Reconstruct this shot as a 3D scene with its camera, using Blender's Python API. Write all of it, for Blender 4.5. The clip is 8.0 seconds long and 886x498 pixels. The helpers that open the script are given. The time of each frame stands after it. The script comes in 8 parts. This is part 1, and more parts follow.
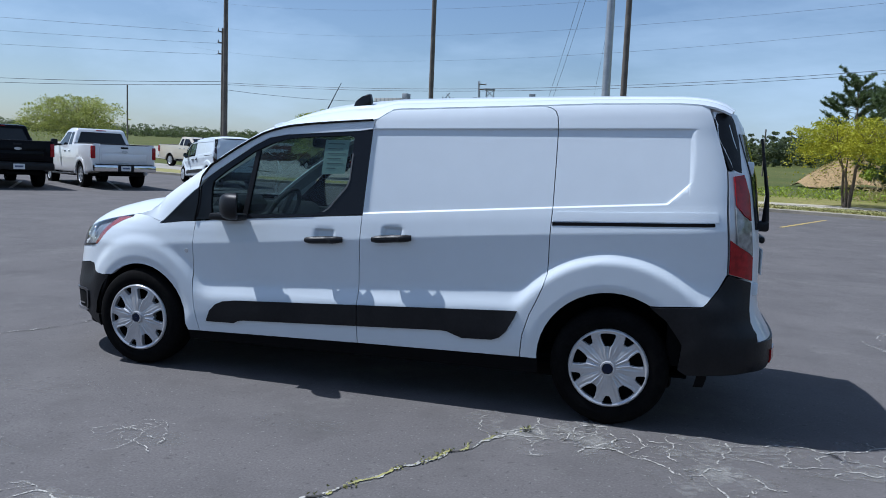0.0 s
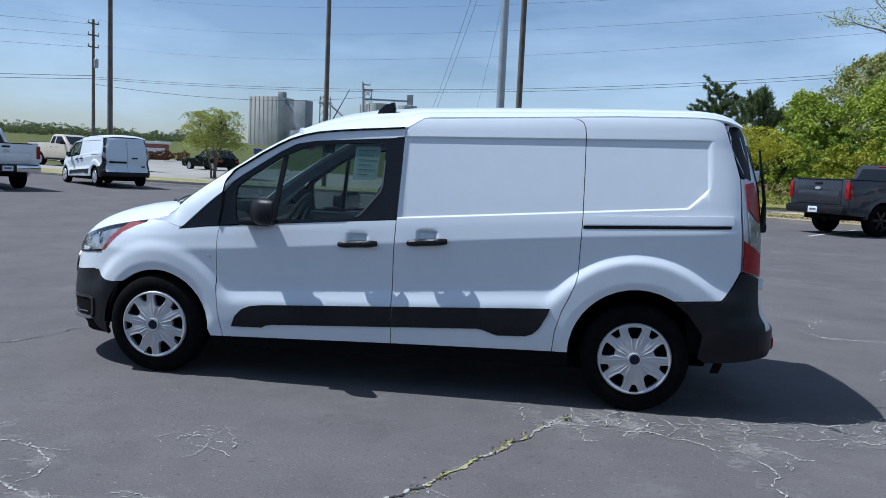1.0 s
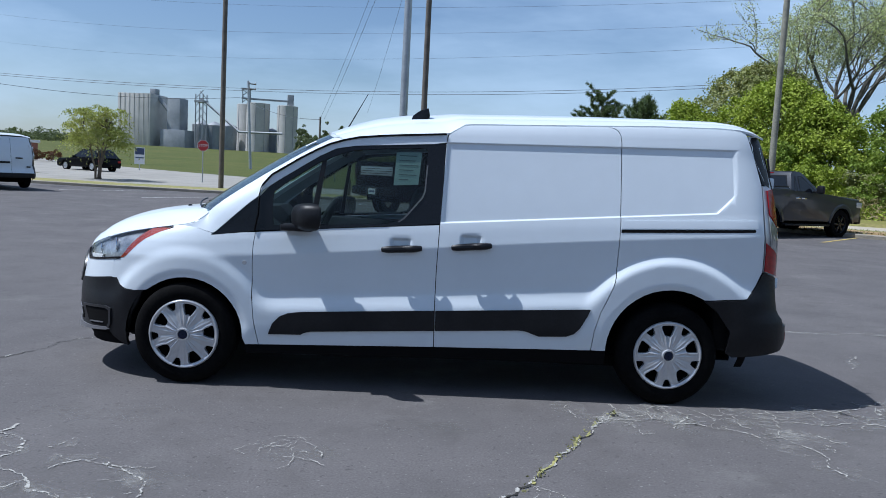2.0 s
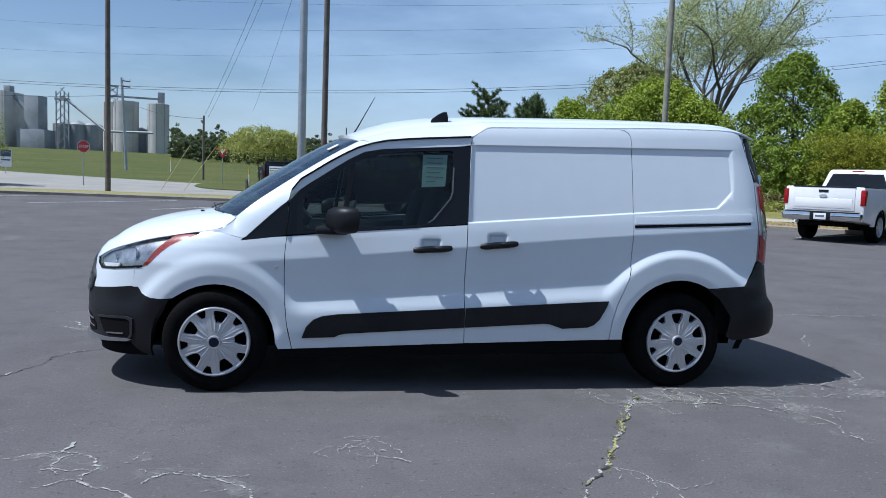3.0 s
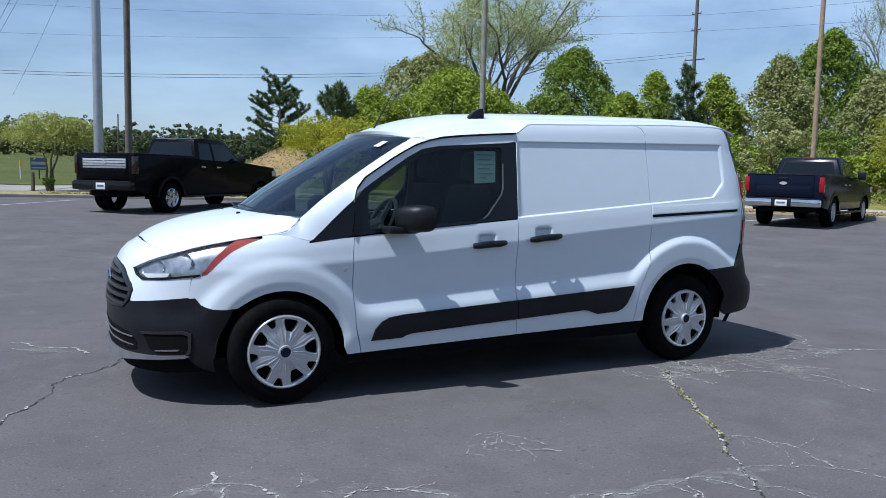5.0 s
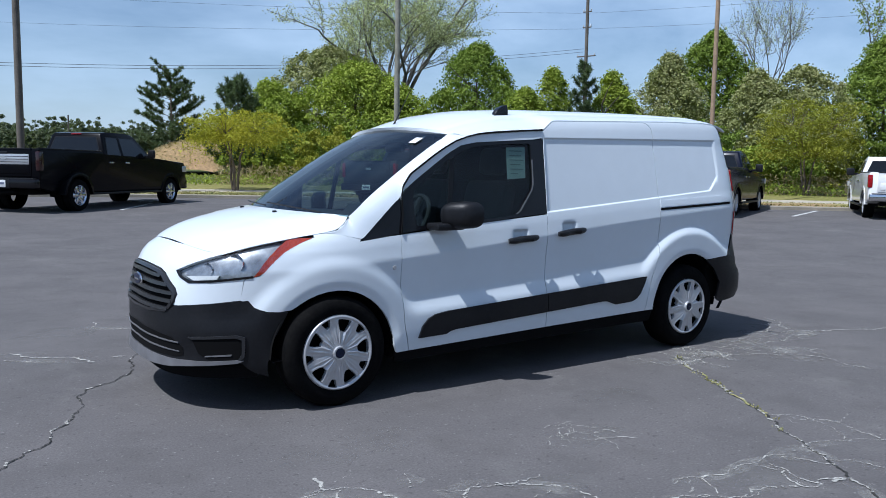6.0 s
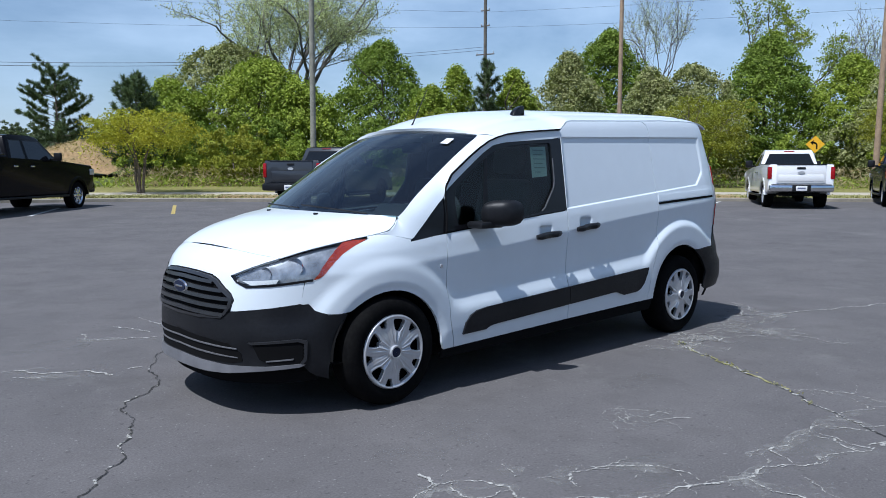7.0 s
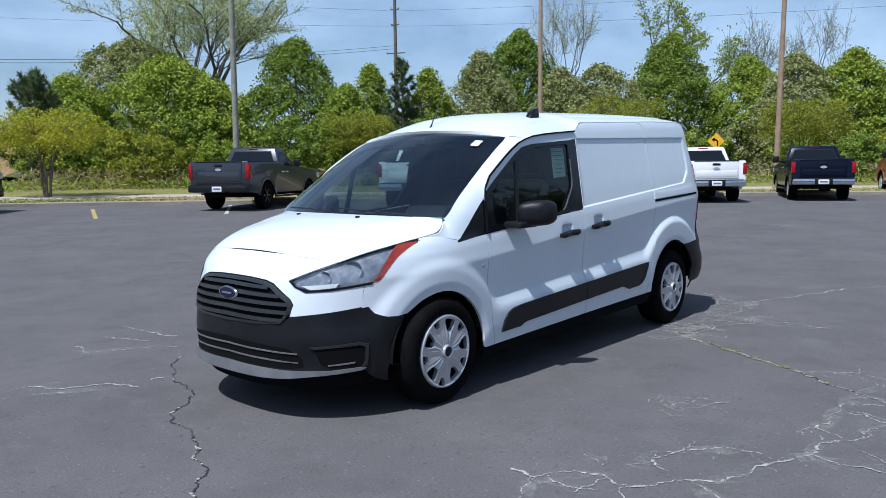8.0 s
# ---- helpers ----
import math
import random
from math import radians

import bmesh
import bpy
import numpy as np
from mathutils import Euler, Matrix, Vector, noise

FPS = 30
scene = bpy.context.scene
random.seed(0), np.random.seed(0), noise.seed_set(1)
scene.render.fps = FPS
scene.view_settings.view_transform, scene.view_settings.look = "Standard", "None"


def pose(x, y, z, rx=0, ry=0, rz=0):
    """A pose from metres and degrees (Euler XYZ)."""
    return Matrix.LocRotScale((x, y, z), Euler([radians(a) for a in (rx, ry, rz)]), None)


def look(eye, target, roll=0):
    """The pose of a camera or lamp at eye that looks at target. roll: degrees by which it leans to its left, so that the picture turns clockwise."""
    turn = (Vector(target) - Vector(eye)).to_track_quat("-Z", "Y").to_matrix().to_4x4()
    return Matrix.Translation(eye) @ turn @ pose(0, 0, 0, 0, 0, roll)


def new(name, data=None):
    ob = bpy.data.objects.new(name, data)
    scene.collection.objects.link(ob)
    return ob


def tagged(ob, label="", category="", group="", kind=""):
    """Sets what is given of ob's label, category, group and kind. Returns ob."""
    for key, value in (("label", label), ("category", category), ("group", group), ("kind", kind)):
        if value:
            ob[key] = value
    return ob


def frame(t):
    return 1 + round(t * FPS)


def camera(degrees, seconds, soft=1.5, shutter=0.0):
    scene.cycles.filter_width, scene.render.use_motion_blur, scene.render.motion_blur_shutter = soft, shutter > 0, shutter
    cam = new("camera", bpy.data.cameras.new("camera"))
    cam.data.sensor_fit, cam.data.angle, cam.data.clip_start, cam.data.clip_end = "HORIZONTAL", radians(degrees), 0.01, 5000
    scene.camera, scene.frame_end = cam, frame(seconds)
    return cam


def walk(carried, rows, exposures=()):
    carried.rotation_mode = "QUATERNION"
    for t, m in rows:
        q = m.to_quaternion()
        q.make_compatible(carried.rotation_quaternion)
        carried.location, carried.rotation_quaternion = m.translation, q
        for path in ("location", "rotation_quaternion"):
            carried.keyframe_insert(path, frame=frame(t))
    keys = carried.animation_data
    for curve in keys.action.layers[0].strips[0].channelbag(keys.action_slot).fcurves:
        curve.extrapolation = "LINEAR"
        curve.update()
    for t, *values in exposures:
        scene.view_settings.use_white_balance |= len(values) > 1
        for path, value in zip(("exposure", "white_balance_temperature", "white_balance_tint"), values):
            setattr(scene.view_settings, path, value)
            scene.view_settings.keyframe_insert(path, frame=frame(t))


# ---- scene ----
cam = camera(59.6, 8.0, 0.9)
PATH = [
    (0, (3.359, -5.139, 1.4), (2.791, -3.233, 1.185), 2.3),
    (0.5, (2.912, -5.311, 1.395), (2.501, -3.365, 1.182), 2.4),
    (1, (2.493, -5.553, 1.399), (2.232, -3.58, 1.198), 2.6),
    (1.5, (2.001, -5.642, 1.389), (1.891, -3.654, 1.202), 2.9),
    (3, (0.555, -5.752, 1.356), (0.9, -3.79, 1.183), 2.1),
    (3.5, (0.123, -5.664, 1.357), (0.612, -3.733, 1.176), 1.5),
    (4, (-0.327, -5.516, 1.359), (0.296, -3.625, 1.169), 1.4),
    (4.5, (-0.746, -5.417, 1.364), (0.007, -3.573, 1.176), 1.3),
    (6, (-1.961, -4.803, 1.363), (-0.841, -3.158, 1.163), 0.9),
    (6.5, (-2.381, -4.596, 1.368), (-1.154, -3.03, 1.165), 0.4),
    (7, (-2.729, -4.345, 1.371), (-1.401, -2.864, 1.167), -0.0),
    (7.5, (-3.067, -4.051, 1.381), (-1.649, -2.656, 1.171), -0.3),
    (8, (-3.376, -3.816, 1.397), (-1.879, -2.507, 1.188), -0.6),
]
walk(cam, [(t, look(eye, target, roll)) for t, eye, target, roll in PATH], [(0, 0.37, 5590, 10), (8, 0.38, 5640, 10)])

# ---- world, sun, exposure ----
SUN = Vector((-0.58, -0.055, 1.0)).normalized()      # towards the sun
world = bpy.data.worlds.new("sky")
scene.world = world
world.use_nodes = True
wt = world.node_tree
wt.nodes.clear()
sky = wt.nodes.new("ShaderNodeTexSky")
sky.sky_type, sky.sun_disc = "NISHITA", False
sky.sun_elevation, sky.sun_rotation = math.asin(SUN.z), math.atan2(SUN.x, SUN.y)
sky.air_density, sky.dust_density, sky.ozone_density = 1.0, 1.1, 2.0
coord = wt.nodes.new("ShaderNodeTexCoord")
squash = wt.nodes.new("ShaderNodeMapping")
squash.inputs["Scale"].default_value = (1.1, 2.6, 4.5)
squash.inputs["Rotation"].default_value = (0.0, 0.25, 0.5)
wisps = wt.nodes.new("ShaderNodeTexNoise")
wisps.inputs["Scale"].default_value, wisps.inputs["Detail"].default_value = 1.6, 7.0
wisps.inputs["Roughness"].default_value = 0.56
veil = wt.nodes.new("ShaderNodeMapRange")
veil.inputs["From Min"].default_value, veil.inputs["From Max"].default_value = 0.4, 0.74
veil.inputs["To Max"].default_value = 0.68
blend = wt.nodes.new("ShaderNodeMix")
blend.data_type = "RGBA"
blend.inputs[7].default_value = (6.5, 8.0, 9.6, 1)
back = wt.nodes.new("ShaderNodeBackground")
back.inputs["Strength"].default_value = 0.079
out = wt.nodes.new("ShaderNodeOutputWorld")
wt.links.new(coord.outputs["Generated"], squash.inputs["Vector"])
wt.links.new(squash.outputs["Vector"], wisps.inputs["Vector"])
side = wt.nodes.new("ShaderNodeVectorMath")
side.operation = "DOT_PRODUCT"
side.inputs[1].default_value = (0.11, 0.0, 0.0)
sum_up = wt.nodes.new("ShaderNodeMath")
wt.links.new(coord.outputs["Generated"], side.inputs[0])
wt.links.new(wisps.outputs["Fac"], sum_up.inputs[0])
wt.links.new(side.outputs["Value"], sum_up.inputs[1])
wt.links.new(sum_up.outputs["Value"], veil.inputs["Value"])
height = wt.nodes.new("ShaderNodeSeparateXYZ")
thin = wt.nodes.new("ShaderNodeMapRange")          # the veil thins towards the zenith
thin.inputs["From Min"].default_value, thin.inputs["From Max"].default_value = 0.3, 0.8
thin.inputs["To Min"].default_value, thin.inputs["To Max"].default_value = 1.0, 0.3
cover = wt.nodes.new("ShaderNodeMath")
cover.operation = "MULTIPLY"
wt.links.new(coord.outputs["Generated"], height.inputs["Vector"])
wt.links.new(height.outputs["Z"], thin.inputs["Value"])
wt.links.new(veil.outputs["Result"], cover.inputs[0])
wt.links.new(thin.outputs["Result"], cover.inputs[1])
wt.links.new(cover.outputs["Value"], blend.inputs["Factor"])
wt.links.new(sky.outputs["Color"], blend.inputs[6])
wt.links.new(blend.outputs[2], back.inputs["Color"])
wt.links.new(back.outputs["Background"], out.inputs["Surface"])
lamp = bpy.data.lights.new("sun", "SUN")
lamp.energy, lamp.angle, lamp.color = 4.1, radians(0.53), (1.0, 0.96, 0.9)
sun = new("sun", lamp)
sun.matrix_world = look(SUN * 60, (0, 0, 0))


# ---- materials ----
def node(t, kind, **values):
    n = t.nodes.new(kind)
    for key, v in values.items():
        n.inputs[key.replace("_", " ")].default_value = v
    return n


def material(name, colour, rough=0.5, metal=0.0, second=None, scale=6.0, fine=0.0, fine_scale=60.0,
             bump=0.0, bump_scale=80.0, coat=0.0, island=0.0, obj=0.0, spec=0.5, rough_var=0.0):
    """Principled paint with two scales of variation, optional relief, and a shift of brightness by island or by object."""
    m = bpy.data.materials.new(name)
    m.use_nodes = True
    t = m.node_tree
    p = t.nodes["Principled BSDF"]
    p.inputs["Roughness"].default_value, p.inputs["Metallic"].default_value = rough, metal
    p.inputs["Coat Weight"].default_value, p.inputs["Coat Roughness"].default_value = coat, 0.04
    p.inputs["Specular IOR Level"].default_value = spec
    c = t.nodes.new("ShaderNodeTexCoord")
    big = node(t, "ShaderNodeTexNoise", Scale=scale, Detail=6.0, Roughness=0.6)
    t.links.new(c.outputs["Object"], big.inputs["Vector"])
    mix = t.nodes.new("ShaderNodeMix")
    mix.data_type = "RGBA"
    mix.inputs[6].default_value = (*colour, 1)
    mix.inputs[7].default_value = (*(second or [0.86 * q for q in colour]), 1)
    ramp = node(t, "ShaderNodeMapRange", From_Min=0.35, From_Max=0.65)
    t.links.new(big.outputs["Fac"], ramp.inputs["Value"])
    t.links.new(ramp.outputs["Result"], mix.inputs["Factor"])
    last = mix.outputs[2]
    if fine:
        grain = node(t, "ShaderNodeTexNoise", Scale=fine_scale, Detail=3.0)
        t.links.new(c.outputs["Object"], grain.inputs["Vector"])
        span = node(t, "ShaderNodeMapRange", From_Min=0.3, From_Max=0.7, To_Min=1 - fine, To_Max=1 + fine)
        t.links.new(grain.outputs["Fac"], span.inputs["Value"])
        hsv = node(t, "ShaderNodeHueSaturation")
        t.links.new(last, hsv.inputs["Color"])
        t.links.new(span.outputs["Result"], hsv.inputs["Value"])
        last = hsv.outputs["Color"]
    if island or obj:
        src = t.nodes.new("ShaderNodeNewGeometry" if island else "ShaderNodeObjectInfo")
        k = island or obj
        span = node(t, "ShaderNodeMapRange", To_Min=1 - k, To_Max=1 + k)
        t.links.new(src.outputs["Random Per Island" if island else "Random"], span.inputs["Value"])
        hsv = node(t, "ShaderNodeHueSaturation")
        t.links.new(last, hsv.inputs["Color"])
        t.links.new(span.outputs["Result"], hsv.inputs["Value"])
        last = hsv.outputs["Color"]
    t.links.new(last, p.inputs["Base Color"])
    if rough_var:
        span = node(t, "ShaderNodeMapRange", To_Min=rough - rough_var, To_Max=rough + rough_var)
        t.links.new(big.outputs["Fac"], span.inputs["Value"])
        t.links.new(span.outputs["Result"], p.inputs["Roughness"])
    if bump:
        relief = node(t, "ShaderNodeTexNoise", Scale=bump_scale, Detail=4.0)
        t.links.new(c.outputs["Object"], relief.inputs["Vector"])
        b = node(t, "ShaderNodeBump", Strength=bump, Distance=0.01)
        t.links.new(relief.outputs["Fac"], b.inputs["Height"])
        t.links.new(b.outputs["Normal"], p.inputs["Normal"])
    return m


def leaf_material(name, colour, second, glow=0.2):
    """Leaves: matt, each clump of its own tone, letting some light through."""
    m = material(name, colour, 0.55, second=second, scale=0.5, island=0.3, spec=0.1)
    t = m.node_tree
    p = t.nodes["Principled BSDF"]
    thin = t.nodes.new("ShaderNodeBsdfTranslucent")
    thin.inputs["Color"].default_value = (colour[0] * 1.5, colour[1] * 1.6, colour[2] * 0.8, 1)
    both = t.nodes.new("ShaderNodeMixShader")
    both.inputs["Fac"].default_value = glow
    t.links.new(p.outputs["BSDF"], both.inputs[1])
    t.links.new(thin.outputs["BSDF"], both.inputs[2])
    t.links.new(both.outputs["Shader"], t.nodes["Material Output"].inputs["Surface"])
    return m


def glass_material(name, tint, rough=0.0, face=0.05):
    """Tinted sheet glass: clear body with a mirror-like face."""
    m = bpy.data.materials.new(name)
    m.use_nodes = True
    t = m.node_tree
    t.nodes.remove(t.nodes["Principled BSDF"])
    clear = node(t, "ShaderNodeBsdfTransparent", Color=(*tint, 1))
    shine = node(t, "ShaderNodeBsdfGlossy", Roughness=rough)
    rim = node(t, "ShaderNodeLayerWeight", Blend=0.5)
    steep = t.nodes.new("ShaderNodeMath")
    steep.operation = "POWER"
    steep.inputs[1].default_value = 4.0
    gain = node(t, "ShaderNodeMapRange", To_Min=face, To_Max=0.9)
    both = t.nodes.new("ShaderNodeMixShader")
    t.links.new(rim.outputs["Facing"], steep.inputs[0])
    t.links.new(steep.outputs["Value"], gain.inputs["Value"])
    t.links.new(gain.outputs["Result"], both.inputs["Fac"])
    t.links.new(clear.outputs["BSDF"], both.inputs[1])
    t.links.new(shine.outputs["BSDF"], both.inputs[2])
    t.links.new(both.outputs["Shader"], t.nodes["Material Output"].inputs["Surface"])
    return m


WHITE = material("white_paint", (0.68, 0.735, 0.775), 0.35, spec=0.3, coat=0.6, second=(0.665, 0.72, 0.76), scale=2.0, fine=0.012, fine_scale=9)
BLACK_PLASTIC = material("black_plastic", (0.0085, 0.009, 0.011), 0.4, spec=0.24, fine=0.15, bump=0.12, bump_scale=400, second=(0.0125, 0.013, 0.015))
GLOSS_BLACK = material("gloss_black", (0.008, 0.008, 0.01), 0.18, spec=0.3)
DARK = material("dark_inside", (0.006, 0.006, 0.0065), 0.95, spec=0.1)
RUBBER = material("tyre_rubber", (0.0045, 0.0045, 0.005), 0.85, spec=0.04, fine=0.2, bump=0.15, bump_scale=120, second=(0.0075, 0.0074, 0.0073), scale=12)
SILVER = material("silver_paint", (0.55, 0.56, 0.58), 0.3, metal=0.45, coat=0.3, second=(0.5, 0.51, 0.53), scale=20)
CHROME = material("chrome", (0.75, 0.76, 0.78), 0.08, metal=1.0)
STEEL = material("galvanised_steel", (0.42, 0.44, 0.46), 0.45, metal=0.6, second=(0.33, 0.35, 0.37), scale=3, fine=0.1)
CABIN = material("grey_cabin_trim", (0.038, 0.038, 0.042), 0.8, fine=0.1, bump=0.1, bump_scale=300)
CLOTH = material("dark_seat_cloth", (0.035, 0.036, 0.04), 0.95, fine=0.2, fine_scale=200, bump=0.2, bump_scale=500)
PALE_TRIM = material("pale_headliner", (0.42, 0.41, 0.39), 0.9, fine=0.05)
GLASS = glass_material("clear_glass", (0.44, 0.52, 0.51), face=0.03)
WINDSCREEN = glass_material("windscreen_glass", (0.43, 0.55, 0.57), face=0.12)
DARK_GLASS = material("privacy_glass", (0.008, 0.01, 0.013), 0.04, spec=0.4)
LAMP_GLASS = glass_material("lamp_glass", (0.93, 0.95, 0.96))
RED_LAMP = material("red_lamp", (0.36, 0.008, 0.012), 0.15, coat=0.3, spec=0.25, second=(0.2, 0.004, 0.007), scale=30)
AMBER_LAMP = material("orange_red_lamp", (0.42, 0.05, 0.012), 0.14, coat=1.0, second=(0.26, 0.02, 0.009), scale=30)
LENS_GREY = material("clear_lamp_lens", (0.32, 0.33, 0.32), 0.1, coat=1.0, second=(0.16, 0.165, 0.16), scale=26)
BLUE = material("blue_enamel", (0.008, 0.014, 0.04), 0.35, coat=0.15, spec=0.2)
# grey stands in for the glint on the door glass's black rubber lip
SEAL_GLINT = material("rubber_seal_glint", (0.12, 0.12, 0.125), 0.35)
PAPER = material("pale_green_paper", (0.62, 0.76, 0.68), 0.7, second=(0.58, 0.72, 0.64))
PRINT = material("grey_print", (0.28, 0.33, 0.32), 0.8)
PLATE = material("number_plate", (0.75, 0.76, 0.76), 0.5)
PLATE_BAR = material("plate_bar", (0.12, 0.14, 0.22), 0.6)
GRASS = material("mown_grass", (0.06, 0.079, 0.016), 0.95, second=(0.098, 0.1, 0.026), scale=0.12, fine=0.35, fine_scale=5, bump=0.9, bump_scale=14, spec=0.2)
DRY_GRASS = material("dry_verge_grass", (0.29, 0.25, 0.11), 0.95, second=(0.2, 0.205, 0.07), scale=0.6, fine=0.35, fine_scale=9, bump=0.9, bump_scale=20, spec=0.2)
CONCRETE = material("pale_concrete", (0.3, 0.285, 0.25), 0.85, second=(0.24, 0.228, 0.2), scale=0.5, fine=0.1, fine_scale=20, bump=0.2)
KERB = material("kerb_concrete", (0.29, 0.26, 0.21), 0.85, second=(0.2, 0.185, 0.15), scale=1.5, fine=0.15, fine_scale=30, bump=0.3)
WHITE_LINE = material("worn_white_line", (0.62, 0.62, 0.6), 0.8, second=(0.32, 0.32, 0.31), scale=5, fine=0.2, fine_scale=40)
YELLOW_LINE = material("worn_yellow_line", (0.5, 0.37, 0.09), 0.8, second=(0.26, 0.21, 0.09), scale=6, fine=0.2, fine_scale=40)
POLE_WOOD = material("weathered_pole_wood", (0.15, 0.13, 0.107), 0.9, second=(0.095, 0.083, 0.07), scale=2.5, fine=0.2, fine_scale=25, bump=0.4, bump_scale=60)
TAN_WOOD = material("tan_pole_wood", (0.34, 0.245, 0.16), 0.9, second=(0.23, 0.165, 0.11), scale=2.5, fine=0.2, fine_scale=25, bump=0.4, bump_scale=60)
GREY_WOOD = material("grey_pole_wood", (0.27, 0.265, 0.21), 0.9, second=(0.18, 0.175, 0.14), scale=2.5, fine=0.2, fine_scale=25, bump=0.4, bump_scale=60)
WIRE = material("dark_cable", (0.07, 0.075, 0.085), 0.6)
BARK = material("tree_bark", (0.16, 0.125, 0.095), 0.95, second=(0.1, 0.08, 0.06), scale=3, fine=0.3, fine_scale=20, bump=0.6, bump_scale=25)
PALE_BARK = material("pale_bark", (0.17, 0.155, 0.135), 0.95, second=(0.1, 0.092, 0.08), scale=3, fine=0.3, fine_scale=20)
LEAF_GREEN = leaf_material("green_leaves", (0.205, 0.265, 0.039), (0.285, 0.335, 0.05))
LEAF_DARK = leaf_material("dark_green_leaves", (0.14, 0.2, 0.035), (0.2, 0.26, 0.044))
LEAF_YELLOW = leaf_material("yellow_green_leaves", (0.36, 0.34, 0.034), (0.26, 0.29, 0.034))
LEAF_OLIVE = leaf_material("olive_leaves", (0.26, 0.26, 0.034), (0.18, 0.21, 0.03))
LEAF_GREY = leaf_material("grey_green_leaves", (0.22, 0.245, 0.09), (0.31, 0.31, 0.145))
LEAF_PALE = leaf_material("pale_young_leaves", (0.45, 0.48, 0.28), (0.32, 0.37, 0.16))
LEAF_PINE = leaf_material("pine_needles", (0.085, 0.12, 0.062), (0.13, 0.165, 0.08), 0.25)
LEAF_BLOOM = leaf_material("pale_blossom_leaves", (0.36, 0.37, 0.14), (0.15, 0.2, 0.035))
# lighter and greyer green: distance haze is put into the leaf colour
LEAF_FAR = leaf_material("far_woods", (0.1, 0.125, 0.075), (0.15, 0.165, 0.095), 0.3)
STRAW = leaf_material("dry_straw", (0.36, 0.29, 0.17), (0.26, 0.22, 0.1), 0.2)
SILO = material("silo_concrete", (0.5, 0.49, 0.465), 0.85, second=(0.41, 0.4, 0.38), scale=0.15, fine=0.05)
SILO_DARK = material("silo_sheet_metal", (0.3, 0.32, 0.34), 0.6, second=(0.22, 0.24, 0.26), scale=0.2, metal=0.2)
# a much darker red than the other tail lamps
DARK_LAMP = material("dark_red_lamp", (0.022, 0.004, 0.005), 0.2, coat=0.3)
LEAF_RED = leaf_material("red_brown_leaves", (0.13, 0.06, 0.035), (0.08, 0.045, 0.03))
SIGN_RED = material("sign_red", (0.42, 0.025, 0.03), 0.5)
SIGN_WHITE = material("sign_white", (0.75, 0.75, 0.75), 0.5)
SIGN_YELLOW = material("sign_yellow", (0.8, 0.42, 0.01), 0.5)
SIGN_BLUE = material("sign_blue", (0.05, 0.07, 0.14), 0.5)
SOIL = material("dry_bank_soil", (0.3, 0.195, 0.095), 0.95, second=(0.23, 0.165, 0.07), scale=0.4, fine=0.3, fine_scale=6)


def asphalt_material():
    """Sealed asphalt: fine grit, broad tonal patches, pale silt stains and a crazed patch behind the rear wheel."""
    m = material("asphalt", (0.124, 0.1165, 0.116), 0.88, second=(0.1, 0.0945, 0.095), scale=0.8, fine=0.16, fine_scale=85,
                 bump=0.14, bump_scale=170, spec=0.16)
    t = m.node_tree
    p = t.nodes["Principled BSDF"]
    base = p.inputs["Base Color"].links[0].from_socket
    c = t.nodes.new("ShaderNodeTexCoord")
    # pale dust stains
    stain = node(t, "ShaderNodeTexNoise", Scale=0.9, Detail=9.0, Roughness=0.72)
    t.links.new(c.outputs["Object"], stain.inputs["Vector"])
    span = node(t, "ShaderNodeMapRange", From_Min=0.56, From_Max=0.8, To_Max=0.7)
    t.links.new(stain.outputs["Fac"], span.inputs["Value"])
    one = t.nodes.new("ShaderNodeMix")
    one.data_type = "RGBA"
    one.inputs[7].default_value = (0.19, 0.185, 0.175, 1)
    t.links.new(span.outputs["Result"], one.inputs["Factor"])
    t.links.new(base, one.inputs[6])
    last = one.outputs[2]
    # small dark pits and pale grit
    for scale, low, high, most, tone in ((24.0, 0.6, 0.66, 0.55, (0.05, 0.048, 0.048, 1)), (41.0, 0.63, 0.67, 0.6, (0.25, 0.245, 0.235, 1)), (130.0, 0.6, 0.68, 0.5, (0.19, 0.185, 0.18, 1)), (2.3, 0.5, 0.72, 0.45, (0.072, 0.068, 0.066, 1))):
        n = node(t, "ShaderNodeTexNoise", Scale=scale, Detail=5.0, Roughness=0.65)
        t.links.new(c.outputs["Object"], n.inputs["Vector"])
        q = node(t, "ShaderNodeMapRange", From_Min=low, From_Max=high, To_Max=most)
        t.links.new(n.outputs["Fac"], q.inputs["Value"])
        m2 = t.nodes.new("ShaderNodeMix")
        m2.data_type = "RGBA"
        m2.inputs[7].default_value = tone
        t.links.new(q.outputs["Result"], m2.inputs["Factor"])
        t.links.new(last, m2.inputs[6])
        last = m2.outputs[2]
    t.links.new(last, p.inputs["Base Color"])
    return m


ASPHALT = asphalt_material()
CRACK_DARK = material("dark_crack", (0.022, 0.021, 0.02), 0.95, second=(0.035, 0.034, 0.03), scale=6)


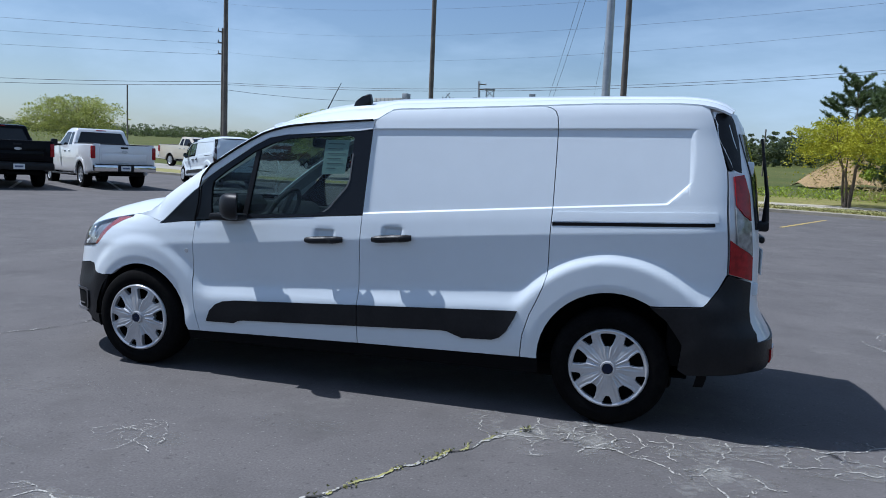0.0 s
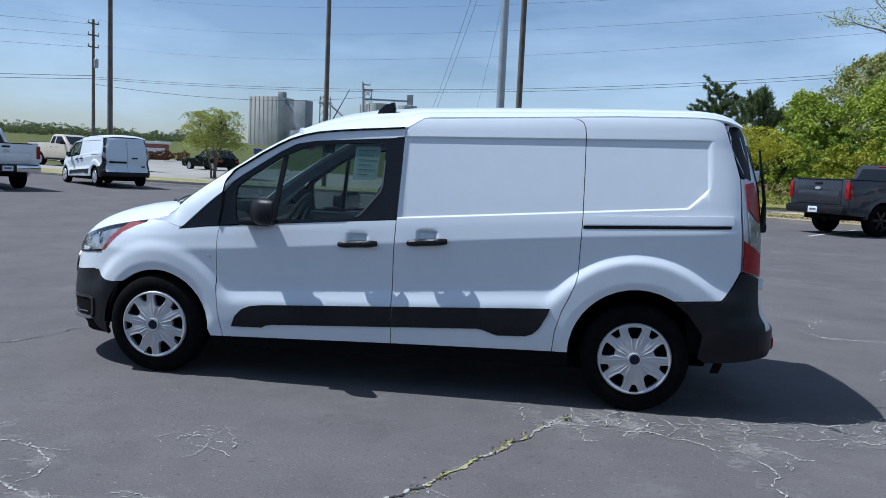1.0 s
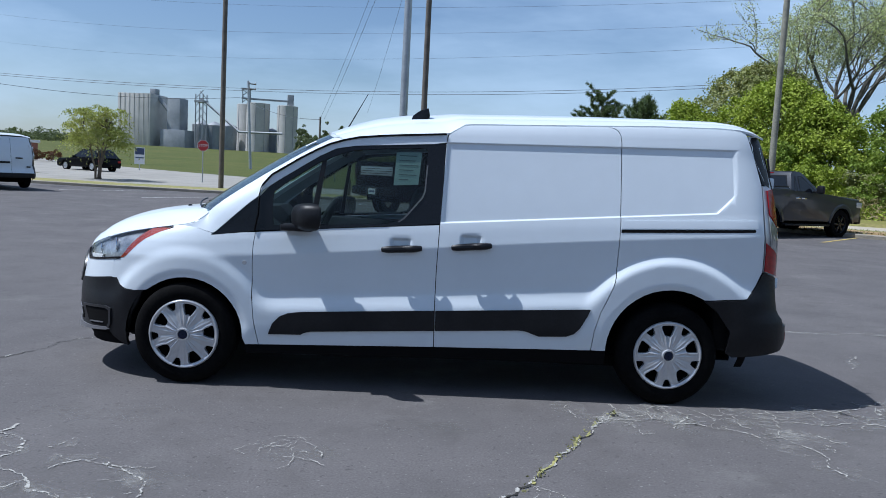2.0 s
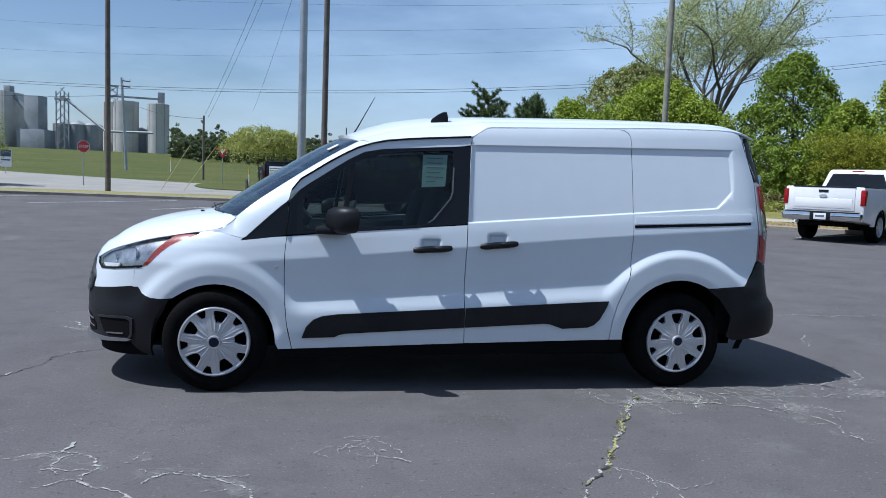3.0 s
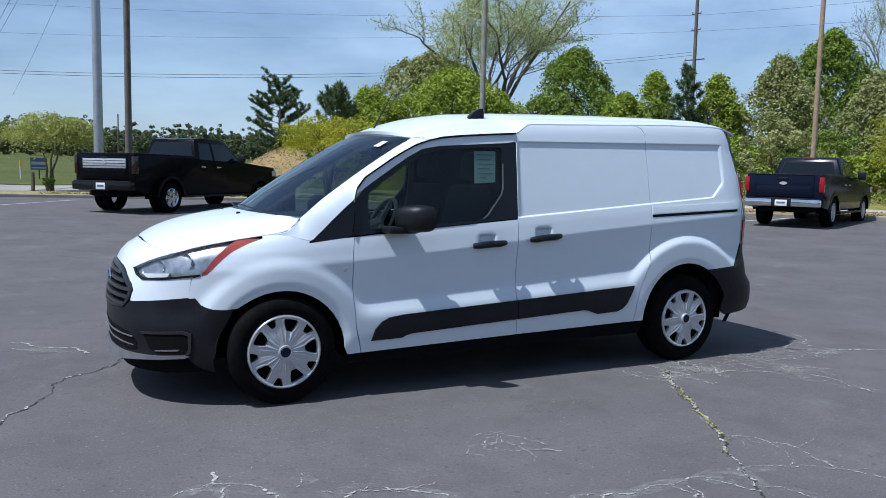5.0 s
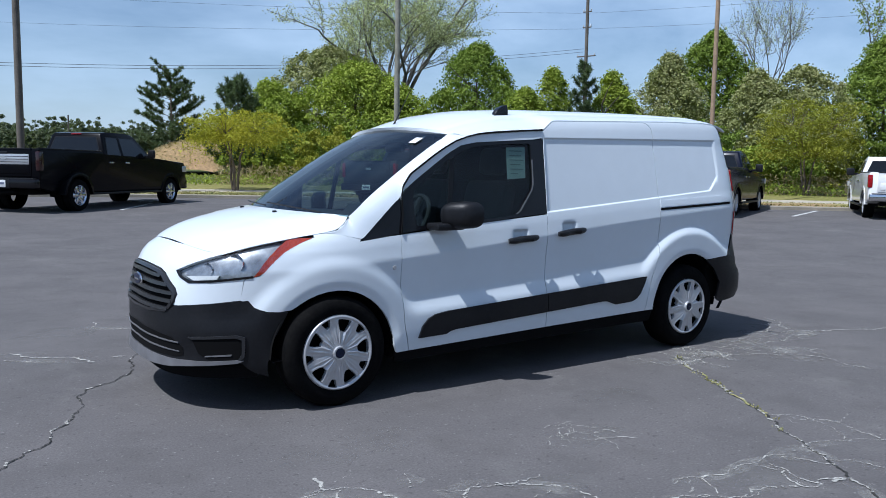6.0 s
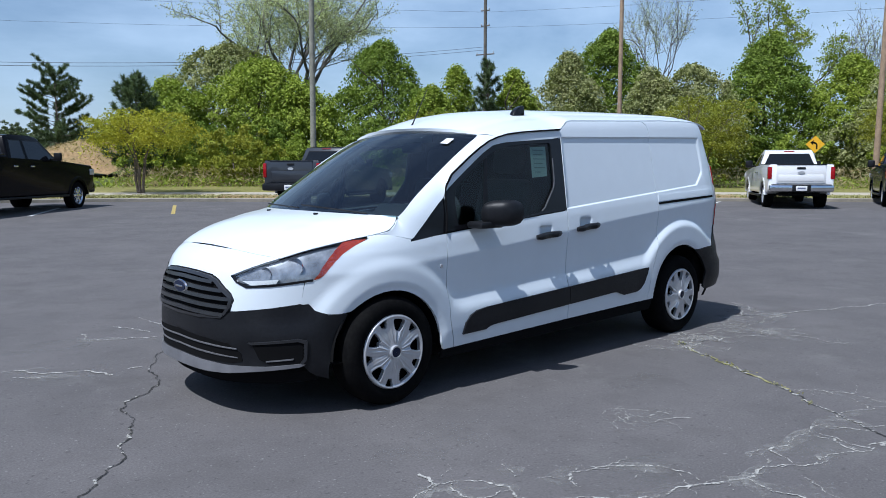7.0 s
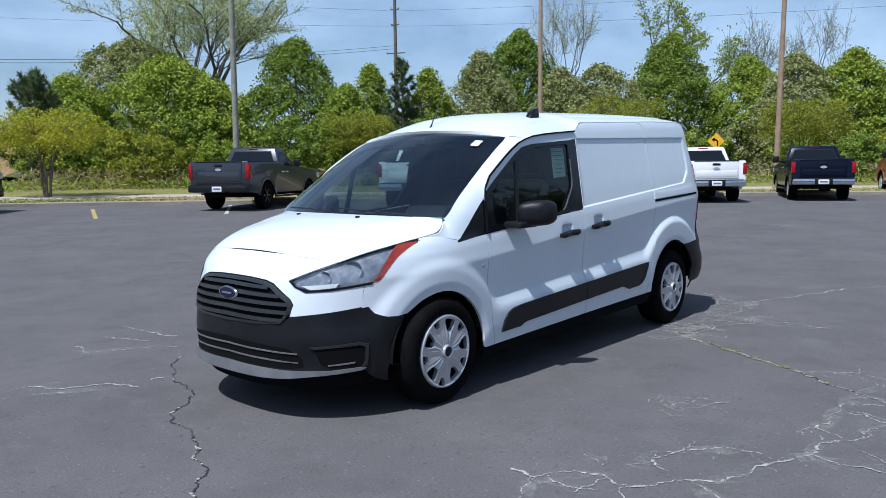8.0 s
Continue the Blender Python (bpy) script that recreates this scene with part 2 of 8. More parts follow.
def dust_material(name="pale_dust", low=1.0, high=1.3, most=0.75, colour=(0.27, 0.262, 0.245), grain=26.0, patch=3.2):
    """Pale dust lying in specks and veins: bare asphalt shows between."""
    m = material(name, colour, 0.95, second=[0.75 * q for q in colour], scale=9)
    t = m.node_tree
    p = t.nodes["Principled BSDF"]
    c = t.nodes.new("ShaderNodeTexCoord")
    fine = node(t, "ShaderNodeTexNoise", Scale=grain, Detail=8.0, Roughness=0.75)
    broad = node(t, "ShaderNodeTexNoise", Scale=patch, Detail=4.0)
    total = t.nodes.new("ShaderNodeMath")
    cover = node(t, "ShaderNodeMapRange", From_Min=low, From_Max=high, To_Max=most)
    clear = t.nodes.new("ShaderNodeBsdfTransparent")
    both = t.nodes.new("ShaderNodeMixShader")
    for n, k in ((fine, 0), (broad, 1)):
        t.links.new(c.outputs["Object"], n.inputs["Vector"])
        t.links.new(n.outputs["Fac"], total.inputs[k])
    t.links.new(total.outputs["Value"], cover.inputs["Value"])
    t.links.new(cover.outputs["Result"], both.inputs["Fac"])
    t.links.new(clear.outputs["BSDF"], both.inputs[1])
    t.links.new(p.outputs["BSDF"], both.inputs[2])
    t.links.new(both.outputs["Shader"], t.nodes["Material Output"].inputs["Surface"])
    return m


DUST = dust_material(low=0.98, high=1.3, most=0.75, colour=(0.3, 0.292, 0.275))
GRIT = dust_material("pale_grit", 0.86, 1.06, 0.95, (0.45, 0.44, 0.405), 120.0, 28.0)
HAZE = dust_material("thin_dust_film", 0.95, 1.4, 0.4, (0.24, 0.234, 0.222), 34.0)
WEED = material("yellow_weed", (0.3, 0.28, 0.1), 0.95, second=(0.2, 0.2, 0.09), scale=9, fine=0.3)


# ---- mesh helpers ----
def link_mesh(name, bm, mat, sharp=35):
    me = bpy.data.meshes.new(name)
    bm.normal_update()
    bm.to_mesh(me)
    bm.free()
    me.materials.append(mat)
    me.polygons.foreach_set("use_smooth", [True] * len(me.polygons))
    me.set_sharp_from_angle(angle=radians(sharp))
    return me


def part(name, bm, mat, parent=None, label="", sharp=35):
    """One mesh object out of a bmesh, as a part of parent or as a thing of its own."""
    ob = new(name, link_mesh(name, bm, mat, sharp))
    ob.parent = parent
    if label:
        tagged(ob, label)
    return ob


def raw(name, verts, faces, mat, parent=None, smooth=False):
    me = bpy.data.meshes.new(name)
    me.from_pydata(verts, [], faces)
    me.materials.append(mat)
    if smooth:
        me.polygons.foreach_set("use_smooth", [True] * len(me.polygons))
    ob = new(name, me)
    ob.parent = parent
    return ob


def box(bm, lo, hi, bevel=0.0, m=None):
    vs = [bm.verts.new((x, y, z)) for x in (lo[0], hi[0]) for y in (lo[1], hi[1]) for z in (lo[2], hi[2])]
    fs = [bm.faces.new([vs[i] for i in f]) for f in ((0, 1, 3, 2), (4, 6, 7, 5), (0, 4, 5, 1), (2, 3, 7, 6), (0, 2, 6, 4), (1, 5, 7, 3))]
    if bevel:
        es = list({e for f in fs for e in f.edges})
        got = bmesh.ops.bevel(bm, geom=es, offset=bevel, segments=2, profile=0.5, affect="EDGES")
        vs = list({v for f in got["faces"] for v in f.verts} | {v for v in vs if v.is_valid})
    if m is not None:
        bmesh.ops.transform(bm, matrix=m, verts=[v for v in vs if v.is_valid])
    return bm


def tube(bm, points, radii, seg=8, cap=True):
    """A round tube through points, one radius each."""
    rings = []
    for i, p in enumerate(points):
        p = Vector(p)
        d = (Vector(points[min(i + 1, len(points) - 1)]) - Vector(points[max(i - 1, 0)])).normalized()
        side = d.orthogonal().normalized() if i == 0 else (side - d * side.dot(d)).normalized()
        up = d.cross(side)
        rings.append([bm.verts.new(p + (side * math.cos(a) + up * math.sin(a)) * radii[i]) for a in [2 * math.pi * k / seg for k in range(seg)]])
    for a, b in zip(rings, rings[1:]):
        for k in range(seg):
            bm.faces.new((a[k], a[(k + 1) % seg], b[(k + 1) % seg], b[k]))
    if cap:
        bm.faces.new(rings[0][::-1])
        bm.faces.new(rings[-1])
    return bm


def prism(bm, poly, y0, y1, bevel=0.0, taper=None, seg=2):
    """A side outline (x, z) between y0 and y1; taper(z) scales y."""
    f = taper or (lambda z: 1.0)
    a = [bm.verts.new((x, y0 * f(z), z)) for x, z in poly]
    b = [bm.verts.new((x, y1 * f(z), z)) for x, z in poly]
    n = len(poly)
    fa, fb = bm.faces.new(a), bm.faces.new(b[::-1])
    for i in range(n):
        bm.faces.new((a[i], b[i], b[(i + 1) % n], a[(i + 1) % n]))
    if bevel:
        bmesh.ops.bevel(bm, geom=list(fa.edges) + list(fb.edges), offset=bevel, segments=seg, profile=0.5, affect="EDGES", clamp_overlap=True)
    bmesh.ops.recalc_face_normals(bm, faces=bm.faces[:])
    return bm


def lathe(bm, profile, axis_y=True, seg=40, centre=(0, 0, 0)):
    """Turns a profile of (radius, along) round the y axis."""
    rings = []
    for r, a in profile:
        rings.append([bm.verts.new((centre[0] + r * math.cos(q), centre[1] + a, centre[2] + r * math.sin(q)) if axis_y else
                                   (centre[0] + r * math.cos(q), centre[1] + r * math.sin(q), centre[2] + a))
                      for q in [2 * math.pi * k / seg for k in range(seg)]])
    for a, b in zip(rings, rings[1:]):
        for k in range(seg):
            bm.faces.new((a[k], a[(k + 1) % seg], b[(k + 1) % seg], b[k]))
    bmesh.ops.recalc_face_normals(bm, faces=bm.faces[:])
    return bm


def empty(name, label, category, m=None, group=""):
    ob = new(name)
    if m is not None:
        ob.matrix_world = m
    return tagged(ob, label, category, group)


def lerp_table(t, x):
    if x <= t[0][0]:
        return t[0][1]
    for (a, p), (b, q) in zip(t, t[1:]):
        if x <= b:
            return p + (q - p) * (x - a) / (b - a)
    return t[-1][1]


def rise(x, y):
    """The lie of the land: level under the van, climbing gently all round."""
    r = math.hypot(x - 0.5, y + 1.5)
    d = max(0.0, r - 6)
    return 0.0155 * d * d / (d + 5) + 0.012 * max(0.0, r - 70) * (1 if r < 800 else 800 / r)


# ---- ground ----
def ground_sheet():
    radii = [0, 4, 8, 12, 16, 20, 24, 28, 32, 37, 43, 50, 58, 68, 80, 95, 115, 140, 170, 210, 260, 330, 430, 600, 900, 1500, 3000]
    verts, faces, n = [(0.5, -1.5, rise(0.5, -1.5) - 0.06)], [], 96
    for r in radii[1:]:
        for k in range(n):
            x, y = 0.5 + r * math.cos(2 * math.pi * k / n), -1.5 + r * math.sin(2 * math.pi * k / n)
            verts.append((x, y, rise(x, y) - 0.06))
    for k in range(n):
        faces.append((0, 1 + k, 1 + (k + 1) % n))
    for i in range(len(radii) - 2):
        a, b = 1 + i * n, 1 + (i + 1) * n
        for k in range(n):
            faces.append((a + k, b + k, b + (k + 1) % n, a + (k + 1) % n))
    return tagged(raw("ground", verts, faces, GRASS, smooth=True), "mown green grass field rising gently to the horizon", "grass", kind="structure")


def flat_patch(name, outline, lift, mat, step=3.0, wave=0.0):
    """A filled outline in plan that follows the lie of the land."""
    bm = bmesh.new()
    vs = [bm.verts.new((x, y, 0)) for x, y in outline]
    bm.faces.new(vs)
    lo = [min(p[i] for p in outline) for i in (0, 1)]
    hi = [max(p[i] for p in outline) for i in (0, 1)]
    for i in (0, 1):
        n = Vector((1, 0, 0)) if i == 0 else Vector((0, 1, 0))
        q = math.ceil(lo[i] / step) * step
        while q < hi[i]:
            bmesh.ops.bisect_plane(bm, geom=bm.verts[:] + bm.edges[:] + bm.faces[:], plane_co=n * q, plane_no=n)
            q += step
    for v in bm.verts:
        v.co.z = rise(v.co.x, v.co.y) + lift
    bmesh.ops.triangulate(bm, faces=bm.faces[:])
    bmesh.ops.recalc_face_normals(bm, faces=bm.faces[:])
    if sum(f.normal.z for f in bm.faces) < 0:
        bmesh.ops.reverse_faces(bm, faces=bm.faces[:])
    return part(name, bm, mat)


def offset_line(line, d):
    """A polyline moved d to its left."""
    res = []
    for i, p in enumerate(line):
        a, b = Vector(line[max(i - 1, 0)]), Vector(line[min(i + 1, len(line) - 1)])
        t = (b - a).normalized()
        res.append((p[0] - t.y * d, p[1] + t.x * d))
    return res


def smooth_line(line, n=6):
    """Catmull-Rom through the corners."""
    pts = [Vector(p) for p in line]
    res = []
    for i in range(len(pts) - 1):
        p0, p1, p2, p3 = pts[max(i - 1, 0)], pts[i], pts[i + 1], pts[min(i + 2, len(pts) - 1)]
        for k in range(n):
            t = k / n
            res.append(tuple(0.5 * ((2 * p1) + (p2 - p0) * t + (2 * p0 - 5 * p1 + 4 * p2 - p3) * t * t + (3 * p1 - p0 - 3 * p2 + p3) * t ** 3)))
    res.append(tuple(pts[-1]))
    return res


def strip(name, line, profile, mat, sharp=35):
    """A ribbon along a line in plan; profile: (offset to the left, height over the land)."""
    rows = [[(x, y, rise(x, y) + h) for x, y in offset_line(line, d)] for d, h in profile]
    n = len(line)
    verts = [p for r in rows for p in r]
    faces = [(i * n + k, i * n + k + 1, (i + 1) * n + k + 1, (i + 1) * n + k) for i in range(len(rows) - 1) for k in range(n - 1)]
    bm = bmesh.new()
    vs = [bm.verts.new(p) for p in verts]
    for f in faces:
        bm.faces.new([vs[i] for i in f])
    return part(name, bm, mat, sharp=sharp)


ground_sheet()
LOT_EDGE = smooth_line([(-62, 52), (-40, 36), (-24, 28.6), (-14, 26.2), (-8, 26.3), (-1, 25.8), (5, 24.3), (8.3, 22.7), (11.2, 20.4), (18.5, 14.2), (23, 10.0), (27.6, 3.3), (33, -7), (38, -20), (40, -40)])
tagged(flat_patch("parking_lot", LOT_EDGE + [(30, -60), (-60, -60), (-80, 20)], 0.0, ASPHALT), "worn dark grey sealed asphalt with pale cracks", "asphalt", kind="structure")
tagged(strip("kerb", LOT_EDGE, [(0, -0.05), (0.0, 0.1), (0.03, 0.125), (0.17, 0.125), (0.2, 0.1)], KERB), "weathered concrete kerb round the parking lot", "kerb", kind="structure")
tagged(strip("verge", LOT_EDGE, [(0.19, 0.1), (1.2, 0.12), (3.0, 0.1), (4.6, 0.03)], DRY_GRASS), "dry yellowish mown grass strip behind the kerb", "grass", kind="structure")
WEST, EAST = [p for p in LOT_EDGE if p[0] < 3.2], [p for p in LOT_EDGE if p[0] > 1.6]
tagged(strip("road", WEST, [(4.6, 0.0), (7.5, 0.02), (10.2, 0.0)], CONCRETE), "pale concrete road beyond the grass strip", "road", kind="structure")
WOOD_GRASS = material("wood_edge_grass", (0.165, 0.165, 0.042), 0.95, second=(0.22, 0.195, 0.07), scale=0.5, fine=0.35, fine_scale=7, bump=0.9, bump_scale=18, spec=0.2)
tagged(strip("wood_edge_grass", EAST, [(7.7, 0.0), (9.5, 0.06), (14.0, 0.05), (18.0, -0.1)], WOOD_GRASS), "yellowish mown grass between the road and the wood", "grass", kind="structure")
PATH_PALE = material("pale_path_concrete", (0.44, 0.39, 0.3), 0.85, second=(0.35, 0.31, 0.24), scale=0.8, fine=0.12, fine_scale=20, bump=0.2)
tagged(strip("road", EAST, [(4.6, 0.004), (6.0, 0.024), (7.7, 0.004)], PATH_PALE), "pale concrete road beyond the grass strip", "road", kind="structure")
SIDE_ROAD = smooth_line([(-1.5, 33), (-7, 35.5), (-14, 41), (-24, 49), (-45, 66), (-90, 100)])
tagged(strip("side_road", SIDE_ROAD, [(-11, 0.005), (-4, 0.03), (4, 0.03), (6, 0.005)], CONCRETE), "pale concrete side road running into the field", "road", kind="structure")

ISLAND = smooth_line([(-4.4, 37.8), (-5.5, 39.8), (-6.3, 43.4), (-6.3, 48.0), (-5.2, 52.0), (-2.6, 53.5), (0.5, 50.0), (1.5, 44.0), (0.2, 39.0), (-2.2, 37.0), (-4.4, 37.8)])[:-1]
tagged(flat_patch("grass_island", ISLAND, 0.06, GRASS), "small mown grass island beside the concrete road", "grass", kind="structure")


def stall_line(name, a, b, mat, label):
    d = (Vector(b) - Vector(a)).normalized() * 0.055
    n = 6
    pts = [Vector(a).lerp(Vector(b), i / n) for i in range(n + 1)]
    verts = [(p.x - d.y, p.y + d.x, rise(p.x, p.y) + 0.006) for p in pts] + [(p.x + d.y, p.y - d.x, rise(p.x, p.y) + 0.006) for p in pts]
    ob = raw(name, verts, [(i, n + 1 + i, n + 2 + i, i + 1) for i in range(n)], mat)
    return tagged(ob, label, "road marking", "stall lines", "structure")


for a, b in (((-15.9, 13.5), (-18.9, 16.9)), ((-13.6, 15.6), (-17.5, 19.6)), ((-4.2, 19.2), (-0.7, 24.4)), ((-8.2, 20.6), (-4.4, 25.2)), ((2.7, 17.95), (4.3, 21.0)),
             ((13.9, 13.6), (17.2, 15.2)), ((16.6, 11.6), (20.4, 12.4)), ((19.6, 8.4), (23.0, 9.6)), ((-11.9, 22.6), (-9.4, 25.4)), ((9.2, 15.4), (11.6, 18.8))):
    stall_line("stall_line", a, b, WHITE_LINE, "worn white painted parking line on the asphalt")
for a, b in (((6.0, 16.6), (7.7, 20.5)), ((12.3, 15.2), (14.6, 17.6))):
    stall_line("yellow_line", a, b, YELLOW_LINE, "worn yellow painted line on the asphalt")


# ---- vehicles in the rows ----
def arc_points(cx, cz, r, a0, a1, n):
    return [(cx + r * math.cos(radians(a0 + (a1 - a0) * i / n)), cz + r * math.sin(radians(a0 + (a1 - a0) * i / n))) for i in range(n + 1)]


def simple_wheel(parent, name, x, y, r, w, rim):
    """Tyre and rim; y is the outer face, its sign the side."""
    s = 1 if y > 0 else -1
    bm = lathe(bmesh.new(), [(r * 0.6, -s * w), (r * 0.93, -s * w), (r, -s * w * 0.85), (r, -s * w * 0.15), (r * 0.94, 0), (r * 0.66, s * 0.004), (r * 0.62, -s * 0.03)], seg=28)
    bmesh.ops.translate(bm, vec=(x, y, r), verts=bm.verts[:])
    wheel = part(name, bm, RUBBER, parent)
    bm = bmesh.new()
    lathe(bm, [(r * 0.66, -s * 0.02), (r * 0.64, -s * 0.005), (r * 0.58, -s * 0.03), (r * 0.55, -s * 0.09), (0.02, -s * 0.09)], seg=28)
    for k in range(6):
        a = math.pi / 3 * k
        m = Matrix.Rotation(-a, 4, "Y") @ Matrix.Translation((r * 0.31, -s * 0.035, 0))
        box(bm, (-r * 0.3, -0.02, -r * 0.085), (r * 0.3, 0.02, r * 0.085), 0.01, m)
    lathe(bm, [(r * 0.16, -s * 0.06), (r * 0.16, -s * 0.005), (0.01, 0)], seg=16)
    bmesh.ops.translate(bm, vec=(x, y, r), verts=bm.verts[:])
    part("rim", bm, rim, wheel)
    return wheel


def pickup(label, m, paint, length=5.89, width=2.03, height=1.96, base=3.68, rim=SILVER, dually=False, bumper=CHROME, tail_trim=None, group="parked pickup trucks", wheel_r=0.41, cab_rear=-0.86, lens=RED_LAMP, bed_h=1.43):
    """A crew-cab pickup, front towards -x, origin under the rear axle."""
    truck = empty("pickup_truck", label, "truck", m, group)
    k = height / 1.96
    W, f, r = width / 2, -base, wheel_r
    front, rear = f - 0.93, length - base - 0.93
    sill, belt, bed = 0.5 * k, 1.29 * k, bed_h * k
    low = [(front + 0.05, sill), (front, 0.75 * k), (front + 0.03, 1.1 * k), (front + 0.12, 1.22 * k), (f + 0.35, 1.29 * k), (f + 1.0, belt + 0.05), (cab_rear + 0.01, belt + 0.05), (cab_rear + 0.06, bed), (rear - 0.02, bed), (rear, bed - 0.04), (rear, 0.62 * k)]
    arch = r + 0.09
    low += [(rear - 0.05, sill + 0.05)] + arc_points(0, r + 0.02, arch, 4, 176, 10) + arc_points(f, r + 0.02, arch, 4, 176, 10)
    body = part("body", prism(bmesh.new(), low, -W, W, 0.06, lambda z: 1.0 - 0.05 * max(0, (z - 0.95 * k)) - 0.04 * max(0, 0.8 * k - z)), paint, truck)
    for s in (-1, 1):
        for cx in (0, f):
            bm = bmesh.new()
            ring = [(a, b) for a, b in arc_points(cx, r + 0.02, arch + 0.07, 0, 180, 12)] + [(a, b) for a, b in arc_points(cx, r + 0.02, arch - 0.005, 180, 0, 12)]
            out_y = W * 0.985 + (0.2 if dually and cx == 0 else 0.02)
            prism(bm, ring, s * W * 0.9, s * out_y, 0.015)
            part("wheel_arch", bm, paint, truck)
    # cab: a shell with pillars, side windows set in black seals, a framed rear window
    top, t0, t1, b0, b1 = height, f + 1.72, cab_rear - 0.16, f + 0.95, cab_rear
    cab = [(b0, belt), (t0 - 0.06, top - 0.1), (t0 + 0.06, top - 0.03), (t0 + 0.35, top), (t1 - 0.25, top), (t1 - 0.05, top - 0.025), (t1 + 0.01, top - 0.09), (b1, belt)]
    tap = lambda z: 0.97 - 0.22 * max(0, z - belt) / (top - belt)
    part("cab", prism(bmesh.new(), cab, -W, W, 0.05, tap, 3), paint, truck)
    mid = (t0 + t1) / 2 + 0.05
    za, zb = belt + 0.05, top - 0.14
    for s in (-1, 1):
        ys = lambda z, d: s * (W * tap(z) + d)
        for a0, a1 in ((b0 + 0.2, mid - 0.045), (mid + 0.045, b1 - 0.16)):
            xa = a0 + (0.62 if a0 < mid - 0.5 else 0.0)
            xb = a1 - (0.12 if a1 > mid else 0)
            for nm, g, d, mat in (("window_seal", 0.0, 0.003, BLACK_PLASTIC), ("side_window", 0.022, 0.006, DARK_GLASS)):
                poly = [(a0 + g * 1.6, za + g), (a1 - g, za + g), (xb - g, zb - g), (xa + g, zb - g)]
                bm = bmesh.new()
                out_ = [bm.verts.new((q, ys(z, d), z)) for q, z in poly]
                in_ = [bm.verts.new((q, ys(z, d - 0.02), z)) for q, z in poly]
                bm.faces.new(out_)
                for i in range(4):
                    bm.faces.new((out_[i], out_[(i + 1) % 4], in_[(i + 1) % 4], in_[i]))
                bmesh.ops.recalc_face_normals(bm, faces=bm.faces[:])
                part(nm, bm, mat, truck)
        for sx in (mid, b1 - 0.06, b0 + 0.12):
            part("door_seam", box(bmesh.new(), (sx - 0.006, min(s * W * 0.96, s * (W * 0.972 + 0.004)), sill + 0.08), (sx + 0.006, max(s * W * 0.96, s * (W * 0.972 + 0.004)), belt)), DARK, truck)
        for hx in (mid - 0.3, b1 - 0.4):
            part("door_handle", box(bmesh.new(), (hx, min(s * W * 0.97, s * (W * 0.97 + 0.03)), belt - 0.14), (hx + 0.2, max(s * W * 0.97, s * (W * 0.97 + 0.03)), belt - 0.1), 0.008), CHROME, truck)
        bm = box(bmesh.new(), (b0 + 0.3, min(s * (W + 0.03), s * (W + 0.25)), belt + 0.04), (b0 + 0.43, max(s * (W + 0.03), s * (W + 0.25)), belt + 0.28), 0.04)
        box(bm, (b0 + 0.34, min(s * W * 0.94, s * (W + 0.06)), belt + 0.06), (b0 + 0.4, max(s * W * 0.94, s * (W + 0.06)), belt + 0.12), 0.01)
        part("mirror", bm, BLACK_PLASTIC, truck)
        part("running_board", box(bmesh.new(), (f + 0.58, min(s * (W - 0.1), s * (W + 0.03)), sill - 0.14), (-0.62, max(s * (W - 0.1), s * (W + 0.03)), sill - 0.08), 0.02), BLACK_PLASTIC, truck)
        part("bed_rail", box(bmesh.new(), (cab_rear + 0.1, min(s * (W - 0.14), s * (W - 0.04)), bed - 0.01), (rear - 0.04, max(s * (W - 0.14), s * (W - 0.04)), bed + 0.02), 0.008), BLACK_PLASTIC, truck)
        for cx in (0, f):
            bm = lathe(bmesh.new(), [(r + 0.08, 0.0), (r + 0.08, -0.3), (0.05, -0.3)], seg=24)
            for v in bm.verts:
                v.co = Vector((cx + v.co.x, s * (W - 0.06 + v.co.y), max(r + 0.02 + v.co.z, r * 0.9)))
            part("wheel_housing", bm, DARK, truck)
    yt, yb = W * tap(top) - 0.1, W * 0.82
    slope = (t1 + 0.01 - b1) / (top - 0.09 - belt)
    for nm, g, d, mat in (("rear_window_seal", 0.0, 0.004, BLACK_PLASTIC), ("rear_window", 0.025, 0.007, DARK_GLASS)):
        z0, z1 = belt + 0.1 + g, top - 0.13 - g
        bm = bmesh.new()
        bm.faces.new([bm.verts.new((b1 + slope * (z - belt) + d, y, z)) for y, z in ((-yb + g, z0), (yb - g, z0), (yt - g, z1), (-yt + g, z1))])
        part(nm, bm, mat, truck)
    bm = bmesh.new()
    bm.faces.new([bm.verts.new(q) for q in ((b0 - 0.006, yb, belt + 0.06), (b0 - 0.006, -yb, belt + 0.06), (t0 - 0.085, -yt, top - 0.12), (t0 - 0.085, yt, top - 0.12))])
    part("windscreen", bm, DARK_GLASS, truck)
    part("high_brake_lamp", box(bmesh.new(), (t1 - 0.03, -0.16, top - 0.075), (t1 + 0.012, 0.16, top - 0.045), 0.01), RED_LAMP, truck)
    # bed opening
    part("bed_floor", box(bmesh.new(), (cab_rear + 0.16, -W + 0.16, bed - 0.02), (rear - 0.12, W - 0.16, bed + 0.006)), DARK, truck)
    # tail
    gate = part("tailgate", box(bmesh.new(), (rear - 0.03, -W + 0.24, 0.82 * k), (rear + 0.018, W - 0.24, bed - 0.01), 0.018), paint, truck)
    part("gate_cap", box(bmesh.new(), (rear - 0.05, -W + 0.24, bed - 0.02), (rear + 0.03, W - 0.24, bed + 0.012), 0.01), BLACK_PLASTIC, gate)
    part("gate_panel", box(bmesh.new(), (rear + 0.01, -W + 0.3, 0.88 * k), (rear + 0.026, W - 0.3, bed - 0.3), 0.012), paint, gate)
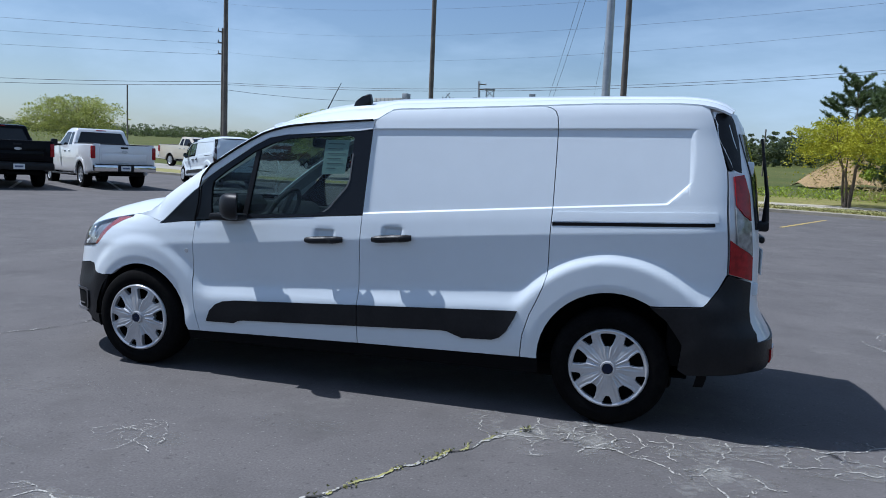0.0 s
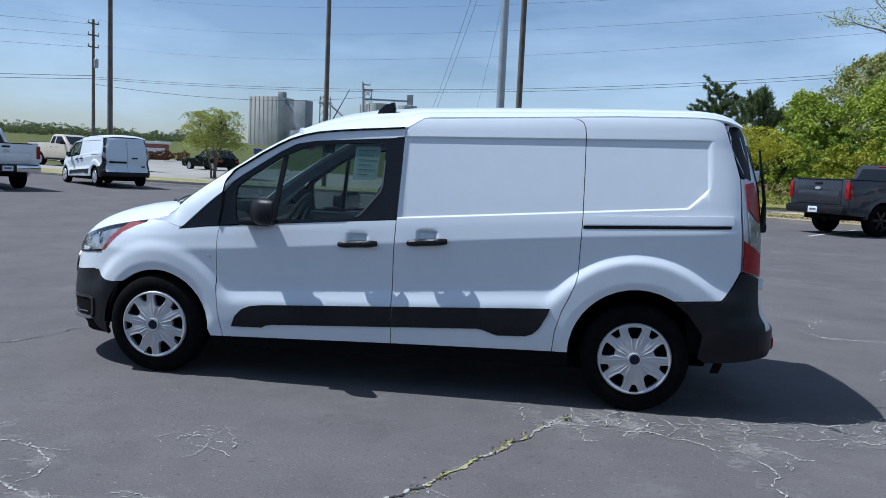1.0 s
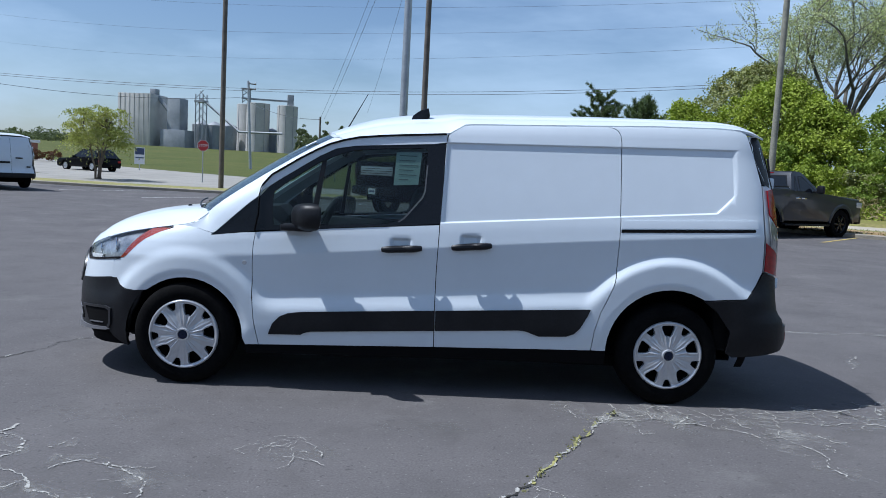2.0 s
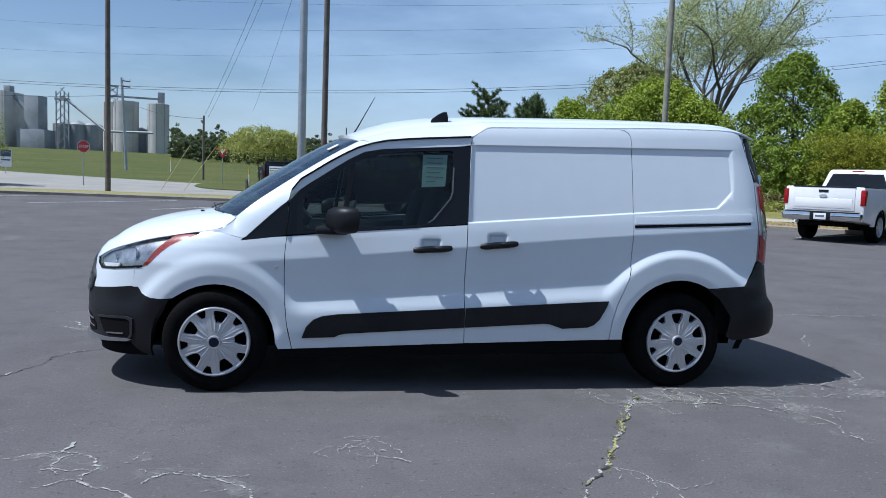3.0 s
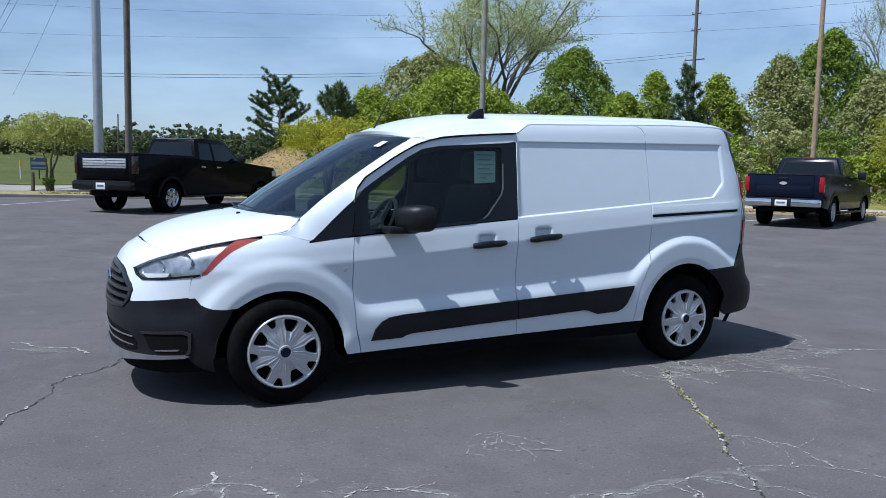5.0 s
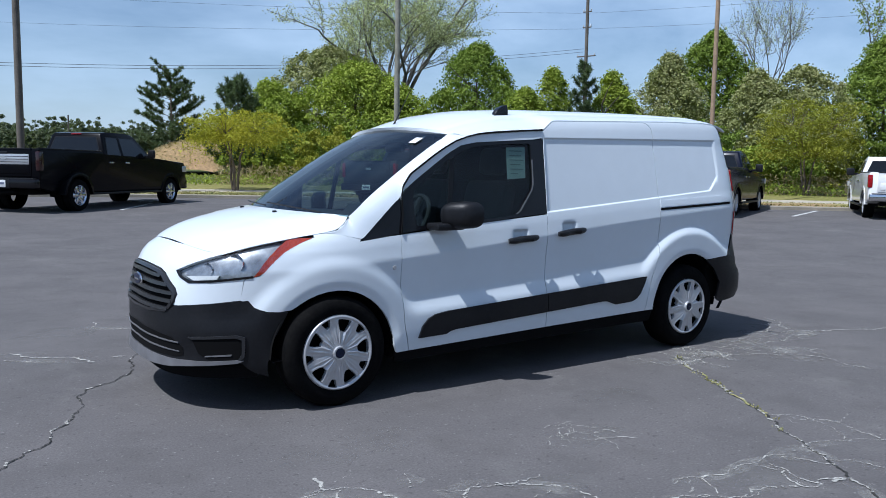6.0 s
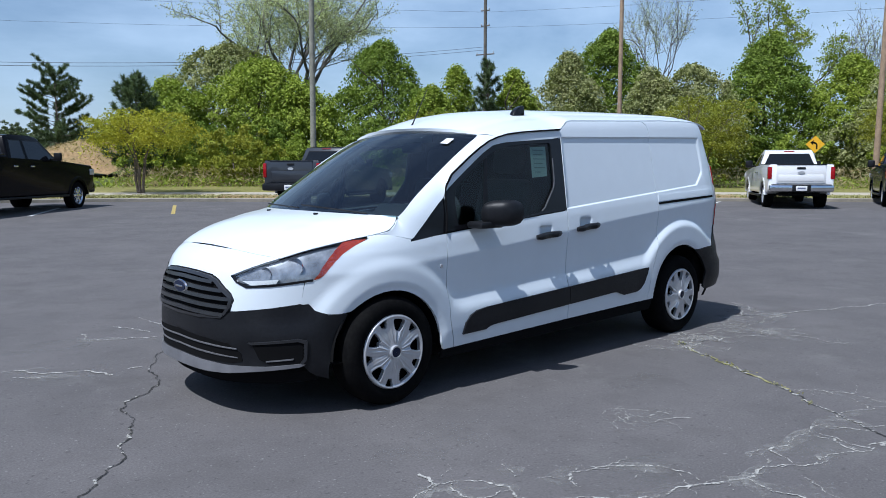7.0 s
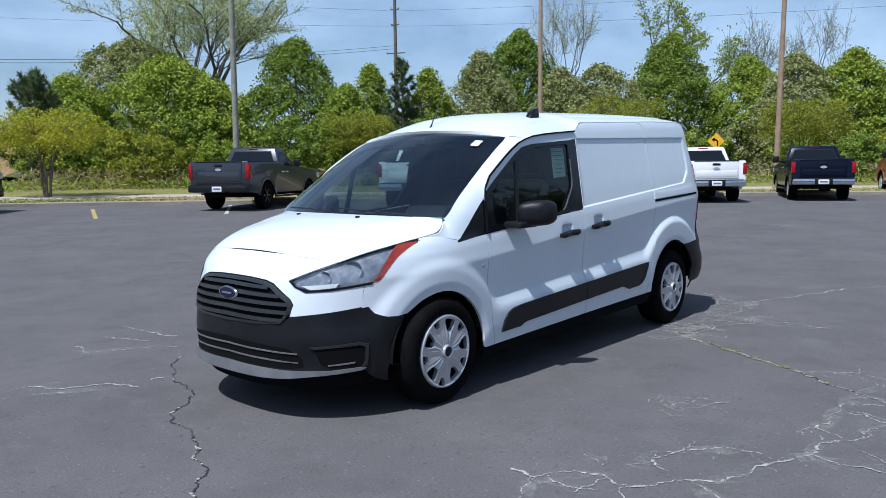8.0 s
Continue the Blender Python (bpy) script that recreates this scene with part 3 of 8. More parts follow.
    part("tailgate_handle", box(bmesh.new(), (rear + 0.015, -0.12, bed - 0.14), (rear + 0.035, 0.12, bed - 0.08), 0.008), BLACK_PLASTIC, gate)
    bm = lathe(bmesh.new(), [(0.001, 0.0), (0.095, 0.0), (0.1, -0.012), (0.001, -0.012)], seg=20)
    bmesh.ops.transform(bm, matrix=Matrix.Translation((rear + 0.03, 0, bed - 0.24)) @ Matrix.Rotation(radians(90), 4, "Z") @ Matrix.Diagonal((1, 1, 0.42, 1)), verts=bm.verts[:])
    part("badge", bm, SILVER, gate)
    if tail_trim:
        part("trim_panel", box(bmesh.new(), (rear + 0.014, -W + 0.3, bed - 0.4), (rear + 0.028, W - 0.3, bed - 0.14), 0.006), tail_trim, gate)
        for dz in (0.2, 0.27, 0.34):
            part("trim_groove", box(bmesh.new(), (rear + 0.02, -W + 0.32, bed - dz - 0.008), (rear + 0.03, W - 0.32, bed - dz + 0.008), 0.002), GLOSS_BLACK, gate)
    for s in (-1, 1):
        part("tail_lamp", box(bmesh.new(), (rear - 0.13, s * (W - 0.115), 0.96 * k), (rear + 0.02, s * (W + 0.004), bed - 0.07), 0.02), lens, truck)
        part("head_lamp", box(bmesh.new(), (front - 0.01, s * (W - 0.45), 0.95 * k), (front + 0.25, s * (W + 0.003), 1.12 * k), 0.02), SILVER, truck)
    bump = part("rear_bumper", box(bmesh.new(), (rear - 0.08, -W + 0.03, 0.56 * k), (rear + 0.16, W - 0.03, 0.77 * k), 0.04), bumper, truck)
    part("bumper_step", box(bmesh.new(), (rear - 0.02, -W + 0.1, 0.755 * k), (rear + 0.15, W - 0.1, 0.79 * k), 0.01), BLACK_PLASTIC, bump)
    part("plate_recess", box(bmesh.new(), (rear + 0.1, -0.26, 0.55 * k), (rear + 0.164, 0.26, 0.765 * k), 0.01), BLACK_PLASTIC, bump)
    part("tow_hitch", box(bmesh.new(), (rear - 0.1, -0.32, 0.44 * k), (rear + 0.06, 0.32, 0.5 * k), 0.02), DARK, truck)
    plate = part("number_plate", box(bmesh.new(), (rear + 0.162, -0.155, 0.58 * k), (rear + 0.17, 0.155, 0.74 * k), 0.002), PLATE, bump)
    part("plate_marks", box(bmesh.new(), (rear + 0.17, -0.11, 0.64 * k), (rear + 0.173, 0.11, 0.69 * k)), PLATE_BAR, bump)
    part("front_bumper", box(bmesh.new(), (front - 0.1, -W + 0.03, 0.45 * k), (front + 0.12, W - 0.03, 0.72 * k), 0.05), bumper, truck)
    part("grille", box(bmesh.new(), (front - 0.02, -W + 0.45, 0.74 * k), (front + 0.05, W - 0.45, 1.13 * k), 0.02), BLACK_PLASTIC, truck)
    part("underbody", box(bmesh.new(), (front + 0.25, -W + 0.34, 0.4 * k), (rear - 0.2, W - 0.34, 0.62 * k), 0.04), DARK, truck)
    for s in (-1, 1):
        simple_wheel(truck, "front_wheel", f, s * (W - 0.03), r, 0.27, rim)
        if dually:
            simple_wheel(truck, "rear_wheel", 0, s * (W + 0.17), r, 0.22, rim)
            simple_wheel(truck, "rear_wheel", 0, s * (W - 0.09), r, 0.22, rim)
        else:
            simple_wheel(truck, "rear_wheel", 0, s * (W - 0.03), r, 0.27, rim)
    return truck


def stand(x, y, az, dz=0.0):
    """A pose on the ground whose -x points to the compass angle az (from +y towards +x)."""
    h = radians(az)
    return Matrix.Translation((x, y, rise(x, y) + dz)) @ Matrix.Rotation(math.atan2(-math.cos(h), -math.sin(h)), 4, "Z")


TRUCK_WHITE = material("truck_white_paint", (0.78, 0.78, 0.78), 0.3, coat=1.0, second=(0.74, 0.74, 0.74), scale=2)
TRUCK_GREY = material("truck_grey_paint", (0.04, 0.045, 0.054), 0.3, coat=0.5, metal=0.2, spec=0.3, second=(0.034, 0.038, 0.046), scale=2)
TRUCK_BLACK = material("truck_black_paint", (0.0035, 0.0038, 0.006), 0.22, spec=0.06, coat=0.07, second=(0.004, 0.004, 0.005), scale=2)
TRUCK_NAVY = material("truck_navy_paint", (0.006, 0.009, 0.022), 0.22, spec=0.08, coat=0.1, second=(0.006, 0.008, 0.018), scale=2)
TRUCK_CREAM = material("truck_cream_paint", (0.56, 0.5, 0.4), 0.3, coat=1.0, second=(0.52, 0.46, 0.37), scale=2)
TRUCK_RED = material("truck_red_paint", (0.3, 0.04, 0.02), 0.3, coat=1.0, second=(0.25, 0.03, 0.016), scale=2)
pickup("black crew-cab pickup truck parked on the asphalt", stand(-16.6, 14.1, -58), TRUCK_BLACK, bumper=BLACK_PLASTIC)
pickup("white crew-cab pickup truck with chrome rear bumper, parked", stand(-15.0, 16.8, -58), TRUCK_WHITE)
pickup("dark grey mid-size pickup truck with black bumper, parked", stand(10.75, 17.0, 62), TRUCK_GREY, 5.4, 1.98, 1.94, 3.25, rim=GLOSS_BLACK, bumper=BLACK_PLASTIC, wheel_r=0.43, bed_h=1.48)
pickup("white crew-cab pickup truck with silver wheels, parked", stand(14.8, 13.1, 57), TRUCK_WHITE)
pickup("dark navy crew-cab pickup truck with grey bumper, parked", stand(17.6, 10.1, 66), TRUCK_NAVY)
pickup("white crew-cab pickup truck parked before a yellow sign", stand(21.75, 6.45, 56), TRUCK_WHITE, 5.4, 1.86, 1.82, 3.4, wheel_r=0.38)
pickup("navy crew-cab pickup truck with silver bumper, parked", stand(24.15, 3.75, 66), TRUCK_NAVY, 5.4, 1.86, 1.8, 3.4, wheel_r=0.38)
pickup("orange-red pickup truck parked at the row's end", stand(27.3, 0.75, 66), TRUCK_RED)
pickup("large black dual-rear-wheel pickup truck with chrome tailgate trim", stand(0.8, 18.5, 46), TRUCK_BLACK, 6.9, 2.06, 2.16, 4.72, rim=CHROME, dually=True, cab_rear=-1.35, tail_trim=SILVER, bumper=GLOSS_BLACK, lens=DARK_LAMP, bed_h=1.46, wheel_r=0.42)
pickup("distant cream crew-cab pickup truck on the side road", stand(-29.0, 40.5, 110), TRUCK_CREAM, group="vehicles on the road")


# ---- the white cargo van ----
# Front axle over x = 0, rear axle over x = 3.062, centre plane y = 0, front towards -x.
SECTION = [(0.16, 0.82), (0.2, 0.845), (0.27, 0.872), (0.36, 0.886), (0.42, 0.892), (0.545, 0.893), (0.575, 0.886), (0.605, 0.873), (0.635, 0.864), (0.67, 0.86),
           (0.8, 0.8685), (0.936, 0.881), (0.944, 0.881), (1.05, 0.868), (1.1, 0.858), (1.2, 0.843), (1.4, 0.81), (1.6, 0.775), (1.66, 0.76), (1.7, 0.744), (1.73, 0.725), (1.755, 0.7), (1.78, 0.66)]
RAKE = [(0.3, 0.03), (0.55, 0.055), (0.75, 0.075), (0.88, 0.094), (1.0, 0.094), (1.1, 0.082), (1.6, 0.026), (1.75, 0.042)]
NOSE = [(0.2, -0.86), (0.26, -0.9), (0.34, -0.885), (0.45, -0.9), (0.55, -0.9), (0.62, -0.89), (0.7, -0.872), (0.78, -0.848), (0.85, -0.812), (0.9, -0.758), (0.95, -0.65), (1.0, -0.45), (1.1, 0.1)]
TAIL = [(0.2, 3.84), (0.3, 3.9), (0.42, 3.94), (0.56, 3.93), (0.62, 3.87), (0.7, 3.85), (1.0, 3.84), (1.4, 3.79), (1.7, 3.7), (1.78, 3.64)]
CORNER, POWER, REAR_CORNER, REAR_POWER = 0.45, 2.75, 3.3, 4.2


GRIPS = [(1.335, 0.945), (1.772, 0.984)]      # cups behind the door handles


def soft(a, b, x):
    t = min(1.0, max(0.0, (x - a) / (b - a)))
    return t * t * (3 - 2 * t)


def half_width(x, z, arch_x=None):
    """Half the width of the body at x, z, with the arch flares, the waist ledge and the sunken cargo panels."""
    zc = z - (x - 1.555) * lerp_table(RAKE, z)
    w = lerp_table(SECTION, zc)
    for cx, cz, face, r0, r1, lip in ((0.0, 0.318, 0.893, 0.475, 0.56, 0.368), (3.062, 0.33, 0.901, 0.57, 0.64, 0.41)):
        r = math.hypot((x if arch_x is None else arch_x) - cx, z - cz)
        w += (max(w, face) - w) * (1 - soft(r0, r1, r)) * soft(0.3, 0.5, z)
        if 0.27 < r < lip + 0.042:
            w -= 0.013 * (1 - soft(lip, lip + 0.042, r)) * soft(0.3, 0.42, z)
    if x > 1.6:
        low, high = 1.095 + 0.083 * (x - 1.6), 1.603 + 0.024 * (x - 1.6)
        cut = min(z - low, (high - z) * 0.9, 3.43 - x, (z - x + 2.08) * 0.7)
        w -= 0.0105 * soft(0.0, 0.009, cut)
    for hx, hz in GRIPS:
        a, b = abs(x - hx) / 0.07, (z - hz) / 0.05
        if a < 1 and -1 < b < 1:
            w -= 0.02 * (1 - soft(0.55, 1.0, a)) * (1 - soft(0.55, 0.95, abs(b)))
    return w


def outline(theta, z):
    x = CORNER - (CORNER - lerp_table(NOSE, z)) * math.sin(theta) ** (2 / POWER)
    return x, half_width(max(x, -0.2), z, x) * math.cos(theta) ** (2 / POWER)


def rear_outline(theta, z):
    x = REAR_CORNER + (lerp_table(TAIL, z) - REAR_CORNER) * math.sin(theta) ** (2 / REAR_POWER)
    return x, half_width(min(x, 3.6), z) * math.cos(theta) ** (2 / REAR_POWER)


def arc_table(f, z, back):
    res, run, last = [], 0.0, None
    for i in range(401):
        th = math.pi / 2 * (i / 400 if back else 1 - i / 400)
        q = f(th, z)
        if last:
            run += math.hypot(q[0] - last[0], q[1] - last[1])
        res.append((run, th))
        last = q
    return res


ARC, REAR_ARC = arc_table(outline, 0.7, False), arc_table(rear_outline, 1.0, True)
ARC_END = ARC[-1][0]
REAR_START = ARC_END + REAR_CORNER - CORNER
U_END = REAR_START + REAR_ARC[-1][0]


def skin(u, z):
    """The left skin: u runs round the body from the middle of the nose to the middle of the tail."""
    if u < ARC_END:
        x, y = outline(lerp_table(ARC, max(u, 0.0)), z)
    elif u > REAR_START:
        x, y = rear_outline(lerp_table(REAR_ARC, u - REAR_START), z)
    else:
        x = CORNER + u - ARC_END
        y = half_width(x, z)
    return Vector((x, -y, z))


def skin_normal(u, z):
    e = 0.012
    a = skin(min(u + e, U_END), z) - skin(max(u - e, 0.0), z)
    b = skin(u, min(z + e, 1.78)) - skin(u, z - e)
    n = a.cross(b)
    if n.length < 1e-9:
        return Vector((0, -1, 0))
    n.normalize()
    return n


def inset(poly, d):
    """An outline drawn in by d."""
    area = sum(a[0] * b[1] - b[0] * a[1] for a, b in zip(poly, poly[1:] + poly[:1]))
    s = 1 if area > 0 else -1
    res = []
    n = len(poly)
    for i in range(n):
        p, a, b = Vector(poly[i]), Vector(poly[i - 1]), Vector(poly[(i + 1) % n])
        u, v = (p - a).normalized(), (b - p).normalized()
        n1, n2 = Vector((-u.y, u.x)) * s, Vector((-v.y, v.x)) * s
        m = n1 + n2
        m = m.normalized() if m.length > 1e-6 else n1
        res.append(tuple(p + m * (d / max(0.4, m.dot(n1)))))
    return res


def panel(name, poly, mat, parent, lift=0.0, thick=0.02, gap=0.0025, side=1, step=(0.06, 0.03), cuts=(), label="", levels=None):
    """A sheet cut to an outline in (u, z), laid on the skin, with turned-in edges. side -1: the right-hand twin."""
    if gap:
        poly = inset(poly, gap)
    bm = bmesh.new()
    vs = [bm.verts.new((u, 0, z)) for u, z in poly]
    bm.faces.new(vs)
    us, zs = [p[0] for p in poly], [p[1] for p in poly]
    lines = [((u, 0, 0), (1, 0, 0)) for u in np.arange(math.ceil(min(us) / step[0]) * step[0], max(us), step[0])]
    lines += [((0, 0, z), (0, 0, 1)) for z in np.arange(math.ceil(min(zs) / step[1]) * step[1], max(zs), step[1]) if levels is None or z < 1.02]
    for (u0, z0), (u1, z1) in list(levels or ()) + list(cuts):
        lines.append(((u0, 0, z0), (-(z1 - z0), 0, u1 - u0)))
    for co, no in lines:
        bmesh.ops.bisect_plane(bm, geom=bm.verts[:] + bm.edges[:] + bm.faces[:], plane_co=co, plane_no=no, dist=0.0004)
    bmesh.ops.triangulate(bm, faces=[f for f in bm.faces if len(f.verts) > 4])
    rim = [e for e in bm.edges if e.is_boundary]
    inner = {}
    for v in bm.verts:
        u, z = v.co.x, v.co.z
        inner[v] = (u, z)
    normal = {v: skin_normal(*inner[v]) for v in bm.verts}
    for v, (u, z) in inner.items():
        v.co = skin(u, z) + normal[v] * lift
    old = set(bm.verts)
    got = bmesh.ops.extrude_edge_only(bm, edges=rim)
    fresh = [v for v in got["geom"] if isinstance(v, bmesh.types.BMVert)]
    for v in fresh:
        near = next(e.other_vert(v) for e in v.link_edges if e.other_vert(v) in old)
        v.co = near.co - normal[near] * thick
    if side < 0:
        for v in bm.verts:
            v.co.y = -v.co.y
    bmesh.ops.recalc_face_normals(bm, faces=bm.faces[:])
    # faces of the sheet point outwards
    if sum(f.normal.dot(Vector((0, -side, 0))) * f.calc_area() for f in bm.faces) < 0 and max(us) > 1.2:
        bmesh.ops.reverse_faces(bm, faces=bm.faces[:])
    return part(name, bm, mat, parent, label, sharp=60)


def sheet(name, grid, mat, parent, label="", thick=0.0):
    """A surface through a grid of points."""
    bm = bmesh.new()
    vs = [[bm.verts.new(p) for p in row] for row in grid]
    for a, b in zip(vs, vs[1:]):
        for i in range(len(a) - 1):
            bm.faces.new((a[i], a[i + 1], b[i + 1], b[i]))
    if thick:
        bm.normal_update()
        away = sum((v.co - Vector((1.5, 0, 0.6))).dot(v.normal) for v in bm.verts)
        k = -thick if away > 0 else thick
        inner = {v: bm.verts.new(v.co + v.normal * k) for v in bm.verts[:]}
        rim = [e for e in bm.edges if e.is_boundary]
        for f in bm.faces[:]:
            bm.faces.new([inner[v] for v in reversed(f.verts)])
        for e in rim:
            a, b = e.verts
            bm.faces.new((a, b, inner[b], inner[a]))
    bmesh.ops.recalc_face_normals(bm, faces=bm.faces[:])
    return part(name, bm, mat, parent, label, sharp=50)


def along(points, t):
    """A point at t (0..1) of a smooth curve through 3D points."""
    n = len(points) - 1
    i = min(int(t * n), n - 1)
    f = t * n - i
    p = [Vector(points[min(max(i + k, 0), n)]) for k in (-1, 0, 1, 2)]
    return 0.5 * ((2 * p[1]) + (p[2] - p[0]) * f + (2 * p[0] - 5 * p[1] + 4 * p[2] - p[3]) * f * f + (3 * p[1] - p[0] - 3 * p[2] + p[3]) * f ** 3)


X0 = ARC_END - CORNER          # u of x = 0


def ux(points):
    return [(x + X0, z) for x, z in points]


SUNK = [((X0 + 1.6, z), (X0 + 2.6, z + lerp_table([(1.113, 0.083), (1.58, 0.024)], z))) for z in (0.86, 0.885, 0.91, 0.935, 0.96, 0.985, 1.01, 1.035, 1.06, 1.085, 1.092, 1.095, 1.098, 1.101, 1.104, 1.107, 1.113, 1.13, 1.16, 1.22, 1.3, 1.38, 1.46, 1.53, 1.56, 1.566, 1.573, 1.58, 1.587, 1.592, 1.595, 1.598, 1.601, 1.603, 1.607, 1.615, 1.64, 1.66, 1.68, 1.7, 1.72)]
WAIST = [((X0 + 0.61, 0.852 + d), (X0 + 1.61, 0.946 + d)) for d in (-0.02, -0.006, 0.002, 0.012)]


def cup_lines(hx, hz):
    return [((X0 + hx + d, 0), (X0 + hx + d, 1)) for d in (-0.07, -0.062, -0.054, -0.046, -0.038, 0.038, 0.046, 0.054, 0.062, 0.07)] + [((0, hz + d), (1, hz + d)) for d in (-0.048, -0.042, -0.036, -0.03, -0.025, 0.025, 0.03, 0.036, 0.042, 0.048)]


ARCH_F = arc_points(0.0, 0.31, 0.365, -8, 188, 22)
ARCH_R = arc_points(3.062, 0.345, 0.4, -8, 188, 22)
SEAM_F = [(0.47, 0.275), (0.452, 0.36), (0.435, 0.45), (0.42, 0.6), (0.415, 0.75), (0.415, 0.9), (0.42, 0.985)]
SEAM_B = [(1.572, 0.31), (1.565, 0.5), (1.565, 0.8), (1.573, 1.08)]
SLIDE_B = [(2.567, 0.335), (2.578, 0.465), (2.612, 0.585), (2.65, 0.67), (2.682, 0.75), (2.7, 0.82), (2.703, 1.0), (2.707, 1.17), (2.705, 1.45), (2.702, 1.62)]
DLO_TOP = [(0.085, 0.957), (0.24, 1.075), (0.39, 1.195), (0.55, 1.31), (0.7, 1.41), (0.8, 1.475), (0.9, 1.527), (1.02, 1.55), (1.19, 1.563), (1.51, 1.586), (1.592, 1.592)]
FRAME_TOP = [(0.41, 1.212), (0.46, 1.275), (0.51, 1.338), (0.69, 1.455), (0.78, 1.507), (0.865, 1.55), (0.95, 1.578), (1.046, 1.6), (1.18, 1.616), (1.33, 1.629), (1.6, 1.649)]
STRIPE_D = [(0.53, 0.35), (0.556, 0.42), (0.6, 0.465), (0.65, 0.487), (0.745, 0.5), (1.566, 0.546), (1.568, 0.42), (0.8, 0.379), (0.76, 0.37), (0.735, 0.356)]
STRIPE_S = [(1.572, 0.546), (2.545, 0.601), (2.53, 0.56), (2.487, 0.478), (2.45, 0.44), (2.404, 0.423), (2.23, 0.415), (2.2, 0.424), (2.14, 0.445), (2.1, 0.448), (1.574, 0.42)]


SAIL_TOP = [(0.16, 0.956), (0.2, 0.993), (0.25, 1.04), (0.3, 1.088), (0.34, 1.125), (0.39, 1.17), (0.432, 1.206)]


def wall_point(x, z):
    """A point of the body side before the door, by its true x."""
    return Vector((x, -half_width(0.45, z) + 0.16 * max(0.0, 0.45 - x) ** 2, z))


def van(at, rear_glass=True):
    body = empty("cargo_van", "white cargo van with black lower trim, parked on asphalt", "van", at)
    side_parts(body, 1)
    side_parts(body, -1)
    nose_parts(body)
    top_parts(body)
    tail_parts(body, rear_glass)
    inside_parts(body)
    for x in (0.0, 3.062):
        for s in (-1, 1):
            wheel(body, x, s)
    return body


def side_parts(body, s):
    # front wing
    wing = [(u, z) for u, z in ux(SEAM_F)] + [(X0 + 0.3, 0.978), (X0 + 0.085, 0.953), (X0 + 0.074, 0.966), (1.3, 0.99), (1.19, 1.0), (1.09, 0.999), (1.04, 0.992), (1.09, 0.977)] + \
           [(1.088, 0.972), (1.04, 0.92), (0.985, 0.84), (0.94, 0.775), (0.9, 0.763), (0.8565, 0.753), (0.8565, 0.637), (0.91, 0.615), (0.94, 0.592), (1.0, 0.575), (1.06, 0.572)]
    arch = [(u, z) for u, z in ux(ARCH_F) if z > 0.27 and u < X0 + 0.4]
    arch = [p for p in arch if not (p[0] < X0 - 0.2 and p[1] < 0.585)]
    wing += [(X0 - 0.255, 0.578)] + [p for p in arch[::-1] if p[0] > X0 - 0.25] + [(X0 + 0.385, 0.272)]
    panel("front_wing", wing, WHITE, body, side=s, step=(0.02, 0.015))
    # sail, quarter light and belt trim
    rows = []
    for x, z in SAIL_TOP:
        foot = lerp_table([(0.16, 0.952), (0.34, 0.98), (0.43, 0.992)], x)
        rows.append([Vector((p.x, (p.y + 0.004) * s, p.z)) for p in (wall_point(x, foot + (z - foot) * k / 5) for k in range(6))])
    sheet("sail_panel", rows, GLOSS_BLACK, body, thick=0.004)
    # front door
    lower = ux(SEAM_F + [(0.9, 1.03), (1.573, 1.085)] + SEAM_B[::-1][1:])
    door = panel("front_door", lower, WHITE, body, side=s, cuts=WAIST + cup_lines(*GRIPS[0]))
    frame = ux(FRAME_TOP + [(1.592, 1.6)] + DLO_TOP[::-1][1:-2] + [(0.415, 1.21)])
    panel("door_frame", frame, WHITE, door, side=s, gap=0.0015)
    surround_out = [(0.41, 0.994), (0.9, 1.036), (1.575, 1.09), (1.592, 1.592)] + DLO_TOP[::-1][1:-2] + [(0.41, 1.205)]
    glass = [(0.535, 1.03), (0.525, 1.1), (0.522, 1.2), (0.53, 1.245), (0.62, 1.315), (0.8, 1.437), (0.92, 1.493), (1.02, 1.524), (1.2, 1.543), (1.455, 1.558), (1.476, 1.545), (1.474, 1.45), (1.466, 1.29), (1.452, 1.25), (1.345, 1.117), (1.31, 1.092), (1.24, 1.073)]
    ring_panel("window_surround", ux(surround_out), ux(glass), GLOSS_BLACK, door, s, lift=-0.003)
    panel("door_glass", inset(ux(glass), -0.01), GLASS, door, lift=-0.014, thick=0.004, gap=0, side=s)
    panel("window_bar", ux([(0.755, 1.04), (0.79, 1.043), (0.845, 1.455), (0.815, 1.44)]), BLACK_PLASTIC, door, lift=-0.008, gap=0, side=s)
    panel("belt_strip", ux([(0.42, 0.992), (0.9, 1.033), (1.25, 1.062), (1.25, 1.074), (0.9, 1.046), (0.42, 1.006)]), GLOSS_BLACK, door, lift=0.004, gap=0, side=s)
    # thin grey strip paints the glint along the rear edge of the glass
    panel("glass_seal_glint", ux([(1.474, 1.45), (1.466, 1.29), (1.452, 1.25), (1.345, 1.117), (1.31, 1.092), (1.316, 1.088), (1.352, 1.112), (1.461, 1.247), (1.475, 1.288), (1.482, 1.45)]), SEAL_GLINT, door, lift=0.001, thick=0.006, gap=0, side=s)
    line = [(0.413, 0.99), (0.409, 1.1)] + FRAME_TOP[:-1] + [(1.592, 1.648)]
    panel("door_gap", ux(line + [(x - (0.008 if z < 1.22 else 0.005), z + (0.0 if z < 1.2 else 0.008)) for x, z in line[::-1]]), DARK, body, lift=0.013, thick=0.012, gap=0, side=s)
    panel("rub_strip", ux(STRIPE_D), BLACK_PLASTIC, door, lift=0.012, gap=0, side=s)
    handle(door, 1.222, 1.464, 0.916, 0.933, s)
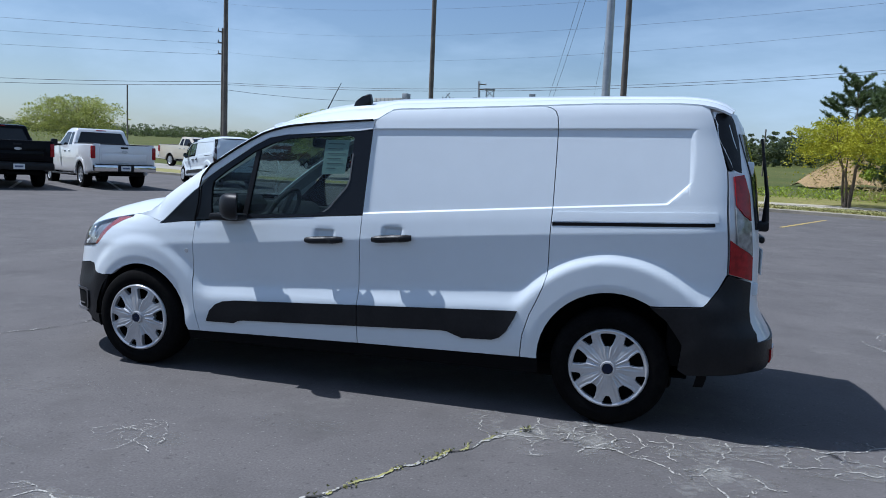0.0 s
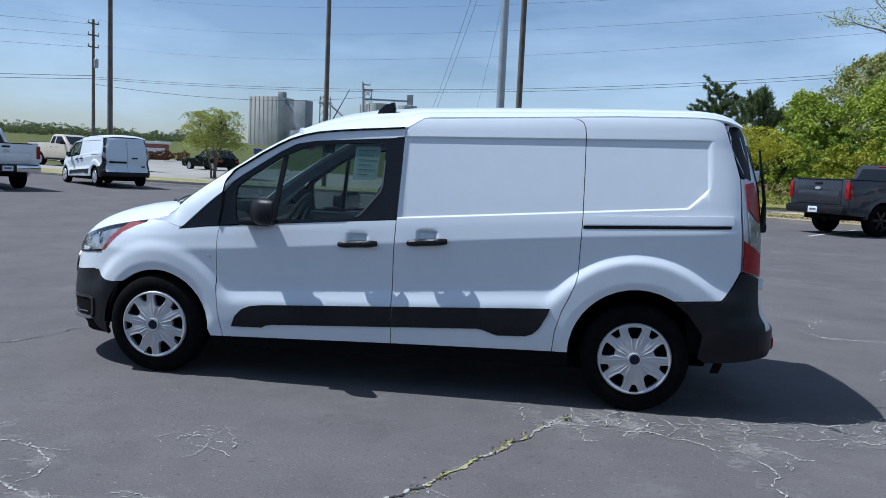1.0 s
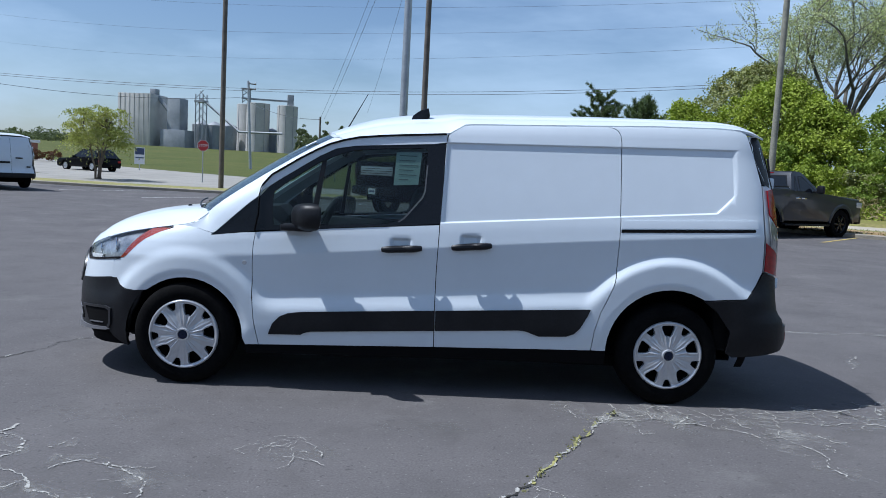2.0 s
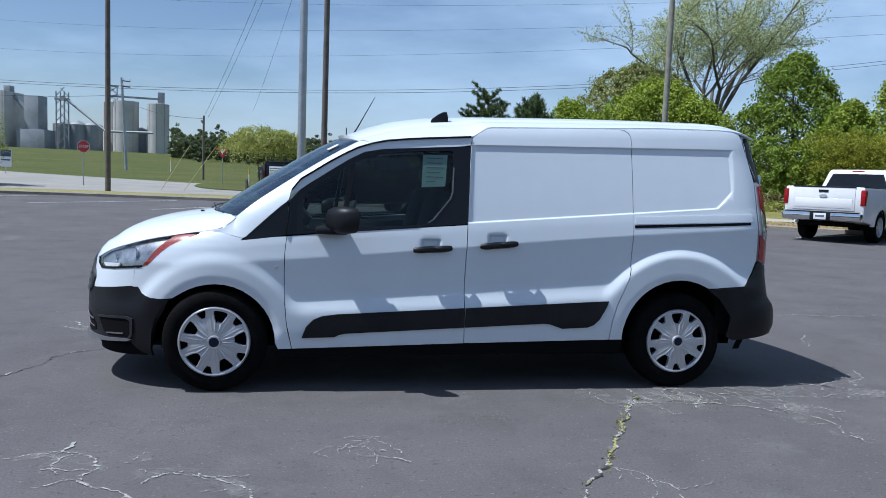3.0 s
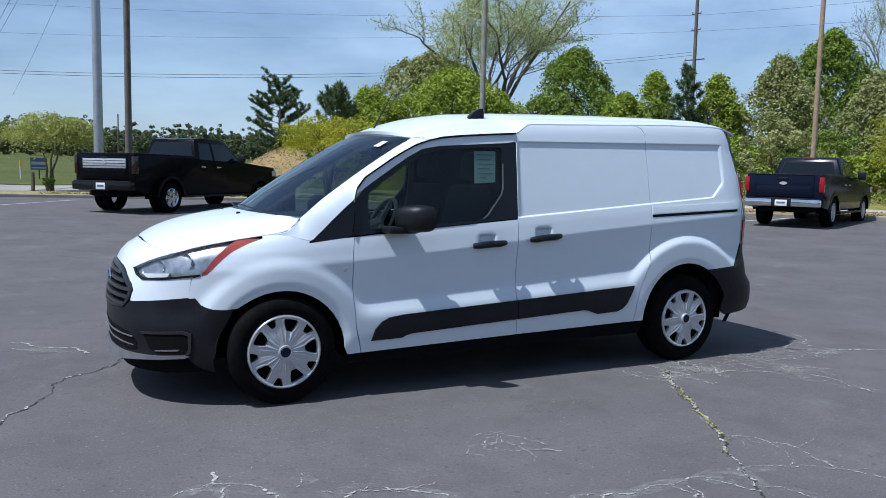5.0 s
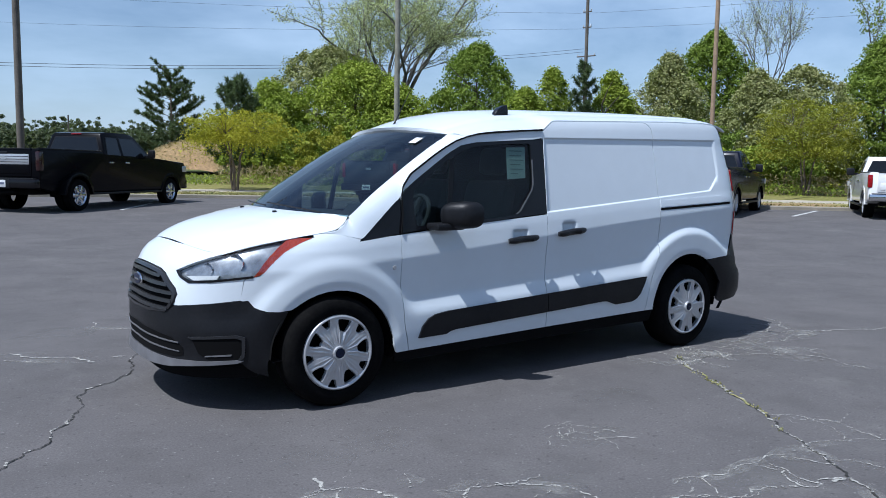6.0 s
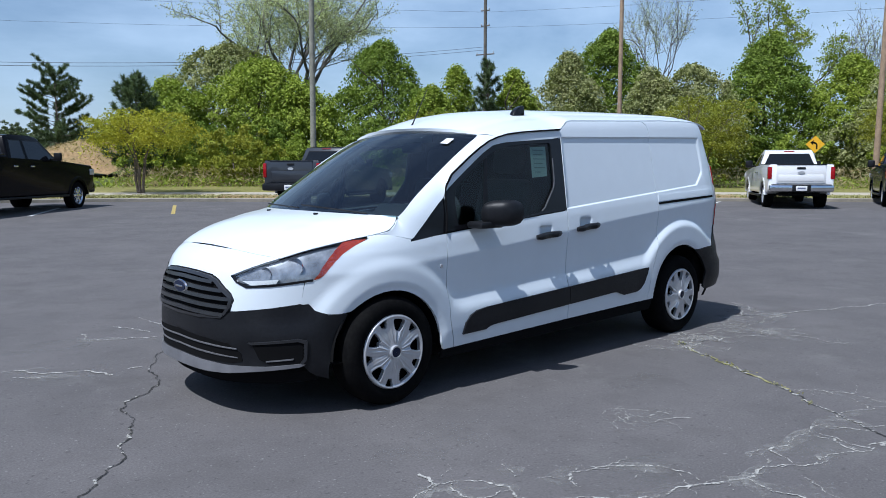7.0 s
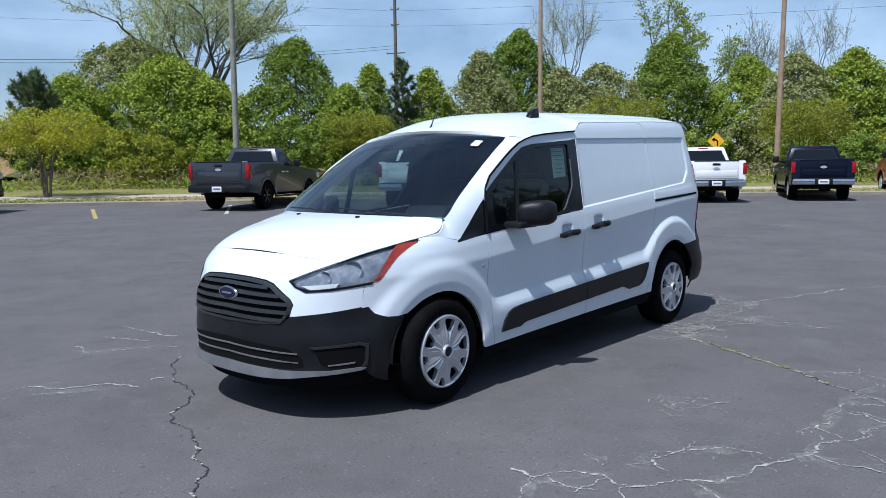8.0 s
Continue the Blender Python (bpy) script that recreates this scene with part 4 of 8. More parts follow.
    # sliding door
    slide = ux(SEAM_B + [(1.592, 1.6), (1.602, 1.649), (1.65, 1.683), (1.7, 1.714), (1.74, 1.72), (2.2, 1.738), (2.5, 1.75), (2.61, 1.753), (2.65, 1.747), (2.68, 1.728), (2.694, 1.7), (2.7, 1.66)] + SLIDE_B[::-1])
    door = panel("sliding_door", slide, WHITE, body, side=s, cuts=WAIST + cup_lines(*GRIPS[1]), levels=SUNK, step=(0.03, 0.02))
    panel("rub_strip", ux(STRIPE_S), BLACK_PLASTIC, door, lift=0.012, gap=0, side=s)
    handle(door, 1.656, 1.898, 0.948, 0.971, s)
    # rear quarter
    cuts = [((X0 + x, 1), (X0 + x, 2)) for x in (3.434, 3.43, 3.427, 3.424, 3.421, 3.416, 3.406)]
    cuts += [((X0 + 3.3, 1.22 + d), (X0 + 3.4, 1.32 + d)) for d in (-0.006, 0.0, 0.0045, 0.009, 0.013, 0.018, 0.03)]
    arch = [p for p in ux(ARCH_R) if p[1] > 0.34]
    arch = [p for p in arch if not (p[0] > X0 + 3.062 and p[1] < 0.69)]
    quarter = ux(SLIDE_B) + ux([(2.7, 1.66), (2.694, 1.7), (2.68, 1.728), (2.65, 1.747), (2.61, 1.753), (2.9, 1.768), (3.35, 1.775), (3.5, 1.77), (3.6, 1.768), (3.598, 1.7), (3.632, 1.55), (3.648, 1.44), (3.64, 1.2), (3.645, 0.885), (3.6, 0.8), (3.55, 0.73), (3.53, 0.711), (3.4, 0.702), (3.265, 0.69)]) + arch + [(X0 + 2.665, 0.335)]
    q = panel("rear_quarter", quarter, WHITE, body, side=s, cuts=cuts + WAIST, levels=SUNK, step=(0.02, 0.015))
    panel("door_rail", ux([(2.712, 1.093), (2.712, 1.112), (3.57, 1.152), (3.575, 1.142), (3.57, 1.134)]), DARK, q, lift=0.002, thick=0.004, gap=0, side=s)
    panel("rail_cover", ux([(2.714, 1.118), (2.714, 1.168), (3.59, 1.208), (3.595, 1.158)]), WHITE, q, lift=0.0035, thick=0.006, gap=0, side=s)
    # rear corner glass, tail lamp, rear bumper wrap
    panel("corner_glass", ux([(3.6, 1.7), (3.64, 1.735), (3.78, 1.745), (3.79, 1.6), (3.77, 1.48), (3.755, 1.42), (3.66, 1.44), (3.635, 1.55)]), BLACK_PLASTIC, body, side=s, lift=-0.002)
    lampo = panel("tail_lamp", ux([(3.65, 1.43), (3.755, 1.415), (3.8, 1.3), (3.808, 1.15), (3.815, 0.845), (3.65, 0.885), (3.648, 1.2)]), SILVER, body, side=s, lift=0.004, label="red and clear tail lamp in a silver housing")
    panel("upper_lens", ux([(3.682, 1.4), (3.752, 1.41), (3.797, 1.3), (3.8, 1.17), (3.74, 1.2), (3.69, 1.25)]), RED_LAMP, lampo, side=s, lift=0.012, gap=0, thick=0.008)
    panel("clear_lens", ux([(3.685, 1.235), (3.74, 1.19), (3.8, 1.16), (3.805, 0.985), (3.69, 1.045)]), LENS_GREY, lampo, side=s, lift=0.012, gap=0, thick=0.008)
    panel("lower_lens", ux([(3.652, 1.07), (3.695, 1.04), (3.805, 0.98), (3.813, 0.85), (3.652, 0.89)]), RED_LAMP, lampo, side=s, lift=0.012, gap=0, thick=0.008)
    # sill
    panel("sill", ux([(0.385, 0.21), (0.385, 0.268), (0.47, 0.272), (1.57, 0.305), (2.57, 0.33), (2.665, 0.333), (2.665, 0.24)]), DARK, body, side=s, lift=-0.012, gap=0)
    # inner lining that closes the gaps
    def lining(name, u0, u1, z0, z1, skip):
        us, zs = np.arange(u0, u1, 0.05), np.arange(z0, z1, 0.05)
        bm = bmesh.new()
        vs = {(i, j): bm.verts.new((lambda p, n: (p.x - n.x * 0.03, (p.y - n.y * 0.03) * s, p.z))(skin(u, z), skin_normal(u, z))) for i, u in enumerate(us) for j, z in enumerate(zs)}
        for i in range(len(us) - 1):
            for j in range(len(zs) - 1):
                if not skip(us[i] + 0.025 - X0, zs[j] + 0.025):
                    bm.faces.new((vs[i, j], vs[i + 1, j], vs[i + 1, j + 1], vs[i, j + 1]))
        return part(name, bm, DARK, body)
    hole = lambda x, z: math.hypot(x, z - 0.31) < 0.4 or math.hypot(x - 3.062, z - 0.345) < 0.43 or (z > 0.96 and x < 0.5) or (x < -0.2 and z > 0.66)
    lining("lower_lining", 0.5, X0 + 3.6, 0.26, 1.02, hole)
    lining("upper_lining", X0 + 1.5, X0 + 3.55, 1.0, 1.72, lambda x, z: x < 1.72 and z > 1.58)
    for cx, cz, r in ((0.0, 0.31, 0.385), (3.062, 0.345, 0.42)):
        bm = bmesh.new()
        prof = [(r, -0.82), (r, -0.55), (0.02, -0.55)]
        lathe(bm, [(a, b * s) for a, b in prof], seg=36, centre=(cx, 0, cz))
        for v in bm.verts:
            v.co.z = max(v.co.z, 0.3)
        part("wheel_housing", bm, DARK, body)
    part("arch_liner", box(bmesh.new(), (3.36, min(-0.5 * s, -0.82 * s), 0.36), (3.7, max(-0.5 * s, -0.82 * s), 0.66), 0.02), DARK, body)
    # door mirror
    mirror = part("door_mirror", mirror_shell(s), BLACK_PLASTIC, body, "textured black door mirror")
    bm = bmesh.new()
    yy = -s
    bm.faces.new([bm.verts.new(p) for p in ((swept(0.847, 0.91), yy * 0.91, 1.045), (swept(0.847, 1.08), yy * 1.08, 1.05), (swept(0.847, 1.08), yy * 1.08, 1.155), (swept(0.847, 0.91), yy * 0.91, 1.15))])
    part("mirror_glass", bm, CHROME, mirror)
    # wing badge
    bm = lathe(bmesh.new(), [(0.001, 0.004), (0.012, 0.004), (0.014, 0)], seg=12)
    p = skin(X0 + 0.365, 0.79)
    bmesh.ops.transform(bm, matrix=Matrix.Translation((p.x, p.y * s, p.z)) @ Matrix.Rotation(math.pi if s > 0 else 0, 4, "Z"), verts=bm.verts[:])
    part("side_marker", bm, SILVER, body)


def ring_panel(name, outer, inner, mat, parent, s, lift):
    """A frame on the skin between two outlines."""
    n = 60
    def spread(poly):
        seg = [math.dist(a, b) for a, b in zip(poly, poly[1:] + poly[:1])]
        total, res = sum(seg), []
        for k in range(n):
            d = total * k / n
            for i, q in enumerate(seg):
                if d <= q:
                    a, b = poly[i], poly[(i + 1) % len(poly)]
                    res.append((a[0] + (b[0] - a[0]) * d / q, a[1] + (b[1] - a[1]) * d / q))
                    break
                d -= q
        return res
    bm = bmesh.new()
    vo = [bm.verts.new((u, 0, z)) for u, z in outer]
    vi = [bm.verts.new((u, 0, z)) for u, z in inner]
    es = [bm.edges.new((l[i], l[(i + 1) % len(l)])) for l in (vo, vi) for i in range(len(l))]
    bmesh.ops.triangle_fill(bm, use_beauty=True, use_dissolve=False, edges=es)
    # drop faces inside the hole
    def within(p, poly):
        c = False
        for (x0, y0), (x1, y1) in zip(poly, poly[1:] + poly[:1]):
            if (y0 > p[1]) != (y1 > p[1]) and p[0] < (x1 - x0) * (p[1] - y0) / (y1 - y0) + x0:
                c = not c
        return c
    bad = [f for f in bm.faces if within((f.calc_center_median().x, f.calc_center_median().z), inner) or not within((f.calc_center_median().x, f.calc_center_median().z), outer)]
    bmesh.ops.delete(bm, geom=bad, context="FACES_ONLY")
    for u in np.arange(X0 + 0.4, X0 + 1.7, 0.1):
        bmesh.ops.bisect_plane(bm, geom=bm.verts[:] + bm.edges[:] + bm.faces[:], plane_co=(u, 0, 0), plane_no=(1, 0, 0), dist=0.0004)
    rim = [e for e in bm.edges if e.is_boundary]
    nor = {}
    for v in bm.verts:
        u, z = v.co.x, v.co.z
        nor[v] = skin_normal(u, z)
        v.co = skin(u, z) + nor[v] * lift
    old = set(bm.verts)
    got = bmesh.ops.extrude_edge_only(bm, edges=rim)
    for v in got["geom"]:
        if isinstance(v, bmesh.types.BMVert):
            near = next(e.other_vert(v) for e in v.link_edges if e.other_vert(v) in old)
            v.co = near.co - nor[near] * 0.02
    if s < 0:
        for v in bm.verts:
            v.co.y = -v.co.y
    bmesh.ops.recalc_face_normals(bm, faces=bm.faces[:])
    return part(name, bm, mat, parent, sharp=40)


def handle(door, x0, x1, z0, z1, s):
    """A black pull bar across the cup in the door."""
    bm = bmesh.new()
    pts = []
    for i in range(9):
        t = i / 8
        x, z = x0 + (x1 - x0) * t, z0 + (z1 - z0) * t
        p = skin(X0 + x, z)
        out_y = 0.012 + 0.02 * min(1.0, 5 * t, 5 * (1 - t))
        pts.append((p.x, (p.y - out_y) * s, p.z))
    tube(bm, pts, [0.016, 0.021, 0.022, 0.022, 0.022, 0.022, 0.022, 0.021, 0.016], 10)
    part("door_handle", bm, BLACK_PLASTIC, door)


def swept(x, y):
    """The mirror head narrows fore and aft and trails back as it reaches out."""
    return 0.75 + (x - 0.75) * 0.66 + 0.56 * (y - 1.0)


def mirror_shell(s):
    bm = bmesh.new()
    rows = []
    for i, (x, k) in enumerate(((0.655, 0.35), (0.665, 0.62), (0.69, 0.84), (0.73, 0.96), (0.79, 1.0), (0.835, 0.97), (0.845, 0.9))):
        row = []
        for j in range(16):
            a = 2 * math.pi * j / 16
            c, d = math.cos(a), math.sin(a)
            y = 1.0 + 0.1 * k * abs(c) ** 0.64 * (1 if c > 0 else -1)
            z = 1.1 + 0.084 * k * abs(d) ** 0.64 * (1 if d > 0 else -1) + 0.05 * (y - 1.0)
            row.append(bm.verts.new((swept(x, y), -y * s, z)))
        rows.append(row)
    for a, b in zip(rows, rows[1:]):
        for j in range(16):
            bm.faces.new((a[j], a[(j + 1) % 16], b[(j + 1) % 16], b[j]))
    bm.faces.new(rows[0])
    bm.faces.new(rows[-1][::-1])
    # the arm: a wide foot on the door that rises into the head
    a, b = -0.85 * s, -0.99 * s
    box(bm, (0.6, min(a, b), 1.008), (0.8, max(a, b), 1.05), 0.014)
    bmesh.ops.recalc_face_normals(bm, faces=bm.faces[:])
    return bm


def mirrored(poly):
    """Closes a half outline that starts and ends on the centre line."""
    return poly + [(-u, z) for u, z in poly[::-1] if u > 1e-6]


def nose_skin(u, z):
    p = skin(abs(u), z)
    return Vector((p.x, -p.y if u < 0 else p.y, p.z))


def nose_panel(name, poly, mat, parent, lift=0.0, thick=0.02, gap=0.0025, step=(0.06, 0.04), label=""):
    """Like panel(), but u runs to both sides of the middle of the nose."""
    if gap:
        poly = inset(poly, gap)
    bm = bmesh.new()
    bm.faces.new([bm.verts.new((u, 0, z)) for u, z in poly])
    us, zs = [p[0] for p in poly], [p[1] for p in poly]
    lines = [((u, 0, 0), (1, 0, 0)) for u in np.arange(math.ceil(min(us) / step[0]) * step[0], max(us), step[0])]
    lines += [((0, 0, z), (0, 0, 1)) for z in np.arange(math.ceil(min(zs) / step[1]) * step[1], max(zs), step[1])]
    for co, no in lines:
        bmesh.ops.bisect_plane(bm, geom=bm.verts[:] + bm.edges[:] + bm.faces[:], plane_co=co, plane_no=no, dist=0.0004)
    bmesh.ops.triangulate(bm, faces=[f for f in bm.faces if len(f.verts) > 4])
    rim = [e for e in bm.edges if e.is_boundary]
    nor = {}
    for v in bm.verts:
        u, z = v.co.x, v.co.z
        e = 0.01
        n = (nose_skin(u + e, z) - nose_skin(u - e, z)).cross(nose_skin(u, z + e) - nose_skin(u, z - e))
        nor[v] = n.normalized()
        v.co = nose_skin(u, z)
    for v in bm.verts:
        v.co = v.co + nor[v] * lift
    old = set(bm.verts)
    got = bmesh.ops.extrude_edge_only(bm, edges=rim)
    for v in got["geom"]:
        if isinstance(v, bmesh.types.BMVert):
            near = next(e.other_vert(v) for e in v.link_edges if e.other_vert(v) in old)
            v.co = near.co - nor[near] * thick
    bmesh.ops.recalc_face_normals(bm, faces=bm.faces[:])
    if sum(f.normal.x * f.calc_area() for f in bm.faces) > 0:
        bmesh.ops.reverse_faces(bm, faces=bm.faces[:])
    return part(name, bm, mat, parent, label, sharp=50)


GRILLE_HALF = [(0.0, 0.795), (0.15, 0.793), (0.28, 0.782), (0.34, 0.765), (0.4, 0.725), (0.46, 0.69), (0.48, 0.66), (0.475, 0.62), (0.45, 0.58), (0.42, 0.558), (0.25, 0.55), (0.0, 0.547)]


def nose_parts(body):
    # painted fascia: from the hood seam down to the black bumper, round the grille
    right = [(0.0, 0.925), (0.25, 0.922), (0.45, 0.915), (0.53, 0.905), (0.6, 0.905), (0.66, 0.885), (0.6, 0.865), (0.5, 0.825), (0.425, 0.792), (0.47, 0.755), (0.54, 0.727), (0.68, 0.735), (0.855, 0.755), (0.86, 0.64), (0.7, 0.62), (0.5, 0.6), (0.47, 0.6), (0.475, 0.63), (0.485, 0.66), (0.46, 0.695), (0.4, 0.732), (0.34, 0.772), (0.28, 0.79), (0.15, 0.8), (0.0, 0.802)]
    for s in (1, -1):
        fascia = [(s * u, z) for u, z in right]
        nose_panel("front_fascia", fascia, WHITE, body, gap=0.0 if s else 0)
    # black bumper
    bump = [(0.0, 0.545), (0.25, 0.548), (0.42, 0.556), (0.45, 0.578), (0.48, 0.598), (0.7, 0.617), (0.9, 0.638), (0.935, 0.6), (1.0, 0.572), (1.12, 0.57), (1.09, 0.5), (1.03, 0.4), (1.005, 0.3), (0.995, 0.21), (0.93, 0.235), (0.865, 0.292), (0.5, 0.262), (0.2, 0.26), (0.0, 0.26)]
    for s in (1, -1):
        b = nose_panel("front_bumper", [(s * u, z) for u, z in bump], BLACK_PLASTIC, body, lift=0.004, gap=0)
        nose_panel("fog_pocket", [(s * u, z) for u, z in ((0.59, 0.424), (0.84, 0.438), (0.865, 0.425), (0.85, 0.315), (0.68, 0.312), (0.62, 0.34))], DARK, b, lift=0.008, thick=0.004, gap=0)
        nose_panel("fog_trim", [(s * u, z) for u, z in ((0.57, 0.434), (0.84, 0.452), (0.885, 0.44), (0.872, 0.33), (0.85, 0.3), (0.842, 0.315), (0.857, 0.345), (0.865, 0.425), (0.835, 0.437), (0.59, 0.423))], BLACK_GRILLE, b, lift=0.013, thick=0.01, gap=0)
        nose_panel("fog_blade", [(s * u, z) for u, z in ((0.66, 0.325), (0.8, 0.335), (0.805, 0.345), (0.66, 0.332))], CHIN, b, lift=0.012, thick=0.005, gap=0)
        nose_panel("chin_lip", [(s * u, z) for u, z in ((0.0, 0.312), (0.3, 0.306), (0.44, 0.3), (0.67, 0.3), (0.84, 0.312), (0.87, 0.306), (0.84, 0.294), (0.7, 0.28), (0.58, 0.27), (0.44, 0.26), (0.3, 0.257), (0.0, 0.257))], CHIN, body, lift=0.014, thick=0.02, gap=0)
        nose_panel("valance", [(s * u, z) for u, z in ((0.0, 0.27), (0.5, 0.27), (0.8, 0.29), (0.93, 0.3), (0.93, 0.19), (0.7, 0.18), (0.0, 0.18))], DARK, body, lift=-0.035, thick=0.02, gap=0)
    # lower intake
    intake = nose_panel("lower_intake", mirrored([(0.0, 0.452), (0.3, 0.44), (0.45, 0.422), (0.52, 0.37), (0.53, 0.325), (0.47, 0.312), (0.0, 0.318)]), DARK, body, lift=0.007, thick=0.004, gap=0)
    for za in (0.415, 0.365):
        nose_panel("intake_slat", mirrored([(0.0, za + 0.004), (0.3, za - 0.004), (0.5, za - 0.016), (0.5, za - 0.022), (0.3, za - 0.012), (0.0, za - 0.004)]), CHIN, intake, lift=0.012, thick=0.006, gap=0)
    # grille with five bars and a wide rim
    grille = nose_panel("grille", mirrored(GRILLE_HALF), DARK, body, lift=-0.004, gap=0)
    for i in range(5):
        za = 0.755 - 0.043 * i
        end = lerp_table([(0.55, 0.4), (0.6, 0.45), (0.66, 0.465), (0.72, 0.385), (0.77, 0.28)], za)
        nose_panel("grille_bar", mirrored([(0.0, za + 0.012), (end, za + 0.002), (end, za - 0.017), (0.0, za - 0.01)]), BLACK_GRILLE, grille, lift=0.014, thick=0.02, gap=0)
    rim_in = inset(mirrored(GRILLE_HALF), 0.016)
    rim_out = mirrored(GRILLE_HALF)
    bm = bmesh.new()
    loops = []
    for poly, d in ((rim_out, -0.01), (rim_out, 0.012), (rim_in, 0.016), (rim_in, -0.006)):
        loop = []
        for u, z in poly:
            p = nose_skin(u, z)
            loop.append(bm.verts.new((p.x - d, p.y, p.z)))
        loops.append(loop)
    n = len(rim_out)
    for a, b in zip(loops, loops[1:]):
        for k in range(n):
            bm.faces.new((a[k], a[(k + 1) % n], b[(k + 1) % n], b[k]))
    bmesh.ops.recalc_face_normals(bm, faces=bm.faces[:])
    part("grille_rim", bm, BLACK_GRILLE, grille)
    # oval badge
    for r, d, mat, nm in ((1.0, 0.0, CHROME, "badge_rim"), (0.86, 0.003, BLUE, "badge")):
        bm = lathe(bmesh.new(), [(0.001, -0.009 - d), (0.084 * r, -0.007 - d), (0.092 * r, 0.0)], seg=28)
        p = nose_skin(0.0, 0.7)
        bmesh.ops.transform(bm, matrix=Matrix.Translation((p.x - 0.014, 0, 0.7)) @ Matrix.Rotation(radians(-90), 4, "Z") @ Matrix.Diagonal((1, 1, 0.42, 1)), verts=bm.verts[:])
        part(nm, bm, mat, grille)
    bm = box(bmesh.new(), (p.x - 0.028, -0.045, 0.694), (p.x - 0.02, 0.045, 0.706), 0.002)
    part("badge_mark", bm, CHROME, grille)
    # head lamps
    lens = [(0.425, 0.79), (0.47, 0.755), (0.54, 0.727), (0.68, 0.735), (0.855, 0.755), (0.93, 0.77), (0.96, 0.79), (1.0, 0.845), (1.06, 0.92), (1.085, 0.98), (1.0, 0.985), (0.9, 0.963), (0.8, 0.938), (0.7, 0.904), (0.6, 0.863), (0.5, 0.825)]
    amber = [(0.895, 0.764), (0.93, 0.77), (0.96, 0.79), (1.0, 0.845), (1.06, 0.92), (1.085, 0.98), (0.98, 0.978), (0.93, 0.966), (0.952, 0.91), (0.945, 0.87), (0.918, 0.8)]
    for s in (1, -1):
        pod = nose_panel("head_lamp", [(s * u, z) for u, z in lens], LAMP_BACK, body, lift=-0.024, thick=0.01, gap=0.001)
        nose_panel("lens", [(s * u, z) for u, z in lens], LAMP_GLASS, pod, lift=0.002, thick=0.01, gap=0.002)
        nose_panel("indicator", [(s * u, z) for u, z in amber], AMBER_LAMP, pod, lift=0.0, thick=0.01, gap=0.004)
        nose_panel("lamp_rim", [(s * u, z) for u, z in ((0.425, 0.79), (0.47, 0.755), (0.54, 0.727), (0.68, 0.735), (0.9, 0.762), (0.9, 0.775), (0.68, 0.748), (0.545, 0.741), (0.48, 0.762), (0.445, 0.792))], GLOSS_BLACK, pod, lift=0.004, thick=0.012, gap=0)
        for uu, zz, rr in ((0.79, 0.838, 0.05), (0.63, 0.8, 0.036)):
            p = nose_skin(s * uu, zz)
            d = (nose_skin(s * uu + 0.01, zz) - nose_skin(s * uu - 0.01, zz)).cross(Vector((0, 0, 1))).normalized()
            if d.x > 0:
                d = -d
            aim = d.lerp(Vector((-1, 0, 0)), 0.5).normalized()
            bm = lathe(bmesh.new(), [(rr * 1.02, 0.02), (rr, 0.026), (rr * 0.92, 0.018), (rr * 0.7, 0.004), (rr * 0.42, -0.003), (rr * 0.4, 0.012), (rr * 0.2, 0.017), (0.002, 0.018)], seg=24)
            bmesh.ops.transform(bm, matrix=Matrix.Translation(p - d * 0.05) @ aim.to_track_quat("Y", "Z").to_matrix().to_4x4(), verts=bm.verts[:])
            part("reflector", bm, CHROME, pod)
        nose_panel("light_bar", [(s * u, z) for u, z in ((0.5, 0.765), (0.56, 0.742), (0.7, 0.752), (0.71, 0.775), (0.6, 0.768))], PLATE, pod, lift=-0.012, thick=0.01, gap=0)


CHIN = material("grey_chin_plastic", (0.15, 0.15, 0.16), 0.42, second=(0.11, 0.11, 0.118), scale=8)
BLACK_GRILLE = material("satin_black_grille", (0.02, 0.021, 0.024), 0.3, second=(0.026, 0.027, 0.03), scale=8)
LAMP_BACK = material("lamp_housing", (0.5, 0.52, 0.55), 0.25, metal=0.5, second=(0.2, 0.21, 0.23), scale=13)

PILLAR_EDGE = [(0.112, -0.776, 1.092), (0.158, -0.784, 1.132), (0.25, -0.765, 1.205), (0.4, -0.745, 1.31), (0.58, -0.722, 1.43), (0.73, -0.704, 1.523), (0.83, -0.69, 1.578), (0.87, -0.672, 1.6)]


HOOD_SIDE = [skin(0.67, 0.885), skin(0.78, 0.926), skin(0.89, 0.956), skin(0.99, 0.982), skin(1.09, 1.0), Vector((0.03, -0.806, 1.02)), Vector((0.085, -0.793, 1.058)), Vector((0.125, -0.757, 1.1))]


def hood_point(v, w):
    front = nose_skin(0.67 * v, 0.927 - 0.042 * v * v)
    rear = Vector((-0.09 + 0.215 * abs(v) ** 2.5, 0.757 * (-v), 1.112 - 0.012 * v * v))
    p = front.lerp(rear, w)
    e = along(HOOD_SIDE, w)
    d = e - HOOD_SIDE[0].lerp(HOOD_SIDE[-1], w)
    k = abs(v) ** (3 + 9 * soft(0.5, 0.75, w))
    p += Vector((d.x, d.y * (1 if v > 0 else -1), d.z)) * k
    p.z += (0.048 * math.sin(math.pi * w ** 0.68)) * (1 - v ** 4) + 0.007 * math.sin(math.pi * w) * soft(0.55, 0.7, abs(v)) * (1 - soft(0.8, 0.97, abs(v)))
    return p


